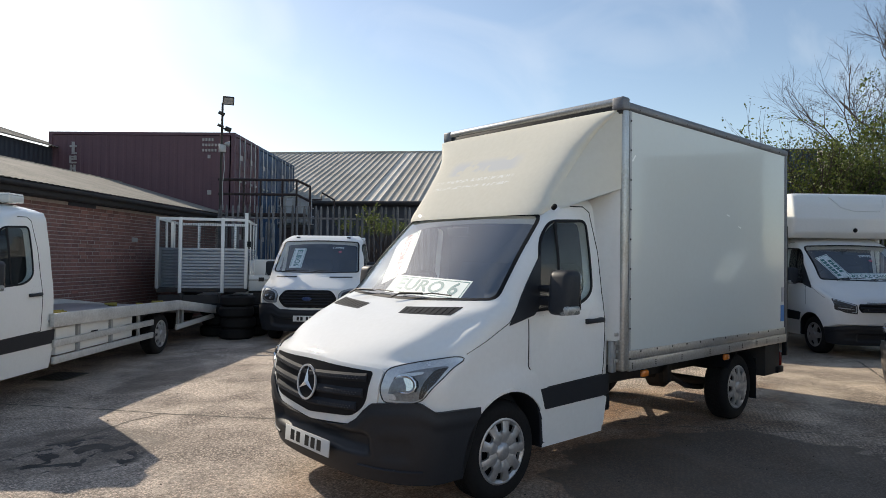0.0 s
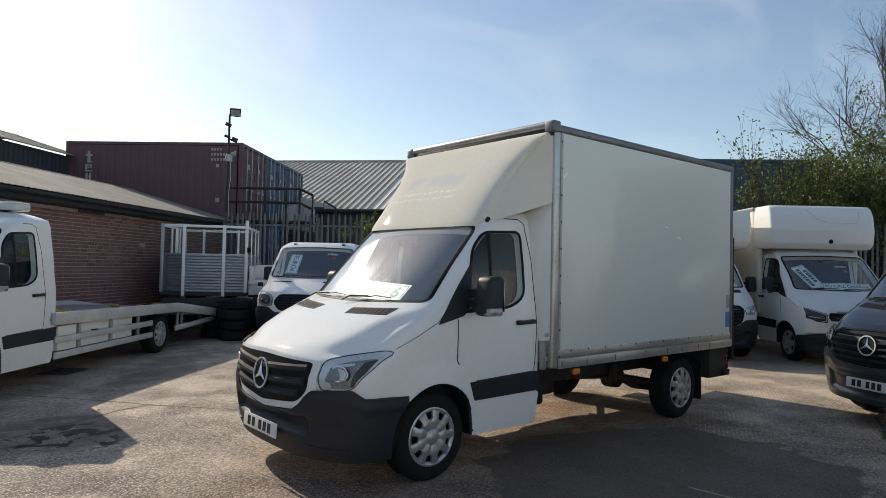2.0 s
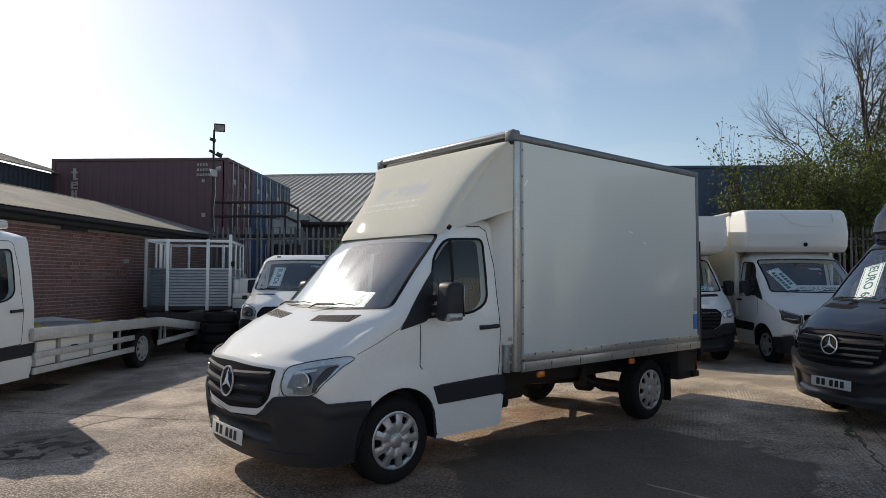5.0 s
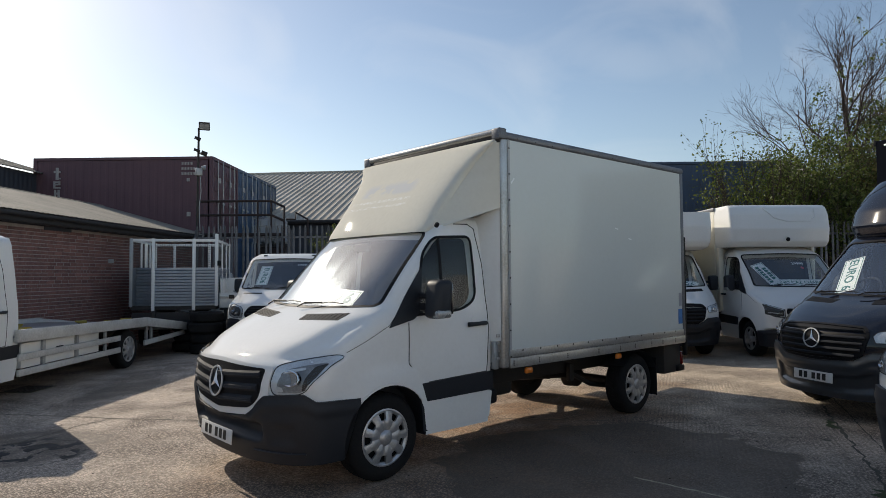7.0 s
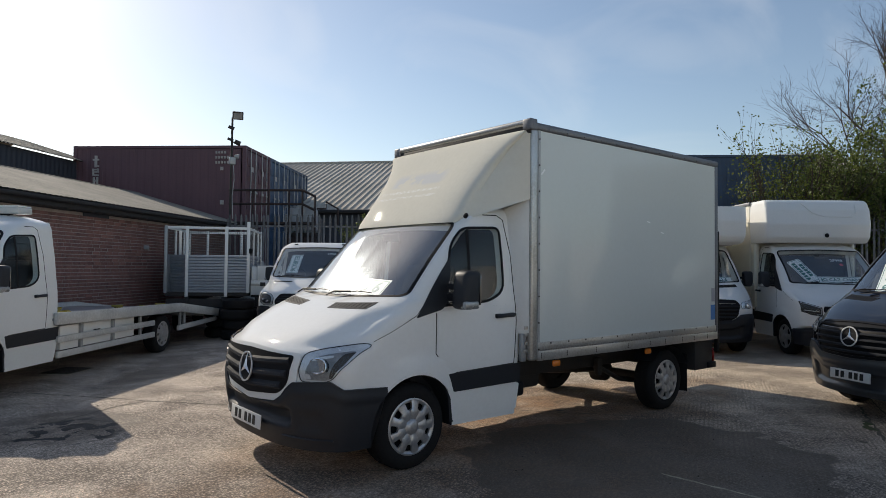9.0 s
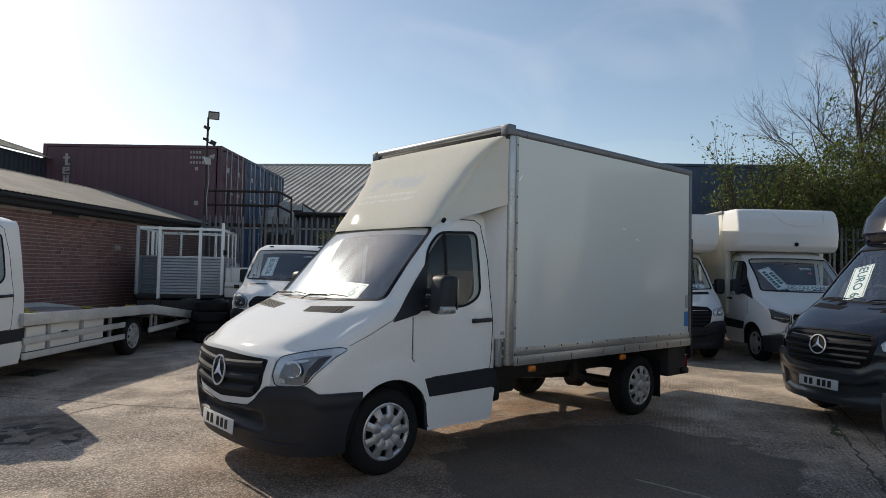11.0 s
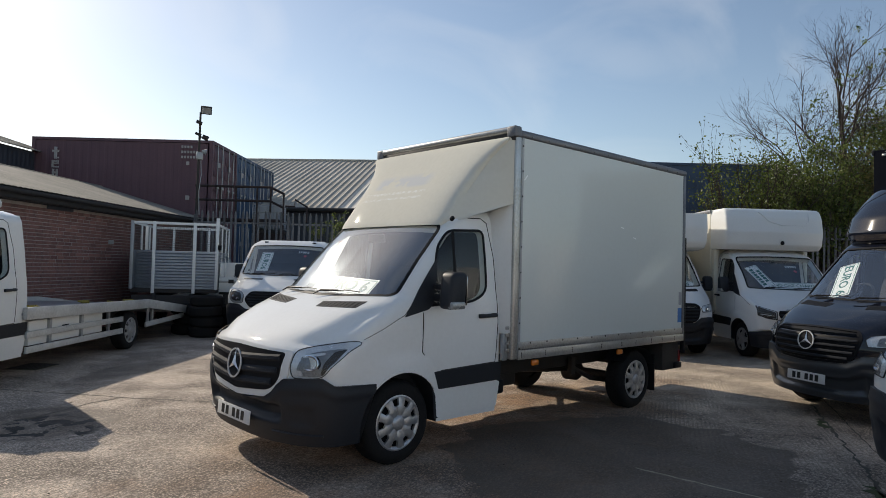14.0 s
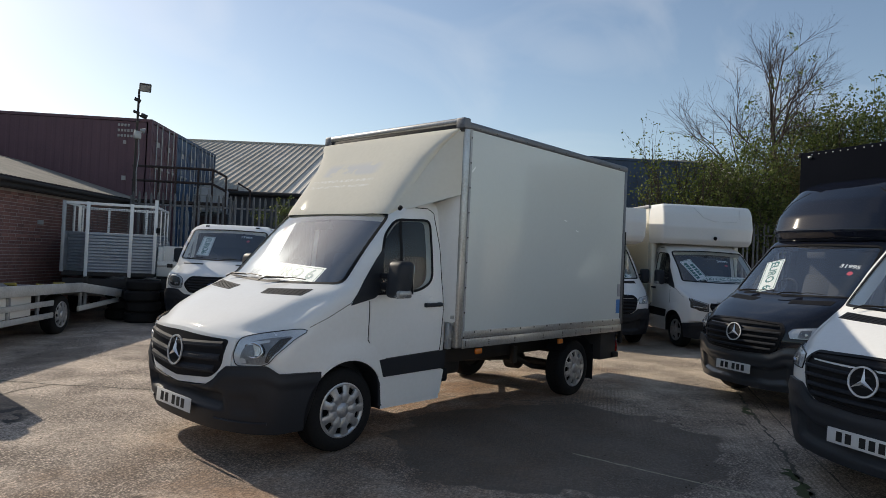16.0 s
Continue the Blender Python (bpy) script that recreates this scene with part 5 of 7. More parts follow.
CM = pose(5.36, 16.73, -0.275, 0, 0, 46.7)
for lev in (0, 1):
    for i, (mt, lab) in enumerate(((MAROON, "dark maroon steel shipping container with pale lettering, stacked"), (BLUE, "blue steel shipping container with ribbed doors, stacked"), (DEEPBLUE, "faded blue steel shipping container with ribbed doors, stacked"))):
        c = container(CM @ pose(i * 2.46, 0, 0.74 + lev * 2.595), mt, lab)
        if i == 0 and lev == 1:
            # plain marks where the lettering stands
            for z, h, y_, w_ in ((2.06, 0.40, 5.25, 0.085), (2.12, 0.06, 5.25, 0.22), (1.90, 0.05, 5.20, 0.12), (1.78, 0.05, 5.25, 0.20), (1.70, 0.05, 5.25, 0.22), (1.59, 0.05, 5.24, 0.20),
                              (1.69, 0.24, 5.34, 0.05), (1.75, 0.14, 5.17, 0.05), (1.40, 0.24, 5.31, 0.06), (1.40, 0.24, 5.19, 0.06), (1.40, 0.06, 5.25, 0.10), (1.02, 0.26, 5.25, 0.22)):
                part("mark", bx((-0.012, y_ - w_ / 2, z - h / 2), (0.026, y_ + w_ / 2, z + h / 2), 0.002), LETTER, c, smooth=False)
            for z, n_ in ((2.36, 4), (2.19, 6), (2.02, 5)):
                for j in range(n_):
                    part("mark", bx((-0.010, 1.02 - j * 0.10 - 0.028, z - 0.04), (0.026, 1.02 - j * 0.10 + 0.028, z + 0.04)), LETTER, c, smooth=False)
            part("mark", bx((-0.010, 0.78, 1.76), (0.026, 0.87, 1.87)), LETTER, c, smooth=False)
            part("mark", bx((-0.010, 0.74, 0.60), (0.026, 0.86, 0.74)), LETTER, c, smooth=False)
for lev in (0, 1):
    container(pose(21.2, 5.0, 0.49 + lev * 2.595, 0, 0, 138) @ pose(0, 0, 0, 0, 0, -90) @ pose(0, 0, 0), DEEPBLUE if lev else BLUE, "blue steel shipping container behind trees, stacked")

# ---- big workshop roof beyond ----
SHEETING = surface("old_roof_sheeting", (0.50, 0.46, 0.40), 0.85, 0, (0.30, 0.275, 0.23), 0.5, 9, 0.95, 0.12, 30)
PALESHEET = surface("pale_roof_light", (0.66, 0.62, 0.55), 0.8, 0, (0.50, 0.46, 0.40), 1.0, 9, 0.8)
WM = pose(13.5, 15.5, 0, 0, 0, -48)
shop = thing("workshop", "long workshop with a weathered corrugated roof", "building", WM, kind="structure")
part("wall", bx((-16, 0.2, 0), (18, 0.5, 3.86)), DARKCLAD, shop, smooth=False)
part("back_wall", bx((-16, 19.5, 0), (18, 19.8, 3.86)), DARKCLAD, shop, smooth=False)
for x in (-16, 17.7):
    g = bmesh.new()
    q = [[g.verts.new((x + dx, y, z)) for y, z in ((0.5, 0), (19.5, 0), (19.5, 3.86), (10.0, 7.38), (0.5, 3.95))] for dx in (0, 0.3)]
    g.faces.new(q[0][::-1]); g.faces.new(q[1])
    for k in range(5):
        g.faces.new((q[0][k], q[0][(k + 1) % 5], q[1][(k + 1) % 5], q[1][k]))
    part("end_wall", g, DARKCLAD, shop, smooth=False)
RUN, RISE = 10.0, 3.64
sl, length = math.degrees(math.atan2(RISE, RUN)), math.hypot(RUN, RISE)
for x0, x1, mt in ((-16, -3.4, SHEETING), (-3.4, -2.75, PALESHEET), (-2.75, 18, SHEETING)):
    part("roof_sheet", corrugated(x1 - x0, length, 0.305, 0.026, 0.008, 10, sharp=4), mt, shop, "corrugated roof sheeting", m=pose(x0, 0.0, 3.91, sl, 0, 0), angle=80)
part("roof_sheet", corrugated(34, length, 0.305, 0.020, 0.008, 4), SHEETING, shop, m=pose(18, 2 * RUN, 3.91, sl, 0, 180), angle=80)
part("ridge_cap", tube([(-16, RUN, 3.91 + RISE), (18, RUN, 3.91 + RISE)], 0.08, 8), SHEETING, shop)
part("gutter", tube([(-16, -0.05, 3.86), (18, -0.05, 3.86)], 0.09, 8), SOOT, shop)

# ---- palisade fence ----
FENCE_STEEL = surface("dull_fence_steel", (0.20, 0.20, 0.21), 0.7, 0.3, (0.07, 0.066, 0.064), 3, 40, 0.8, 0.05, 80, vary=0.3)
FM = pose(3.95, 14.55, 0, 0, 0, -42.1)
fence = thing("palisade_fence", "dull grey steel palisade fence with pointed pales", "fence", FM, kind="structure")
b = bmesh.new()
for a0, a1 in ((-0.034, -0.012), (-0.012, 0.012), (0.012, 0.034)):
    d0, d1 = (0.0, -0.012) if a0 < -0.02 else (-0.012, -0.012) if a0 < 0 else (-0.012, 0.0)
    lo0, lo1 = 0.70, 0.70
    t0, t1 = (3.02, 3.12) if a0 < -0.02 else (3.12, 3.12) if a0 < 0 else (3.12, 3.02)
    q = [b.verts.new(v) for v in ((a0, d0, lo0), (a1, d1, lo1), (a1, d1, t1), (a0, d0, t0), (a0, d0 + 0.004, lo0), (a1, d1 + 0.004, lo1), (a1, d1 + 0.004, t1), (a0, d0 + 0.004, t0))]
    for fc in ((0, 1, 2, 3), (7, 6, 5, 4), (3, 2, 6, 7), (0, 3, 7, 4), (1, 5, 6, 2), (0, 4, 5, 1)):
        b.faces.new([q[i] for i in fc])
first = part("pale", b, FENCE_STEEL, fence, smooth=False, m=pose(0.1, -0.05, 0))
for k in range(1, 150):
    share("pale", first.data, fence, pose(0.1 + k * 0.165, -0.05 + 0.004 * math.sin(k * 2.1), 0.012 * math.sin(k * 1.7), 0, 0.5 * math.sin(k * 3.3), 0))
for z in (1.15, 2.75):
    part("rail", bx((0, -0.035, z), (25, 0.0, z + 0.05), 0.003), FENCE_STEEL, fence, smooth=False)
for k in range(10):
    part("post", bx((k * 2.75, 0.0, 0), (k * 2.75 + 0.06, 0.10, 3.0), 0.004), FENCE_STEEL, fence, smooth=False)
part("kickboard", bx((0, -0.03, 0.0), (25, 0.06, 0.72), 0.004), MORTAR, fence, smooth=False)

# ---- camera mast, steel landing ----
mast = thing("camera_mast", "slim steel mast with floodlight and security cameras", "mast", pose(4.22, 15.05, -0.18))
part("pole", tube([(0, 0, 0), (0, 0, 3.2), (0.02, 0, 6.3)], [0.05, 0.04, 0.03], 10), STEEL, mast)
fl = part("floodlight", bx((-0.16, -0.05, -0.12), (0.16, 0.05, 0.12), 0.02, pose(0.14, -0.12, 6.36, 25, 0, -20)), STEEL, mast)
part("lamp_glass", bx((-0.13, -0.056, -0.09), (0.13, -0.05, 0.09), 0, pose(0.14, -0.12, 6.36, 25, 0, -20)), GALV, fl, smooth=False)
for z, x, r_ in ((5.98, -0.06, 0.05), (5.55, 0.14, 0.07), (5.62, -0.08, 0.04)):
    cm_ = part("security_camera", tube([(x - 0.06, -0.05, z + 0.02), (x + 0.10, -0.10, z - 0.04)], r_, 10), STEEL, mast)
    part("bracket", tube([(0, 0, z), (x, -0.06, z)], 0.02, 6), STEEL, cm_)
part("junction_box", bx((-0.08, -0.12, 4.86), (0.10, 0.0, 5.08), 0.01), GALV, mast)
part("spotlight", lathe([(0.03, 0), (0.09, 0.12), (0.085, 0.13), (0.001, 0.1), (0.001, 0)], 14, axis='X', m=pose(0.06, -0.1, 5.12, 0, 10, -15)), GALV, mast)
part("cable", tube([(0.05, -0.05, 5.0), (0.08, -0.06, 4.4), (0.03, -0.05, 3.9), (0.06, -0.06, 3.2)], 0.012, 6), GALV, mast)
RUSTY = surface("rusty_steel_rail", (0.045, 0.028, 0.026), 0.75, 0.2, (0.03, 0.024, 0.024), 6, 60, 0.8, 0.1, 90)
land = thing("steel_landing", "rusty tubular steel landing and handrail", "handrail", pose(4.40, 15.63, 0, 0, 0, -42), kind="structure")
for z in (3.97, 3.54):
    part("handrail", tube([(0, 0, z), (2.32, 0, z), (2.72, 0, z - 0.19), (2.72, 0, z - 0.24)], 0.038, 8), RUSTY, land)
for x in (0.05, 0.75, 1.25, 1.9, 2.32, 2.72):
    part("baluster", tube([(x, 0, 2.2), (x, 0, 3.97 if x < 2.5 else 3.78)], 0.030, 8), RUSTY, land)
part("deck", bx((-0.2, -0.1, 2.9), (2.6, 1.0, 2.98), 0.005), RUSTY, land)
part("outer_rail", tube([(2.78, 0, 3.40), (3.07, 0, 3.40), (3.07, 0, 3.61), (3.44, 0, 3.40), (3.44, 0, 2.9)], 0.03, 8), RUSTY, land)
ibc = thing("caged_tank", "white plastic tank in a wire cage", "tank", pose(5.76, 14.52, 2.66, 0, 0, -42))
part("tank", bx((0.03, 0.03, 0.05), (0.85, 0.85, 0.78), 0.06, seg=3), surface("tank_plastic", (0.36, 0.38, 0.42), 0.5), ibc)
for z in (0.05, 0.3, 0.55, 0.8):
    part("cage_wire", tube([(0, 0, z), (0.88, 0, z), (0.88, 0.88, z), (0, 0.88, z), (0, 0, z)], 0.014, 6), GALV, ibc)
for x in (0, 0.22, 0.44, 0.66, 0.88):
    part("cage_upright", tube([(x, 0, 0), (x, 0, 0.8)], 0.014, 6), GALV, ibc)
part("pallet", bx((0, 0, -0.1), (0.88, 0.88, 0.0), 0.01), STEEL, ibc)
part("stand", bx((0.05, 0.05, -2.66), (0.83, 0.83, -0.1), 0.01), RUSTY, ibc)

# ---- the white box van in the middle of the yard ----


def rivets(bm, pts, n, r=0.008, h=0.003):
    for p in pts:
        add_lathe(bm, [(r, 0), (r * 0.8, h), (0.0005, h * 1.3), (0.0005, -0.001), (r, -0.001)], 8, axis='Z', m=frame_of(p, (1, 0, 0.001), n))
    return bm


def axle_and_rails(V, x0, x1, wb, half=0.42, z=0.60):
    for s in (-1, 1):
        part("chassis_rail", bx((x0, s * half - 0.04, z - 0.09), (x1, s * half + 0.04, z + 0.07), 0.008), STEEL, V)
    part("rear_axle", lathe([(0.05, -0.78), (0.05, -0.16), (0.13, -0.08), (0.14, 0.08), (0.05, 0.16), (0.05, 0.78)], 18, m=pose(wb, 0, 0.345)), STEEL, V)
    part("prop_shaft", tube([(1.0, 0, 0.48), (2.3, 0, 0.46), (wb - 0.1, 0, 0.36)], 0.035), STEEL, V)
    part("exhaust", tube([(0.9, 0.30, 0.36), (1.7, 0.30, 0.36), (1.8, 0.30, 0.38), (2.6, 0.34, 0.38), (2.9, 0.4, 0.40)], [0.035, 0.035, 0.09, 0.09, 0.035], 10), STEEL, V)
    for s in (-1, 1):
        part("leaf_spring", tube([(wb - 0.72, s * 0.52, 0.50), (wb - 0.35, s * 0.52, 0.34), (wb, s * 0.52, 0.28), (wb + 0.4, s * 0.52, 0.36), (wb + 0.72, s * 0.52, 0.52)], 0.028), STEEL, V)
        part("spring_hanger", bx((wb - 0.77, s * 0.52 - 0.03, 0.42), (wb - 0.69, s * 0.52 + 0.03, 0.62), 0.01), STEEL, V)


def box_van_main():
    V = thing("box_van", "white box van with roof deflector, aluminium-framed cargo box, parked on concrete", "van", pose(0, 0.93, 0))
    S = build_cab(V, "blunt_cab", WHITE, PLASTIC, 'old', 1.0, True, GLASS)
    number_plate(V, S, 0.40, 0.02, 1.14)
    for x in (0.0, 3.665):
        make_wheel(V, x, -0.93, -1); make_wheel(V, x, 0.93, 1)
    axle_and_rails(V, 0.6, 4.45, 3.665)
    # roof deflector
    D = Skin("deflector")
    d = D.loft(2.02, 2.885, 1.19, 44, 16, 0, 6, wb=1.085)
    for v in d.verts:
        k = min(1.0, max(0.0, (v.co.x - 0.55) / 0.64))
        v.co.z = max(v.co.z, 2.02 + 0.23 * k) if abs(v.co.y) > 0.5 else v.co.z
    part("roof_deflector", d, worn_gelcoat("worn_gelcoat", (0.63, 0.63, 0.62)), V, "cream moulded roof deflector with a faint ghost of an old sign", angle=48)
    part("deflector_bolt", lathe([(0.02, 0), (0.02, 0.03), (0.012, 0.04), (0.001, 0.04), (0.001, 0)], 12, axis='Z', m=frame_of((0.60, -0.87, 2.07), (1, 0, 0), (-0.3, -0.8, 0.4))), TRIM, V)
    # cargo box: y0 near side, y1 far side
    X0, X1, Y0, Y1, Z0, Z1 = 1.205, 4.505, -1.105, 1.02, 0.787, 2.952
    C = new("cargo_box"); C.parent = V
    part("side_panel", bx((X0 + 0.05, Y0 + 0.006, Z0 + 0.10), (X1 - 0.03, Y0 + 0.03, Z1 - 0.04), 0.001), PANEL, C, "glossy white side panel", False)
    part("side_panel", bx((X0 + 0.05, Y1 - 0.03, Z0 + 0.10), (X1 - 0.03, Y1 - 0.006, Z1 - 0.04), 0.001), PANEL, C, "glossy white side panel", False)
    part("front_panel", bx((X0 + 0.006, Y0 + 0.04, Z0 + 0.04), (X0 + 0.03, Y1 - 0.04, Z1 - 0.04), 0.001), CREAM, C, smooth=False)
    part("roof_panel", bx((X0 + 0.03, Y0 + 0.03, Z1 - 0.028), (X1 - 0.02, Y1 - 0.03, Z1 - 0.004), 0.002), CREAM, C, smooth=False)
    part("load_floor", bx((X0 + 0.03, Y0 + 0.035, Z0 + 0.02), (X1 - 0.02, Y1 - 0.035, Z0 + 0.10), 0.002), STEEL, C, smooth=False)
    for y, s in ((Y0, -1), (Y1, 1)):
        lo, hi = sorted((y - s * 0.075, y + s * 0.004))
        b = bx((X0 - 0.012, lo, Z0), (X0 + 0.072, hi, Z1 - 0.055), 0.022, seg=4)
        part("corner_post", b, ALU, C, "bright aluminium corner post", angle=50)
        rv = rivets(bmesh.new(), [Vector((X0 + 0.085, y + s * 0.0055, z)) for z in np.arange(Z0 + 0.10, Z1 - 0.1, 0.24)], (0, s, 0), 0.009)
        tagged(part("rivets", rv, STEEL, C), kind="stuff")
        part("post_flange", bx((X0 + 0.072, lo + 0.004, Z0 + 0.02), (X0 + 0.102, y + s * 0.0055 if s > 0 else hi, Z1 - 0.06) if s > 0 else (X0 + 0.102, hi, Z1 - 0.06)), GALV, C, smooth=False)
        part("rear_post", bx((X1 - 0.05, lo, Z0), (X1 + 0.015, hi, Z1 - 0.03), 0.012), ALUGREY, C)
        # cant rail along the top
        lo2, hi2 = sorted((y - s * 0.05, y + s * 0.012))
        part("cant_rail", bx((X0 - 0.02, lo2, Z1 - 0.068), (X1 + 0.02, hi2, Z1 + 0.006), 0.026, seg=4), ALUGREY, C, "dull grey roof rail", angle=50)
        rv = rivets(bmesh.new(), [Vector((x, y + s * 0.0125, Z1 - 0.045)) for x in np.arange(X0 + 0.2, X1, 0.26)], (0, s, 0), 0.006)
        tagged(part("rivets", rv, STEEL, C), kind="stuff")
        # two rows of bottom rail
        for k, (za, zb, o) in enumerate(((Z0 - 0.005, Z0 + 0.085, 0.006), (Z0 + 0.089, Z0 + 0.162, 0.003))):
            l3, h3 = sorted((y - s * 0.02, y + s * o))
            part("bottom_rail", bx((X0 + 0.075, l3, za), (X1 - 0.01, h3, zb), 0.004), ALU, C, "scuffed aluminium bottom rail")
        rv = rivets(bmesh.new(), [Vector((x, y + s * 0.0035, Z0 + 0.148)) for x in np.arange(X0 + 0.25, X1, 0.255)], (0, s, 0), 0.010)
        rivets(rv, [Vector((x, y + s * 0.0065, z)) for x in (X0 + 0.12, X0 + 0.48, X0 + 0.92, X0 + 1.45, X0 + 1.85, X0 + 2.15, X0 + 2.5, X0 + 2.75, X0 + 3.05) for z in (Z0 + 0.022, Z0 + 0.04, Z0 + 0.058)], (0, s, 0), 0.007)
        tagged(part("rivets", rv, STEEL, C), kind="stuff")
    part("front_roof_rail", bx((X0 - 0.045, Y0 + 0.012, Z1 - 0.030), (X0 + 0.03, Y1 - 0.012, Z1 + 0.036), 0.028, seg=4), ALU, C, "bright aluminium front rail", angle=50)
    part("rail_foot", bx((X0 - 0.03, Y0 + 0.012, Z1 - 0.10), (X0 + 0.0, Y1 - 0.012, Z1 - 0.028), 0.004), STEEL, C)
    for y in (Y0 + 0.04, Y1 - 0.04):
        part("corner_cap", bx((X0 - 0.048, y - 0.055, Z1 - 0.07), (X0 + 0.05, y + 0.055, Z1 + 0.034), 0.016, seg=3), ALUGREY, C)
    rv = rivets(bmesh.new(), [Vector((X0 - 0.031, y, Z1 - 0.066)) for y in np.arange(Y0 + 0.2, Y1 - 0.1, 0.36)], (-1, 0, 0), 0.014, 0.008)
    tagged(part("rivets", rv, TRIM, C), kind="stuff")
    # fairing between cab and box, with its torn lower end
    for ys, yb in ((-0.945, Y0 + 0.022), (0.945, Y1 - 0.022)):
        f = bmesh.new()
        lean = -0.075 if ys < 0 else 0.075
        q = [f.verts.new(v) for v in ((1.125, ys * 1.015, 1.03), (1.197, yb, 1.03), (1.197, yb, 2.27), (1.10, ys + lean * -1.0, 2.16), (1.125, ys * 0.94, 1.03), (1.197, ys * 0.94, 1.03), (1.197, ys * 0.86, 2.27), (1.10, ys * 0.86, 2.16))]
        for fc in ((0, 1, 2, 3), (7, 6, 5, 4), (0, 4, 5, 1), (2, 6, 7, 3), (0, 3, 7, 4), (1, 5, 6, 2)):
            f.faces.new([q[i] for i in fc])
        bmesh.ops.bevel(f, geom=f.edges[:], offset=0.008, segments=2, affect='EDGES')
        part("cab_fairing", f, WHITE, V, "white panel closing the gap to the box")
    part("fairing_foot", bx((1.135, Y0 + 0.055, 0.78), (1.19, Y0 + 0.10, 1.03), 0.006), GALV, V)
    torn = bmesh.new()
    for k in range(7):
        z = 0.86 + k * 0.035
        add_box(torn, (1.145 + 0.010 * (k % 3), Y0 + 0.035, z), (1.19, Y0 + 0.046, z + 0.03), 0.002, pose(0, 0.002 * (k % 2), 0, 0, 3 * (k % 2), 0))
    tagged(part("torn_edge", torn, ALU, V), kind="stuff")
    # open rear door
    R = new("rear_door"); R.parent = V
    R.matrix_basis = pose(X1 + 0.02, Y1 - 0.02, 0, 0, 0, 2)
    part("door_panel", bx((0.03, -0.012, Z0 + 0.06), (1.03, 0.012, Z1 - 0.08), 0.002), PANEL, R)
    fr = bmesh.new()
    for lo, hi in (((0, -0.018, Z0 + 0.03), (0.05, 0.018, Z1 - 0.05)), ((1.01, -0.018, Z0 + 0.03), (1.06, 0.018, Z1 - 0.05)), ((0.05, -0.018, Z0 + 0.03), (1.01, 0.018, Z0 + 0.08)), ((0.05, -0.018, Z1 - 0.10), (1.01, 0.018, Z1 - 0.05))):
        add_box(fr, lo, hi, 0.004)
    part("door_frame", fr, ALU, R)
    part("lock_bar", tube([(0.9, 0.04, Z0 + 0.05), (0.9, 0.04, Z1 - 0.07)], 0.014), GALV, R)
    part("closed_door_panel", bx((X1 - 0.004, Y0 + 0.06, Z0 + 0.04), (X1 + 0.024, -0.04, Z1 - 0.06), 0.003), PANEL, V)
    # stickers on the rear edge
    part("sticker", bx((X1 - 0.15, Y0 + 0.003, 1.02), (X1 - 0.055, Y0 + 0.0055, 1.20)), surface("blue_sticker", (0.05, 0.20, 0.50), 0.5), C, smooth=False)
    part("sticker", bx((X1 - 0.13, Y0 + 0.003, 1.24), (X1 - 0.06, Y0 + 0.0055, 1.40)), surface("pale_sticker", (0.35, 0.35, 0.38), 0.5), C, smooth=False)
    for x, z, k, turn in ((1.348, 2.51, 1.0, -48), (3.045, 2.136, 0.9, 10), (3.306, 2.03, 0.9, 12)):
        part("scratch", bx((-0.035 * k, 0.0, -0.008 * k), (0.035 * k, 0.002, 0.008 * k), 0.001, pose(x, Y0 + 0.0045, z, 0, turn, 0)), CARD, C, smooth=False)
    # marker lamps
    for x in (1.57, 3.07):
        lamp = part("marker_lamp", bx((x - 0.05, Y0 + 0.012, 0.705), (x + 0.05, Y0 + 0.05, 0.765), 0.018, seg=3), AMBER, V, "amber side marker lamp")
        part("lamp_bracket", bx((x - 0.02, Y0 + 0.03, 0.74), (x + 0.02, Y0 + 0.06, 0.79)), STEEL, lamp, smooth=False)
    # rear mudguards, flaps, underrun and lights
    for s in (-1, 1):
        y = -0.955 if s < 0 else 0.955
        mg = bmesh.new()
        pr = []
        for k in range(13):
            an = radians(38 + 118 * k / 12)
            pr.append((3.665 - 0.40 * math.cos(an), 0.345 + 0.39 * math.sin(an)))
        A = [[mg.verts.new((x, y - s * 0.26, z)), mg.verts.new((x, y + s * 0.02, z)), mg.verts.new((x, y + s * 0.02, z - 0.0)), mg.verts.new((x * 0.99 + 3.665 * 0.01, y - s * 0.26, z * 0.985))] for x, z in pr]
        for P, Q in zip(A, A[1:]):
            mg.faces.new((P[0], P[1], Q[1], Q[0])); mg.faces.new((P[3], Q[3], Q[2], P[2]))
        part("mudguard", mg, PLASTIC, V)
        part("mud_flap", bx((4.06, y - s * 0.13 - 0.13, 0.17), (4.075, y - s * 0.13 + 0.13, 0.62), 0.004), RUBBER, V)
    part("tail_lift_housing", bx((4.12, -1.03, 0.42), (4.52, 0.96, 0.76), 0.015), STEEL, V)
    part("rear_step", bx((4.40, -1.06, 0.43), (4.56, 0.98, 0.50), 0.01), TRIM, V)
    part("tail_lamp", bx((4.53, -1.04, 0.50), (4.57, -0.92, 0.66), 0.015), RED, V)
    part("tail_lift_arm", bx((X1 + 0.02, Y0 + 0.01, 0.62), (X1 + 0.075, Y0 + 0.06, 2.1), 0.01), TRIM, V)
    part("fuel_tank", bx((1.45, -0.40, 0.36), (2.10, 0.10, 0.66), 0.05, seg=3), STEEL, V)
    part("tank_step", bx((1.14, -0.93, 0.44), (1.30, -0.70, 0.58), 0.03), TRIM, V)
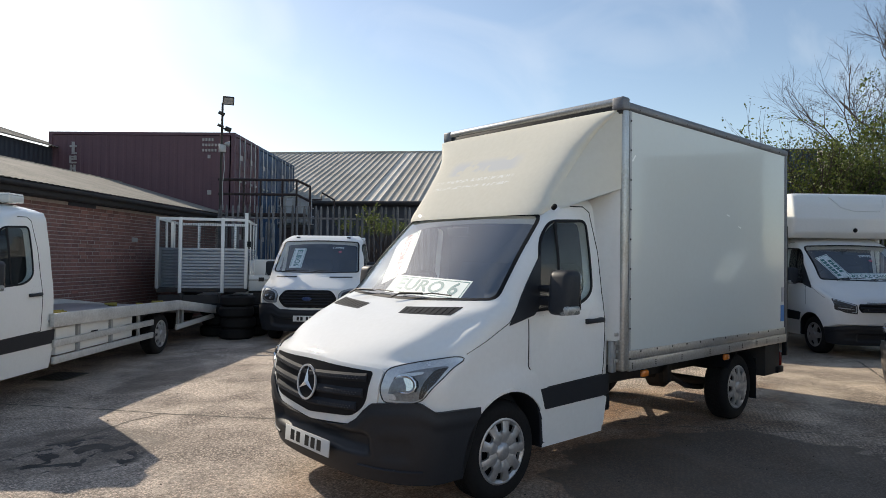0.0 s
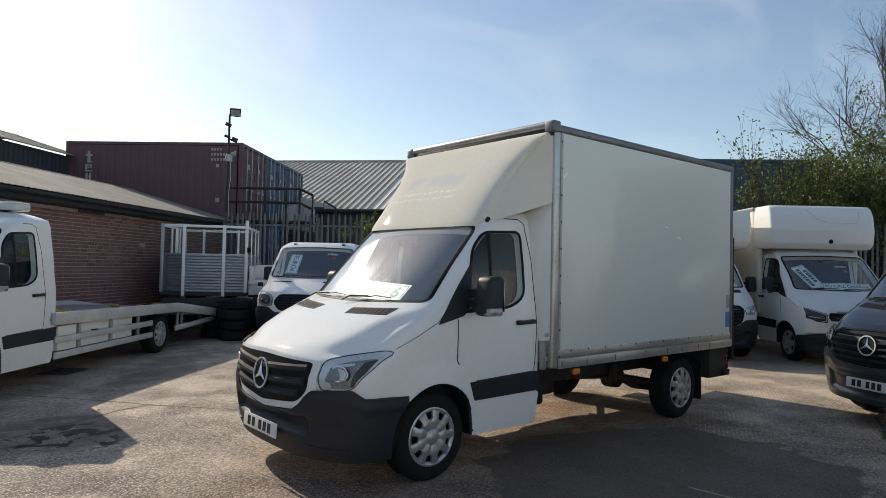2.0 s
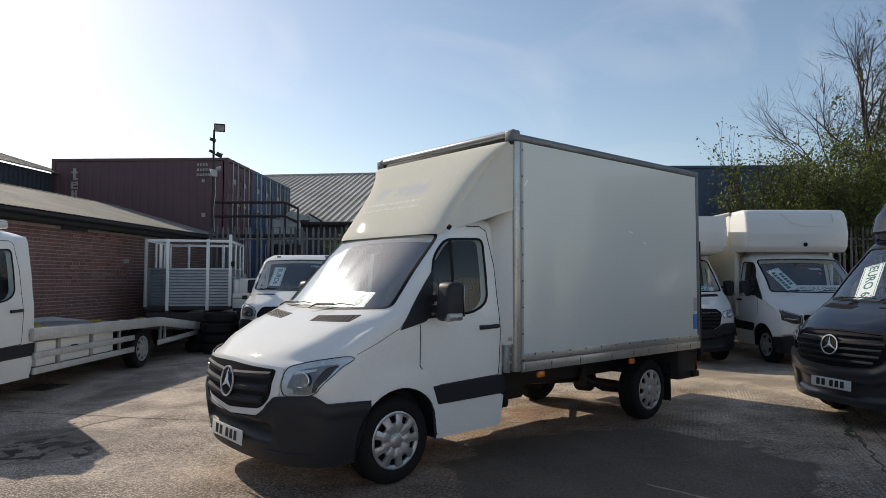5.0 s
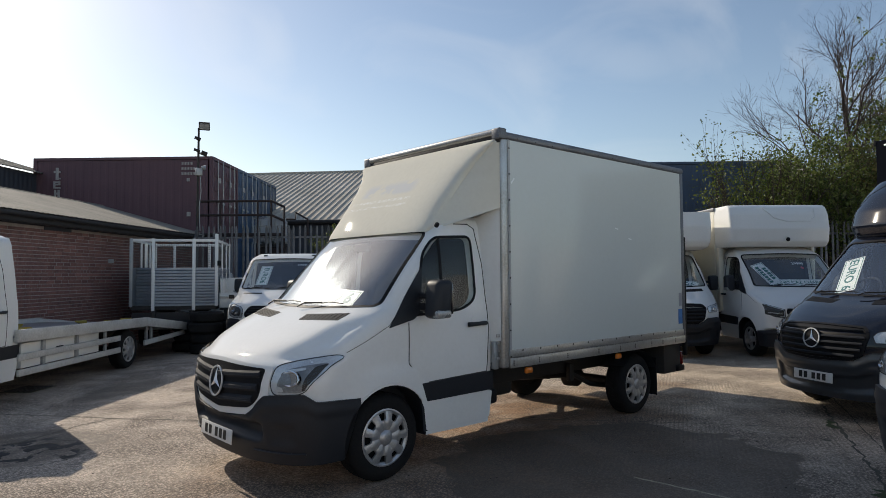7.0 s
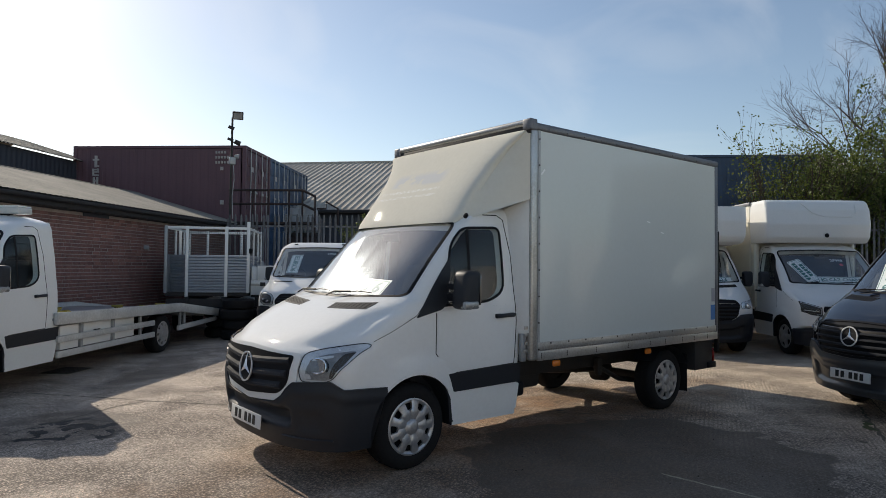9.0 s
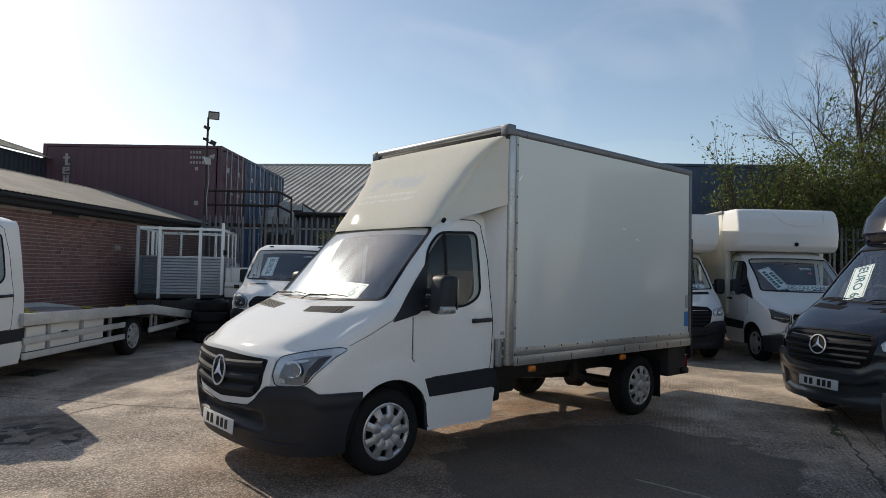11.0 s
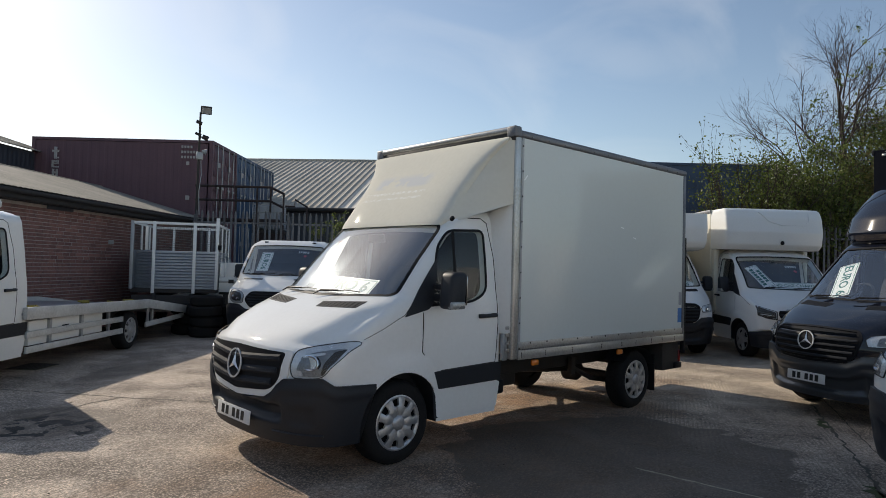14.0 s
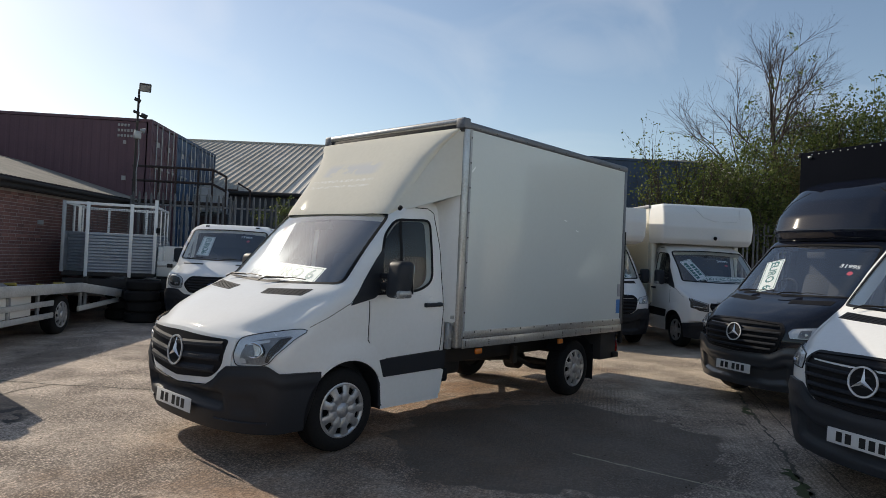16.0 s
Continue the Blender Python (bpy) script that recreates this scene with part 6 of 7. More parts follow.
    part("spare_wheel", lathe([(0.20, -0.09), (0.33, -0.07), (0.34, 0.0), (0.33, 0.07), (0.20, 0.09)], 28, axis='Z', m=pose(4.15, 0.2, 0.50), closed=True), RUBBER, V)
    return V, S


MAIN, MAIN_SKIN = box_van_main()


def card_on_glass(V, S, name, label, W, H, y, z, turn, text, size, inside=0.035, tilt=0.0, **kw):
    """A sign card propped behind a windscreen, its plane along the glass."""
    p, n = S.front(y, z)
    n = (n + Vector((-tilt, 0, 0))).normalized()
    m = V.matrix_basis @ frame_of(p - n * inside, (0, -1, 0), n) @ pose(0, 0, 0, 0, 0, turn)
    return sign_card(name, label, W, H, m, text, size, **kw)


card_on_glass(MAIN, MAIN_SKIN, "sign_card", "white card with green letters leaning inside a windscreen", 0.92, 0.20, -0.12, 1.487, -2, "EURO 6", 0.165, 0.05, stretch=1.35)
card_on_glass(MAIN, MAIN_SKIN, "sign_card", "tall white card with faded red letters behind a windscreen", 0.64, 0.27, 0.53, 1.73, -62, "AUTOMATIC", 0.115, 0.05, ink=REDINK)

# ---- recovery truck beside the shed ----
TIMBERDECK = surface("alloy_deck", (0.45, 0.46, 0.48), 0.4, 0.7, (0.32, 0.32, 0.33), 2, 30, 0.8, 0.05, 80)
YELLOW = surface("yellow_strap", (0.40, 0.31, 0.06), 0.8, 0, (0.24, 0.19, 0.06), 8, 60, 0.7)
GREYRAIL = surface("pale_grey_rail", (0.62, 0.62, 0.60), 0.5, 0.3, (0.36, 0.35, 0.33), 3, 40, 0.7, 0.03, 80)


def recovery_truck():
    V = thing("recovery_truck", "white flatbed recovery truck with alloy deck and folded ramps", "truck", pose(0.461, 8.392, 0, 0, 0, 48.8) @ pose(-4.545, 0.93, 0))
    build_cab(V, "blunt_cab", WHITE, PLASTIC, 'old', 0.7, mirror_x=-0.02, extend=1.34)
    for x in (0.0, 4.545):
        make_wheel(V, x, -0.93, -1); make_wheel(V, x, 0.93, 1)
    axle_and_rails(V, 0.6, 5.2, 4.545)
    bar = part("beacon_bar", bx((0.98, -0.66, 2.275), (1.26, 0.66, 2.365), 0.02, seg=3), lamp_glass("clear_beacon_lens", (0.62, 0.62, 0.58)), V, "clear light bar")
    part("beacon_lid", bx((0.99, -0.65, 2.365), (1.25, 0.65, 2.385), 0.006), WHITE, bar)
    part("beacon_foot", bx((1.02, -0.5, 2.20), (1.20, 0.5, 2.27), 0.01), TRIM, bar)
    part("cab_back", bx((1.32, -0.84, 0.80), (1.38, 0.84, 2.18), 0.03), WHITE, V)
    # deck with edge rails, falling away behind the wheels
    dk = bmesh.new()
    st = [(1.24, 0.885), (5.02, 0.81), (7.40, 0.53)]
    for k in range(2):
        (xa, za), (xb, zb) = st[k], st[k + 1]
        q = [dk.verts.new(v) for v in ((xa, -1.0, za), (xb, -1.0, zb), (xb, 1.0, zb), (xa, 1.0, za), (xa, -1.0, za - 0.03), (xb, -1.0, zb - 0.03), (xb, 1.0, zb - 0.03), (xa, 1.0, za - 0.03))]
        for fc in ((0, 1, 2, 3), (7, 6, 5, 4), (0, 4, 5, 1), (2, 6, 7, 3), (0, 3, 7, 4), (1, 5, 6, 2)):
            dk.faces.new([q[i] for i in fc])
    part("deck", dk, TIMBERDECK, V, "ribbed alloy deck", False)
    for y in (-1.03, 1.03):
        b = bmesh.new()
        for (xa, za), (xb, zb) in zip(st, st[1:]):
            an = math.degrees(math.atan2(zb - za, xb - xa))
            add_box(b, (0, y - 0.03, -0.09), (math.hypot(xb - xa, zb - za) + 0.01, y + 0.03, 0.075), 0.006, pose(xa, 0, za, 0, -an, 0))
        part("deck_edge", b, GREYRAIL, V, "pale grey deck edge beam")
    # side guards
    for y in (-0.99, 0.99):
        for z in (0.59, 0.385):
            part("side_guard", bx((1.34, y - 0.02, z - 0.05), (4.08, y + 0.02, z + 0.04), 0.008), GREYRAIL, V, "pale grey side guard rail")
        for x in (1.95, 2.8, 3.65):
            part("guard_post", bx((x - 0.03, y + (0.02 if y < 0 else -0.06), 0.36), (x + 0.03, y + (0.06 if y < 0 else -0.02), 0.82), 0.004), GALV, V)
        part("ramp_guard", bx((0, y - 0.02, -0.05), (2.3, y + 0.02, 0.045), 0.008, pose(5.02, 0, 0.405, 0, -1.3, 0)), GREYRAIL, V, "pale grey lower rail")
        for x in (5.17, 5.37):
            part("ramp_stay", bx((x - 0.035, y * 0.97 - 0.02, 0.40), (x + 0.035, y * 0.97 + 0.02, 0.76), 0.004), GALV, V)
    part("tool_locker", bx((1.5, -0.93, 0.42), (3.5, -0.45, 0.76), 0.015), WHITE, V)
    part("locker_handle", bx((2.3, -0.945, 0.61), (2.46, -0.93, 0.64), 0.004), TRIM, V)
    part("rear_beam", bx((7.34, -1.06, 0.46), (7.42, 1.06, 0.58), 0.008), GREYRAIL, V)
    return V


TRUCK = recovery_truck()
rnd = random.Random(5)
for x, y, sc in ((1.55, -0.75, 1.0), (1.9, -0.55, 0.8), (3.72, -0.86, 1.0), (4.45, -0.85, 1.15), (4.1, -0.2, 0.7), (2.9, 0.2, 0.7)):
    x += 0.22
    z = 0.887 - (x - 1.24) * 0.0198
    s = thing("ratchet_strap", "crumpled yellow ratchet strap on a truck deck", "strap", TRUCK.matrix_basis @ pose(x, y, z, 0, 0, rnd.uniform(0, 180)), "straps on the deck")
    b = bmesh.new()
    for k in range(5):
        pts = [Vector((rnd.uniform(-0.13, 0.13) * sc, rnd.uniform(-0.08, 0.08) * sc, 0.012 + 0.05 * sc * rnd.random())) for _ in range(5)]
        add_tube(b, pts, 0.016, 6)
    part("webbing", b, YELLOW, s)
    part("ratchet", bx((-0.05, -0.03, 0.0), (0.06, 0.03, 0.05), 0.008), STEEL, s)
st = thing("strap_end", "flat yellow strap laid along a truck deck", "strap", TRUCK.matrix_basis @ pose(4.9, -0.86, 0.815), "straps on the deck")
part("webbing", bx((-0.1, -0.03, 0.0), (0.55, 0.03, 0.05), 0.008, pose(0, 0, 0, 0, 6, 0)), YELLOW, st)

# ---- caged tipper body ----
MESHW = surface("wire_mesh", (0.10, 0.10, 0.10), 0.6, 0.5)
SLAT = surface("alloy_dropside", (0.36, 0.39, 0.43), 0.45, 0.6, (0.27, 0.29, 0.32), 2, 30, 0.7, 0.02, 60)


def cage_tipper():
    V = thing("cage_tipper", "caged tipper truck with white posts and ribbed alloy sides", "truck", pose(1.36, 11.47, 0, 0, 0, -30))
    W, D, Z0, ZM, Z1 = 1.85, 2.4, 0.97, 1.86, 2.53
    for x in (0.0, 0.47, 1.35, 1.85):
        lo = Z0 - 0.10 if x in (0.47, 1.35) else Z0
        hi = Z1 + (0.12 if x == 1.85 else 0.0)
        part("post", bx((x - 0.035, -0.03, lo), (x + 0.035, 0.04, hi), 0.006), WHITE if x else GALV, V)
        part("post", bx((x - 0.03, D - 0.03, Z0), (x + 0.03, D + 0.03, Z1), 0.006), WHITE, V)
    for y in (0.9, 1.75):
        for x in (0.0, W):
            part("post", bx((x - 0.025, y - 0.025, Z0), (x + 0.025, y + 0.025, Z1), 0.005), WHITE, V)
    for y in (0.0, D):
        part("top_rail", bx((0.035, y - 0.025, Z1 - 0.07), (W - 0.035, y + 0.025, Z1 - 0.01), 0.006), WHITE, V)
    for x in (0.0, W):
        part("top_rail", bx((x - 0.025, 0.04, Z1 - 0.07), (x + 0.025, D - 0.03, Z1 - 0.01), 0.006), WHITE, V)
    # ribbed dropsides
    def ribs(L):
        b = bmesh.new()
        n = 13
        h = (ZM - Z0) / n
        prof = [(0.03, Z0)]
        for k in range(n):
            z = Z0 + k * h
            prof += [(0.012, z), (-0.012, z + h * 0.25), (-0.012, z + h * 0.8)]
        prof += [(0.012, ZM), (0.03, ZM)]
        A = [(b.verts.new((0, y, z)), b.verts.new((L, y, z))) for y, z in prof]
        for P, Q in zip(A, A[1:] + A[:1]):
            b.faces.new((P[0], P[1], Q[1], Q[0]))
        b.faces.new([a_[0] for a_ in A]); b.faces.new([a_[1] for a_ in A[::-1]])
        return b
    part("dropside", ribs(0.52), SLAT, V, "ribbed alloy dropside", False, m=pose(0.03, 0.30, 0, 0, 0, -32))
    for xa, xb in ((0.505, 1.315), (1.385, 1.815)):
        part("dropside", ribs(xb - xa), SLAT, V, "ribbed alloy dropside", False, m=pose(xa, 0, 0))
    part("dropside", ribs(D - 0.1), SLAT, V, "ribbed alloy dropside", False, m=pose(0, D - 0.05, 0, 0, 0, -90))
    part("dropside", ribs(D - 0.1), SLAT, V, "ribbed alloy dropside", False, m=pose(W, 0.05, 0, 0, 0, 90))
    part("floor", bx((0, 0, Z0 - 0.08), (W, D, Z0 + 0.02), 0.004), STEEL, V)
    # mesh panels
    def mesh(L):
        b = bmesh.new()
        for k in range(int(L / 0.05) + 1):
            add_box(b, (k * 0.05 - 0.002, -0.002, ZM), (k * 0.05 + 0.002, 0.002, Z1 - 0.07))
        for k in range(12):
            z = ZM + 0.02 + k * 0.05
            add_box(b, (0, -0.004, z - 0.002), (L, 0.0, z + 0.002))
        return b
    for m, L in ((pose(0.51, 0.01, 0), 0.80), (pose(1.39, 0.01, 0), 0.42), (pose(0, D, 0, 0, 0, -90), D), (pose(W, 0, 0, 0, 0, 90), D), (pose(0, D, 0), W)):
        tagged(part("wire_mesh", mesh(L), MESHW, V, smooth=False, m=m), kind="stuff")
    part("inner_frame", bx((0.20, 0.35, ZM), (0.26, 0.41, Z1 - 0.1), 0.005), WHITE, V)
    part("latch", bx((W + 0.02, -0.05, 1.90), (W + 0.10, 0.0, 2.02), 0.01), TRIM, V)
    # chassis, cab and wheels
    for s in (-0.4, 0.4):
        part("chassis_rail", bx((W / 2 + s - 0.04, -0.2, 0.75), (W / 2 + s + 0.04, 3.6, 0.88), 0.006), STEEL, V)
    for y in (0.9, 3.0):
        for x in (0.12, W - 0.12):
            t = lathe([(0.20, -0.10), (0.33, -0.09), (0.36, -0.05), (0.36, 0.05), (0.33, 0.09), (0.20, 0.10)], 28, axis='X', m=pose(x, y, 0.36), closed=True)
            part("wheel", t, RUBBER, V)
    part("cab", bx((0.02, 2.7, 0.55), (W - 0.02, 3.7, 1.78), 0.12, seg=4), WHITE, V)
    part("tail_board", bx((W + 0.03, 0.35, 1.03), (W + 0.07, 1.5, 1.60), 0.01), WHITE, V)
    part("under_panel", bx((0.05, -0.12, 0.55), (W - 0.05, -0.06, 0.84), 0.01), STEEL, V)
    return V


cage_tipper()
drop = thing("dropside_truck", "white dropside truck body standing behind a van", "truck", pose(3.06, 10.62, 0, 0, 0, -30))
part("side_board", bx((0, 0, 0.92), (0.62, 0.05, 1.27), 0.01), WHITE, drop)
part("side_board_rail", bx((0, -0.012, 1.14), (0.62, 0.0, 1.19), 0.003), ALU, drop)
part("catch", bx((0.22, -0.03, 1.13), (0.34, -0.012, 1.22), 0.006), STEEL, drop)
part("bed", bx((0, 0.05, 0.86), (0.62, 1.2, 0.95), 0.01), STEEL, drop)
part("headboard", bx((0, 1.2, 0.92), (0.62, 1.25, 1.62), 0.01), WHITE, drop)
part("chassis", bx((0.1, 0.05, 0.62), (0.5, 1.2, 0.86), 0.01), STEEL, drop)
part("wheel", lathe([(0.20, -0.10), (0.33, -0.09), (0.36, 0), (0.33, 0.09), (0.20, 0.10)], 28, axis='X', m=pose(0.3, 0.7, 0.36), closed=True), RUBBER, drop)
# stacked tyres between the trucks
TY = [(0.20, -0.10), (0.30, -0.11), (0.345, -0.07), (0.35, 0.0), (0.345, 0.07), (0.30, 0.11), (0.20, 0.10), (0.22, 0.0)]
first_tyre = None
for (x, y), n_ in zip(((2.40, 9.70), (2.92, 10.12), (2.30, 10.42)), (4, 3, 3)):
    for j in range(n_):
        m = pose(x + 0.03 * math.sin(j * 2.3), y + 0.03 * math.cos(j * 1.7), 0.11 + j * 0.222, 0, 0, j * 37)
        if first_tyre is None:
            first_tyre = tagged(part("stacked_tyre", lathe(TY, 32, axis='Z', closed=True), RUBBER, None, m=m), "worn black tyre in a low stack", "tyre", "stacked tyres")
        else:
            copy_thing(first_tyre, m)

# ---- parked vans ----


def price(V, S, text, y, z):
    p, n = S.front(y, z)
    words("price_digits", text, 0.088, PRICE, V, frame_of(p - n * 0.014, (0, -1, 0), n), 0.0006, 1.15)
    part("price_dot", lathe([(0.035, 0), (0.035, 0.002), (0.001, 0.002), (0.001, 0)], 16, axis='Z', m=frame_of(S.front(y - 0.05, z - 0.085)[0] - n * 0.014, (0, -1, 0), n)), surface("red_sticker", (0.6, 0.06, 0.08), 0.5), V)


def rear_body(V, wb, X0, X1, Y, Z0, Z1, mt):
    C = new("cargo_box"); C.parent = V
    part("box_shell", bx((X0, -Y, Z0), (X1, Y, Z1), 0.03, seg=3), mt, C)
    for s in (-1, 1):
        part("roof_rail", bx((X0 - 0.01, s * Y - 0.02, Z1 - 0.07), (X1 + 0.01, s * Y + 0.02, Z1 + 0.01), 0.015), ALUGREY if mt is not DARKBOX else TRIM, C)
        part("bottom_rail", bx((X0, s * Y - 0.015, Z0 - 0.03), (X1, s * Y + 0.015, Z0 + 0.09), 0.006), ALU if mt is not DARKBOX else TRIM, C)
    axle_and_rails(V, 0.6, X1 - 0.05, wb)


def square_luton():
    V = thing("luton_van", "white high-roof box van with moulded cab pod, parked facing out", "van", pose(10.78, 0.77, 0, 0, 0, 50))
    S = build_cab(V, "square_cab", WHITE, PLASTIC, 'wide', 0.8, top_w=0.82)
    for z in (0.99, 0.88):
        part("grille_strip", ribbon([(-0.56 + 0.14 * k, z) for k in range(9)], S.front, 0.012, 0.030), CHROME, V, "thin chrome strip")
    for x in (0.0, 3.64):
        make_wheel(V, x, -0.95, -1, style="five"); make_wheel(V, x, 0.95, 1, style="five")
    rear_body(V, 3.64, 1.2, 5.0, 1.07, 0.80, 3.07, CREAM)
    N = Skin("luton_nose")
    N.t = N.t.copy(); N.t[:, 1] += 0.40; N.t[2:, 0] -= (N.t[2:, 0] - 2.2) * 0.145
    part("cab_pod", N.loft(2.19, 3.07, 1.22, 50, 16, 0, 6), WHITE, V, "smooth moulded pod over the cab", angle=60)
    part("pod_crease", ribbon([(0.35, 3.00), (0.15, 2.80), (-0.1, 2.73), (-0.62, 2.73), (-0.72, 2.79), (-0.74, 2.98)], N.front, 0.034, 0.014), WHITE, V)
    p, n = N.front(-0.12, 2.34)
    part("pod_camera", lathe([(0.035, -0.01), (0.045, 0.01), (0.03, 0.035), (0.001, 0.04), (0.001, -0.01)], 16, axis='Z', m=frame_of(p, (0, -1, 0), n)), TRIM, V)
    part("pod_shoulder", bx((1.02, -1.06, 0.84), (1.21, -0.95, 2.2), 0.03), CREAM, V)
    part("pod_shoulder", bx((1.02, 0.95, 0.84), (1.21, 1.06, 2.2), 0.03), CREAM, V)
    for y in (-0.55, 0.55):
        part("daytime_lamp", patch(rounded([(y - 0.05, 0.87), (y + 0.05, 0.87), (y + 0.05, 0.90), (y - 0.05, 0.90)], 0.01), S.front, 0.05, 0.004, 0.012), CHROME, V)
    card_on_glass(V, S, "sign_card", "white card with green printed bars, tilted behind a windscreen", 0.64, 0.27, 0.54, 1.63, -72, ((0.055, 0.36), (-0.055, 0.50)), 0.072, 0.012, letters=False)
    card_on_glass(V, S, "sign_card", "white card with green letters along a windscreen's foot", 0.95, 0.18, -0.10, 1.465, 0, "NO CAZ CHARGE", 0.112, 0.022)
    price(V, S, "29995", -0.22, 1.84)
    return V


def dark_luton():
    V = thing("luton_van", "glossy black box van with a domed cab deflector, parked facing out", "van", pose(5.84, -1.885, 0, 0, 0, -24.8))
    S = build_cab(V, "bowed_cab", BLACKP, surface("dark_bumper_paint", (0.026, 0.030, 0.037), 0.4, 0, (0.036, 0.040, 0.047), 3, 40, 0.6, 0, 100, 0.6), 'new', 0.9, glass=GLASS2, mirror_x=0.62, mirror_y=1.04)
    number_plate(V, S, 0.47, 0.0)
    for x in (0.0, 3.665):
        make_wheel(V, x, -0.93, -1, style="five"); make_wheel(V, x, 0.93, 1, style="five")
    rear_body(V, 3.665, 1.2, 5.0, 0.92, 0.80, 3.46, DARKBOX)
    D = Skin("dome")
    part("roof_deflector", D.loft(2.06, 2.96, 1.19, 44, 18, 0, 6), BLACKP, V, "domed glossy black deflector", angle=60)
    part("deflector_groove", ribbon([(0.80, 2.20), (0.82, 2.45), (0.72, 2.66), (0.50, 2.80)], D.front, 0.016, 0.003), TRIM, V)
    part("deflector_groove", ribbon([(-0.80, 2.20), (-0.82, 2.45), (-0.72, 2.66), (-0.50, 2.80)], D.front, 0.016, 0.003), TRIM, V)
    part("deflector_lip", bx((0.62, -0.80, 2.03), (1.15, 0.80, 2.09), 0.02), TRIM, V)
    for s in (-1, 1):
        part("box_rivets", rivets(bmesh.new(), [Vector((1.199, s * (0.06 + 0.11 * j), 3.415)) for j in range(7)], (-1, 0, 0), 0.010, 0.004), GALV, V)
        part("marker_lamp", bx((1.17, s * 0.74 - 0.03, 3.36), (1.20, s * 0.74 + 0.03, 3.39), 0.01), REFLECTOR, V)
    card_on_glass(V, S, "sign_card", "white card with green letters upright behind a windscreen", 0.62, 0.26, 0.42, 1.62, -72, "EURO 6", 0.165, 0.02)
    price(V, S, "31995", -0.585, 1.77)
    part("dash_papers", bx((-0.05, -0.30, 1.335), (0.12, 0.02, 1.355), 0.004), CARD, V)
    return V


def white_van():
    V = thing("panel_van", "white van with black grille and bumper, parked facing out", "van", pose(2.86, -3.755, 0, 0, 0, -26.2))
    S = build_cab(V, "bowed_cab", WHITE, GREYPLASTIC, 'new', 0.9, glass=GLASS2, mirror_x=0.92, mirror_y=1.05)
    number_plate(V, S, 0.47, 0.0)
    for x in (0.0, 3.665):
        make_wheel(V, x, -0.93, -1, style="five"); make_wheel(V, x, 0.93, 1, style="five")
    part("load_body", bx((1.14, -0.985, 0.38), (4.75, 0.985, 2.45), 0.12, seg=4), WHITE, V)
    axle_and_rails(V, 0.6, 4.6, 3.665)
    card_on_glass(V, S, "sign_card", "white card with green letters upright behind a windscreen", 0.54, 0.24, -0.10, 1.66, -80, "EURO 6", 0.15, 0.045)
    return V


def second_luton():
    V = thing("luton_van", "white box van with dark bumper, partly hidden between vans", "van", pose(9.15, 2.75, 0, 0, 0, 46))
    S = build_cab(V, "bowed_cab", WHITE, PLASTIC, 'new', 0.6)
    for x in (0.0, 3.665):
        make_wheel(V, x, -0.93, -1, style="five"); make_wheel(V, x, 0.93, 1, style="five")
    rear_body(V, 3.665, 1.2, 5.0, 1.05, 0.80, 2.82, CREAM)
    N = Skin("luton_nose")
    part("cab_pod", N.loft(2.14, 2.92, 1.22, 40, 14, 0, 5), WHITE, V, "moulded pod over the cab", angle=60)
    card_on_glass(V, S, "sign_card", "white card with green letters low behind a windscreen", 0.6, 0.15, -0.45, 1.47, 0, "EURO 6", 0.11, 0.05)
    return V


def oval_van():
    V = thing("chassis_van", "white van with dark oval grille, price in its windscreen", "van", pose(3.67, 8.70, 0, 0, 0, 48.5))
    S = build_cab(V, "round_cab", WHITE, PLASTIC, 'oval', 0.8, roof_z=2.165, mirror_x=0.45, mirror_y=1.08)
    number_plate(V, S, 0.50, 0.0)
    for x in (0.0, 3.3):
        make_wheel(V, x, -0.95, -1, style="five"); make_wheel(V, x, 0.95, 1, style="five")
    part("load_bed", bx((1.3, -1.0, 0.85), (4.6, 1.0, 1.25), 0.02), GALV, V)
    part("cab_back", bx((1.13, -0.86, 0.6), (1.19, 0.86, 2.14), 0.03), WHITE, V)
    axle_and_rails(V, 0.6, 4.5, 3.3)
    for y in (-0.55, 0.55):
        part("roof_lamp", bx((0.68, y - 0.04, 2.10), (0.76, y + 0.04, 2.135), 0.01), TRIM, V)
        part("air_vent", patch(rounded([(y - 0.22, 1.275), (y + 0.22, 1.275), (y + 0.22, 1.295), (y - 0.22, 1.295)], 0.008), S.front, 0.06, 0.004, 0.005), TRIM, V)
    card_on_glass(V, S, "sign_card", "white card with green letters upright behind a windscreen", 0.60, 0.26, 0.44, 1.70, -93, "EURO6", 0.16, 0.045)
    price(V, S, "17995", -0.38, 1.90)
    return V


square_luton(); dark_luton(); white_van(); second_luton(); oval_van()

# ---- trees and shrubs ----
BARK = surface("grey_bark", (0.10, 0.08, 0.065), 0.9, 0, (0.06, 0.05, 0.042), 6, 60, 0.7, 0.3, 60)
TWIG = surface("dark_twig", (0.07, 0.05, 0.042), 0.9, 0, (0.04, 0.03, 0.028), 6, 60, 0.7)


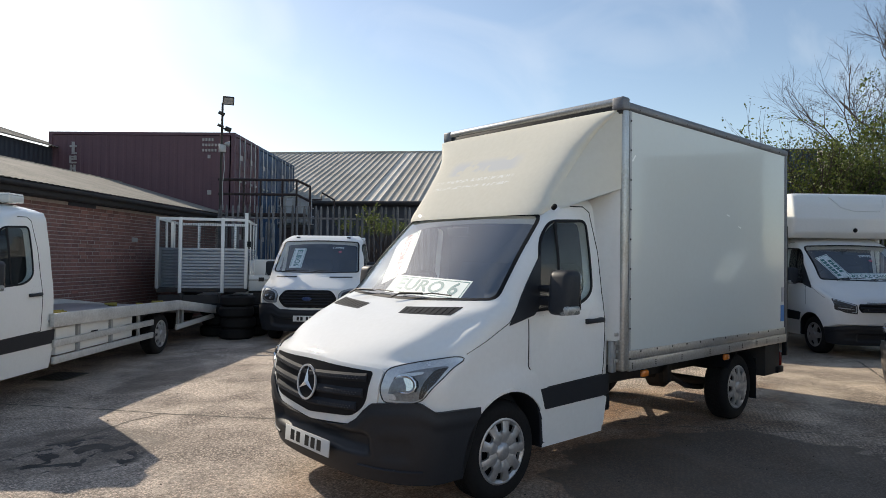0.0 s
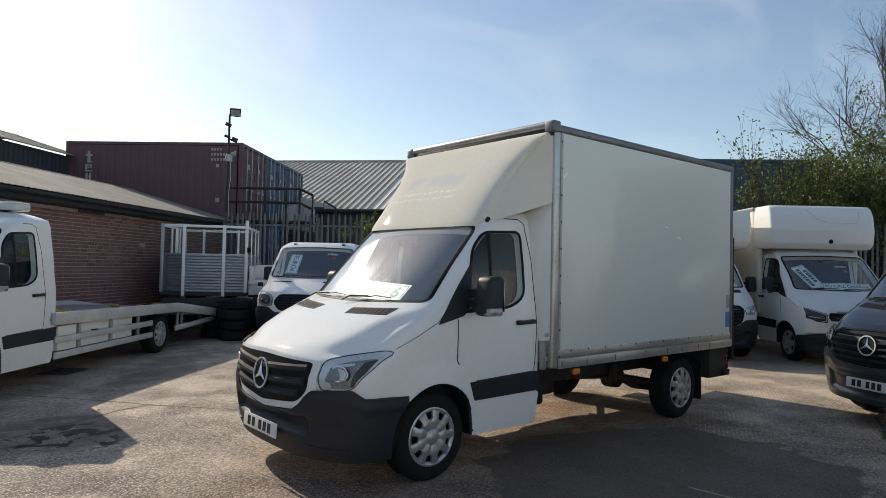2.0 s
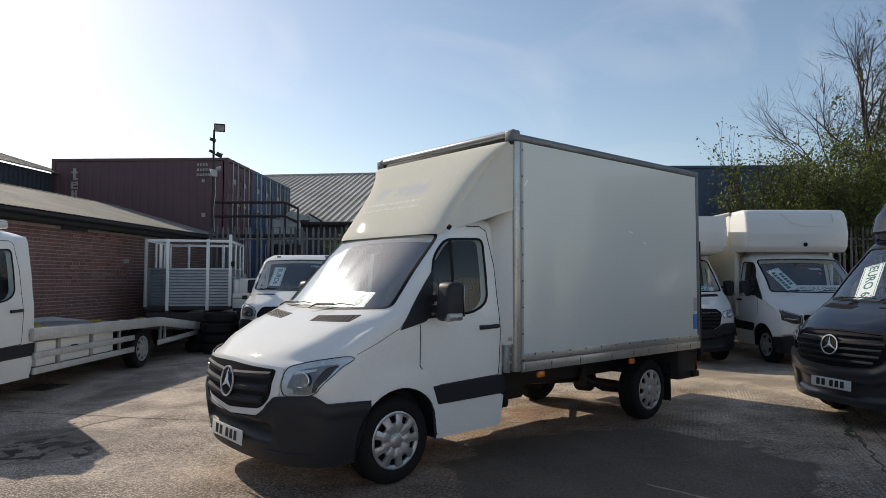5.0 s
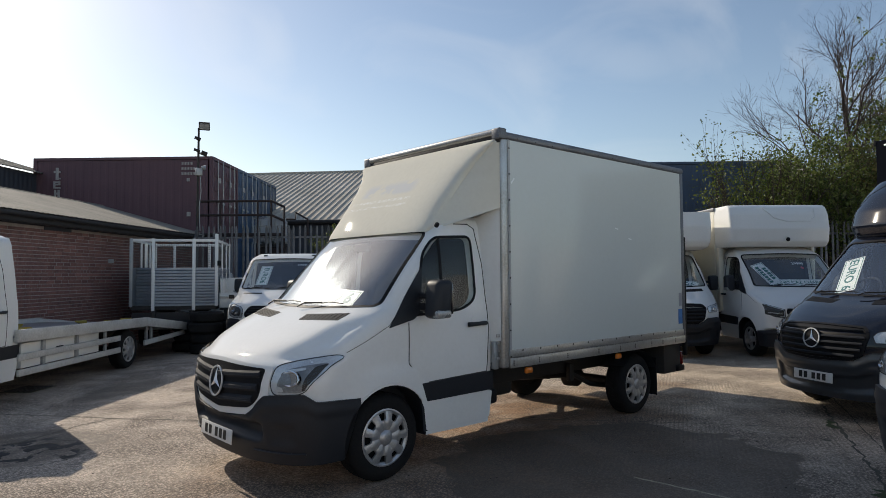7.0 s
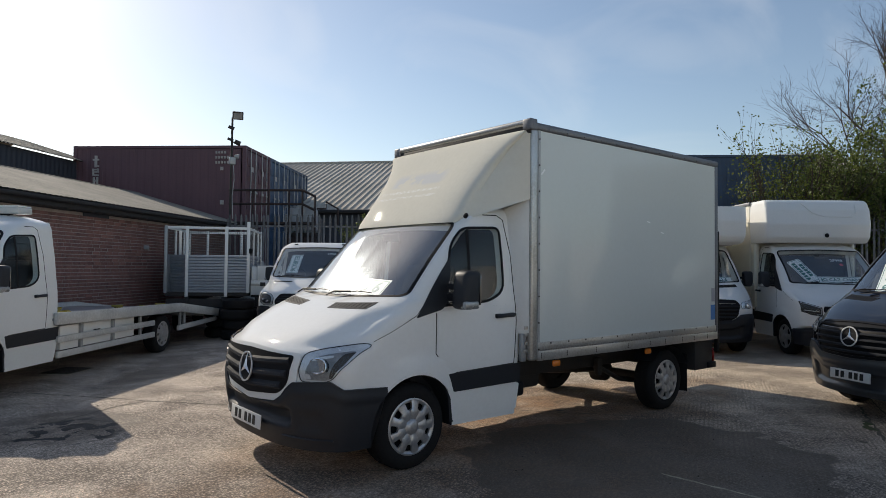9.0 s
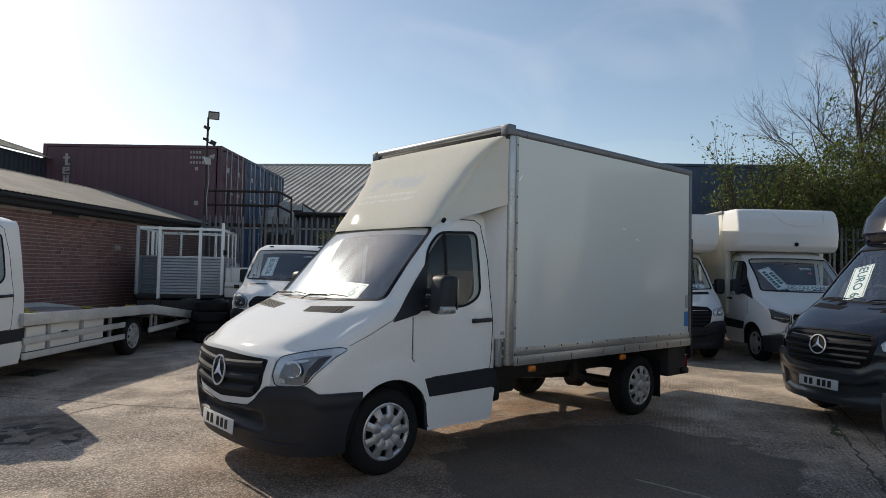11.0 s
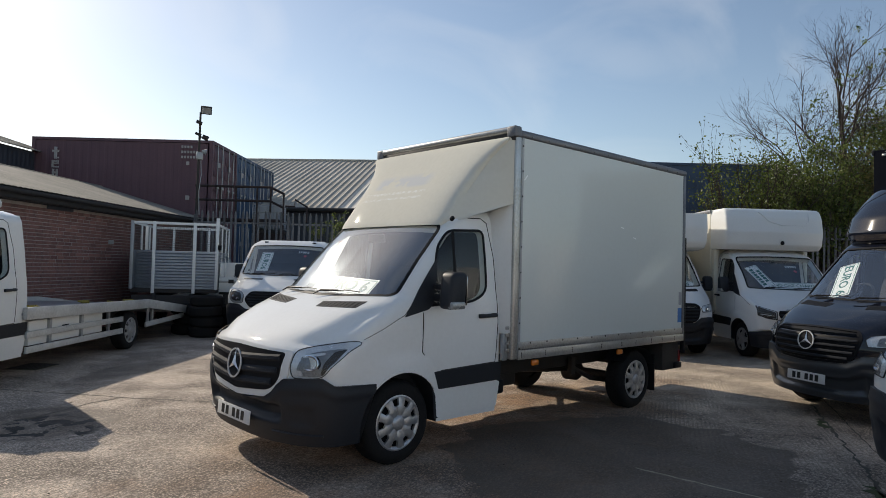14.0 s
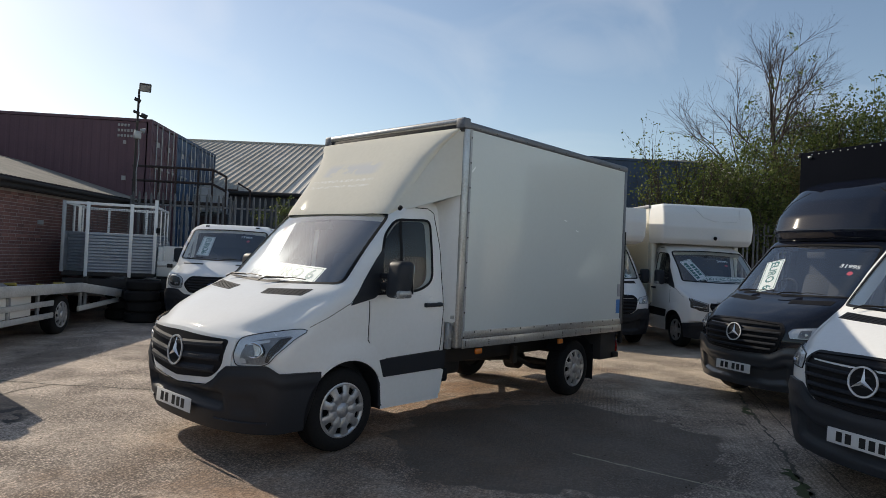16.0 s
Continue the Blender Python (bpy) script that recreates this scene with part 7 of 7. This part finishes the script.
def leaf_material(name, c1, c2):
    m = bpy.data.materials.new(name)
    m.use_nodes = True
    n, l = m.node_tree.nodes, m.node_tree.links
    p = n["Principled BSDF"]
    g, r = n.new("ShaderNodeNewGeometry"), n.new("ShaderNodeMix")
    r.data_type = 'RGBA'
    r.inputs[6].default_value, r.inputs[7].default_value = (*c1, 1), (*c2, 1)
    l.new(g.outputs["Random Per Island"], r.inputs[0]); l.new(r.outputs[2], p.inputs["Base Color"])
    p.inputs["Roughness"].default_value = 0.55
    tr, mx = n.new("ShaderNodeBsdfTranslucent"), n.new("ShaderNodeMixShader")
    l.new(r.outputs[2], tr.inputs[0])
    mx.inputs[0].default_value = 0.48
    l.new(p.outputs[0], mx.inputs[1]); l.new(tr.outputs[0], mx.inputs[2]); l.new(mx.outputs[0], n["Material Output"].inputs["Surface"])
    return m


LEAF = leaf_material("spring_leaf", (0.040, 0.070, 0.014), (0.17, 0.20, 0.048))
DULL = leaf_material("old_leaf", (0.060, 0.064, 0.020), (0.20, 0.17, 0.055))


def branches(bm, p, d, length, r, depth, rnd, tips, spread=0.55, up=0.18):
    n = 4 if depth > 2 else 3
    pts, dirs = [Vector(p)], Vector(d).normalized()
    for i in range(n):
        dirs = (dirs + Vector((rnd.gauss(0, 0.13), rnd.gauss(0, 0.13), rnd.gauss(up * 0.35, 0.10)))).normalized()
        pts.append(pts[-1] + dirs * length / n)
    add_tube(bm, pts, [r * (1 - 0.5 * i / n) for i in range(n + 1)], 6 if depth > 2 else 4 if depth > 1 else 3, caps=False)
    tips.append(pts[-1])
    if depth <= 0:
        return
    k = rnd.choice((3, 4, 4)) if depth > 1 else rnd.choice((4, 5, 6))
    for j in range(k):
        t = 0.35 + 0.65 * (j + rnd.random() * 0.8) / k
        q = pts[0].lerp(pts[-1], t) if n < 2 else pts[min(n, int(t * n))]
        ax = dirs.orthogonal().normalized()
        ax.rotate(Matrix.Rotation(rnd.uniform(0, 2 * math.pi), 3, dirs))
        nd = (dirs * math.cos(spread + rnd.gauss(0, 0.12)) + ax * math.sin(spread + rnd.gauss(0, 0.12)) + Vector((0, 0, up))).normalized()
        branches(bm, q, nd, length * rnd.uniform(0.55, 0.78), r * 0.5, depth - 1, rnd, tips, spread, up)


def leaves(bm, centre, n, size, spread, rnd):
    for _ in range(n):
        c = centre + Vector((rnd.gauss(0, spread), rnd.gauss(0, spread), rnd.gauss(0, spread * 0.9)))
        nn = Vector((rnd.gauss(0, 1), rnd.gauss(0, 1), rnd.gauss(0.5, 1))).normalized()
        a_ = nn.orthogonal().normalized()
        a_.rotate(Matrix.Rotation(rnd.uniform(0, 6.28), 3, nn))
        b_, s = nn.cross(a_), size * rnd.uniform(0.6, 1.3)
        q = [bm.verts.new(v) for v in (c - a_ * s, c + b_ * s * 0.62, c + a_ * s, c - b_ * s * 0.62)]
        bm.faces.new(q)


def bare_tree(x, y, h, seed, label):
    """A leader with rising limbs from two fifths of its height, each with fine twigs."""
    rnd = random.Random(seed)
    t = thing("tree", label, "tree", pose(x, y, 0))
    bm, tips = bmesh.new(), []
    add_tube(bm, [(0, 0, 0), (0.06, 0.04, h * 0.18), (0.0, 0.0, h * 0.38), (0.06, -0.08, h * 0.56), (-0.02, 0.04, h * 0.72), (-0.12, 0.16, h * 0.86)],
             [0.21, 0.17, 0.14, 0.095, 0.06, 0.03], 10)
    part("trunk", bm, BARK, t)
    bm = bmesh.new()
    n = 13
    for k in range(n):
        f_ = k / (n - 1)
        an = k * 2.4 + rnd.uniform(-0.3, 0.3)
        lean = radians(62 - 38 * f_ + rnd.uniform(-6, 6))
        d = Vector((math.cos(an) * math.sin(lean), math.sin(an) * math.sin(lean), math.cos(lean)))
        branches(bm, (0.02, 0.02, h * (0.36 + 0.46 * f_)), d, h * (0.34 - 0.15 * f_), 0.052 - 0.022 * f_, 4, rnd, tips, 0.62, 0.06)
    part("crown", bm, TWIG, t, smooth=False)
    return t


def shrub(name, x, y, z0, z1, rx, seed, leaf, n, label, size=0.075, stems=9, parts_=26, spread=0.30):
    rnd = random.Random(seed)
    t = thing(name, label, "shrub" if name == "shrub" else "tree", pose(x, y, 0))
    bm, tips = bmesh.new(), []
    for k in range(stems):
        an, r = rnd.uniform(0, 6.28), rnd.uniform(0.1, 1) * rx * 0.5
        b0 = Vector((math.cos(an) * r, math.sin(an) * r * 0.6, 0.0))
        branches(bm, b0, (rnd.gauss(0, 0.20), rnd.gauss(0, 0.20), 1), (z1 - 0.2) * rnd.uniform(0.45, 0.62), 0.05, 3, rnd, tips, 0.42, 0.25)
    part("trunk", bm, TWIG, t, smooth=False)
    lv = bmesh.new()
    good = [p for p in tips if p.z > z0]
    rnd.shuffle(good)
    k = max(1, n // max(1, len(good)))
    for p in good:
        s = spread * (0.45 if p.z > z1 * 0.88 else 1)
        leaves(lv, p, max(2, int(k * (0.5 if p.z > z1 * 0.88 else 1.1))), size, s, rnd)
    part("crown", lv, leaf, t, smooth=False)
    return t


bare_tree(21.75, 2.85, 9.6, 3, "tall bare tree with fine upswept twigs")
shrub("shrub", 17.2, 4.4, 3.0, 6.5, 1.7, 11, LEAF, 4200, "loose green shrub with upright leafy shoots", 0.045, 7, 26, 0.13)
shrub("shrub", 18.9, 3.3, 2.2, 6.5, 1.9, 12, LEAF, 13000, "green shrub with leafy shoots behind a steel fence", 0.045, 10, 26, 0.15)
shrub("shrub", 19.0, 2.6, 1.6, 5.3, 1.9, 21, LEAF, 17000, "low dense green shrub behind a steel fence", 0.045, 10, 26, 0.18)
shrub("shrub", 20.3, 1.9, 1.8, 5.9, 2.0, 13, DULL, 17000, "dull olive shrub behind a steel fence", 0.045, 10, 26, 0.18)
shrub("shrub", 21.4, 0.5, 1.8, 5.9, 2.0, 14, LEAF, 17000, "dense green shrub behind a steel fence", 0.048, 10, 26, 0.18)
shrub("shrub", 22.8, -1.2, 1.8, 5.3, 2.0, 15, DULL, 9000, "dull olive shrub behind a steel fence", 0.05, 10, 26, 0.18)
shrub("tree", 22.9, 1.0, 3.4, 8.7, 2.6, 16, LEAF, 22000, "green young tree with open clumped leaves", 0.052, 9, 26, 0.16)
shrub("tree", 23.7, -0.6, 3.4, 8.9, 2.8, 17, LEAF, 24000, "green young tree with open clumped leaves", 0.052, 10, 26, 0.16)
shrub("shrub", 7.30, 11.90, 2.45, 3.15, 0.6, 18, LEAF, 2600, "small green bush showing over a fence", 0.024, 6, 10, 0.09)

# ---- bricks of the shed wall ----
b = bx((0.005, 0.0, 0.005), (0.215, 0.07, 0.07), 0.004, seg=1)
me_brick = part("brick", b, BRICK, shed, smooth=False, m=pose(1.05, 0, 0.9)).data
verts, faces = [], []
rnd = random.Random(8)
for r_ in range(35):
    z = 0.02 + r_ * 0.075
    head = r_ % 4 == 3
    L = 0.1125 if head else 0.225
    x = -10.9 + (0.056 if r_ % 2 else 0.0)
    while x < XB - 0.3:
        if 1.0 < x < 3.2 and z > 1.45 and not head:
            share("brick", me_brick, shed, pose(x, rnd.uniform(-0.003, 0.003), z))
        elif x > -3.0:
            i0, y0 = len(verts), rnd.uniform(-0.003, 0.003)
            for vx in (x + 0.005, x + L - 0.007):
                for vy in (y0, 0.05):
                    for vz in (z + 0.006, z + 0.066):
                        verts.append((vx, vy, vz))
            faces += [tuple(i0 + q for q in f) for f in ((0, 4, 5, 1), (0, 1, 3, 2), (4, 6, 7, 5), (1, 5, 7, 3), (0, 2, 6, 4))]
        x += L
me = bpy.data.meshes.new("brick_courses")
me.from_pydata(verts, [], faces)
me.materials.append(BRICKS)
o = new("brick_courses", me)
o.parent = shed
tagged(o, kind="stuff")

# ---- leaf litter on the yard ----
rnd = random.Random(31)
bm = bmesh.new()
for k in range(210):
    if k % 3:
        c = Vector((rnd.uniform(0.2, 6.0), rnd.uniform(-3.4, 0.1), 0.004))
    else:
        c = Vector((rnd.uniform(-3.0, 0.6), rnd.uniform(0.4, 6.5), 0.004))
    r_, a0 = rnd.uniform(0.004, 0.014), rnd.uniform(0, 6.28)
    ring = [c + Vector((math.cos(a0 + j * 1.257) * r_ * rnd.uniform(0.5, 1.2), math.sin(a0 + j * 1.257) * r_ * rnd.uniform(0.35, 0.9), rnd.uniform(0.0, 0.006))) for j in range(5)]
    top = bm.verts.new(c + Vector((0, 0, rnd.uniform(0.005, 0.012))))
    vs = [bm.verts.new(p) for p in ring]
    for j in range(5):
        bm.faces.new((vs[j], vs[(j + 1) % 5], top))
tagged(part("leaf_litter", bm, surface("litter", (0.035, 0.026, 0.018), 0.9, 0, (0.07, 0.05, 0.03), 9, 60, 0.8), None, smooth=False), "scattered dark bits of leaf and grit on concrete", "litter", kind="stuff")
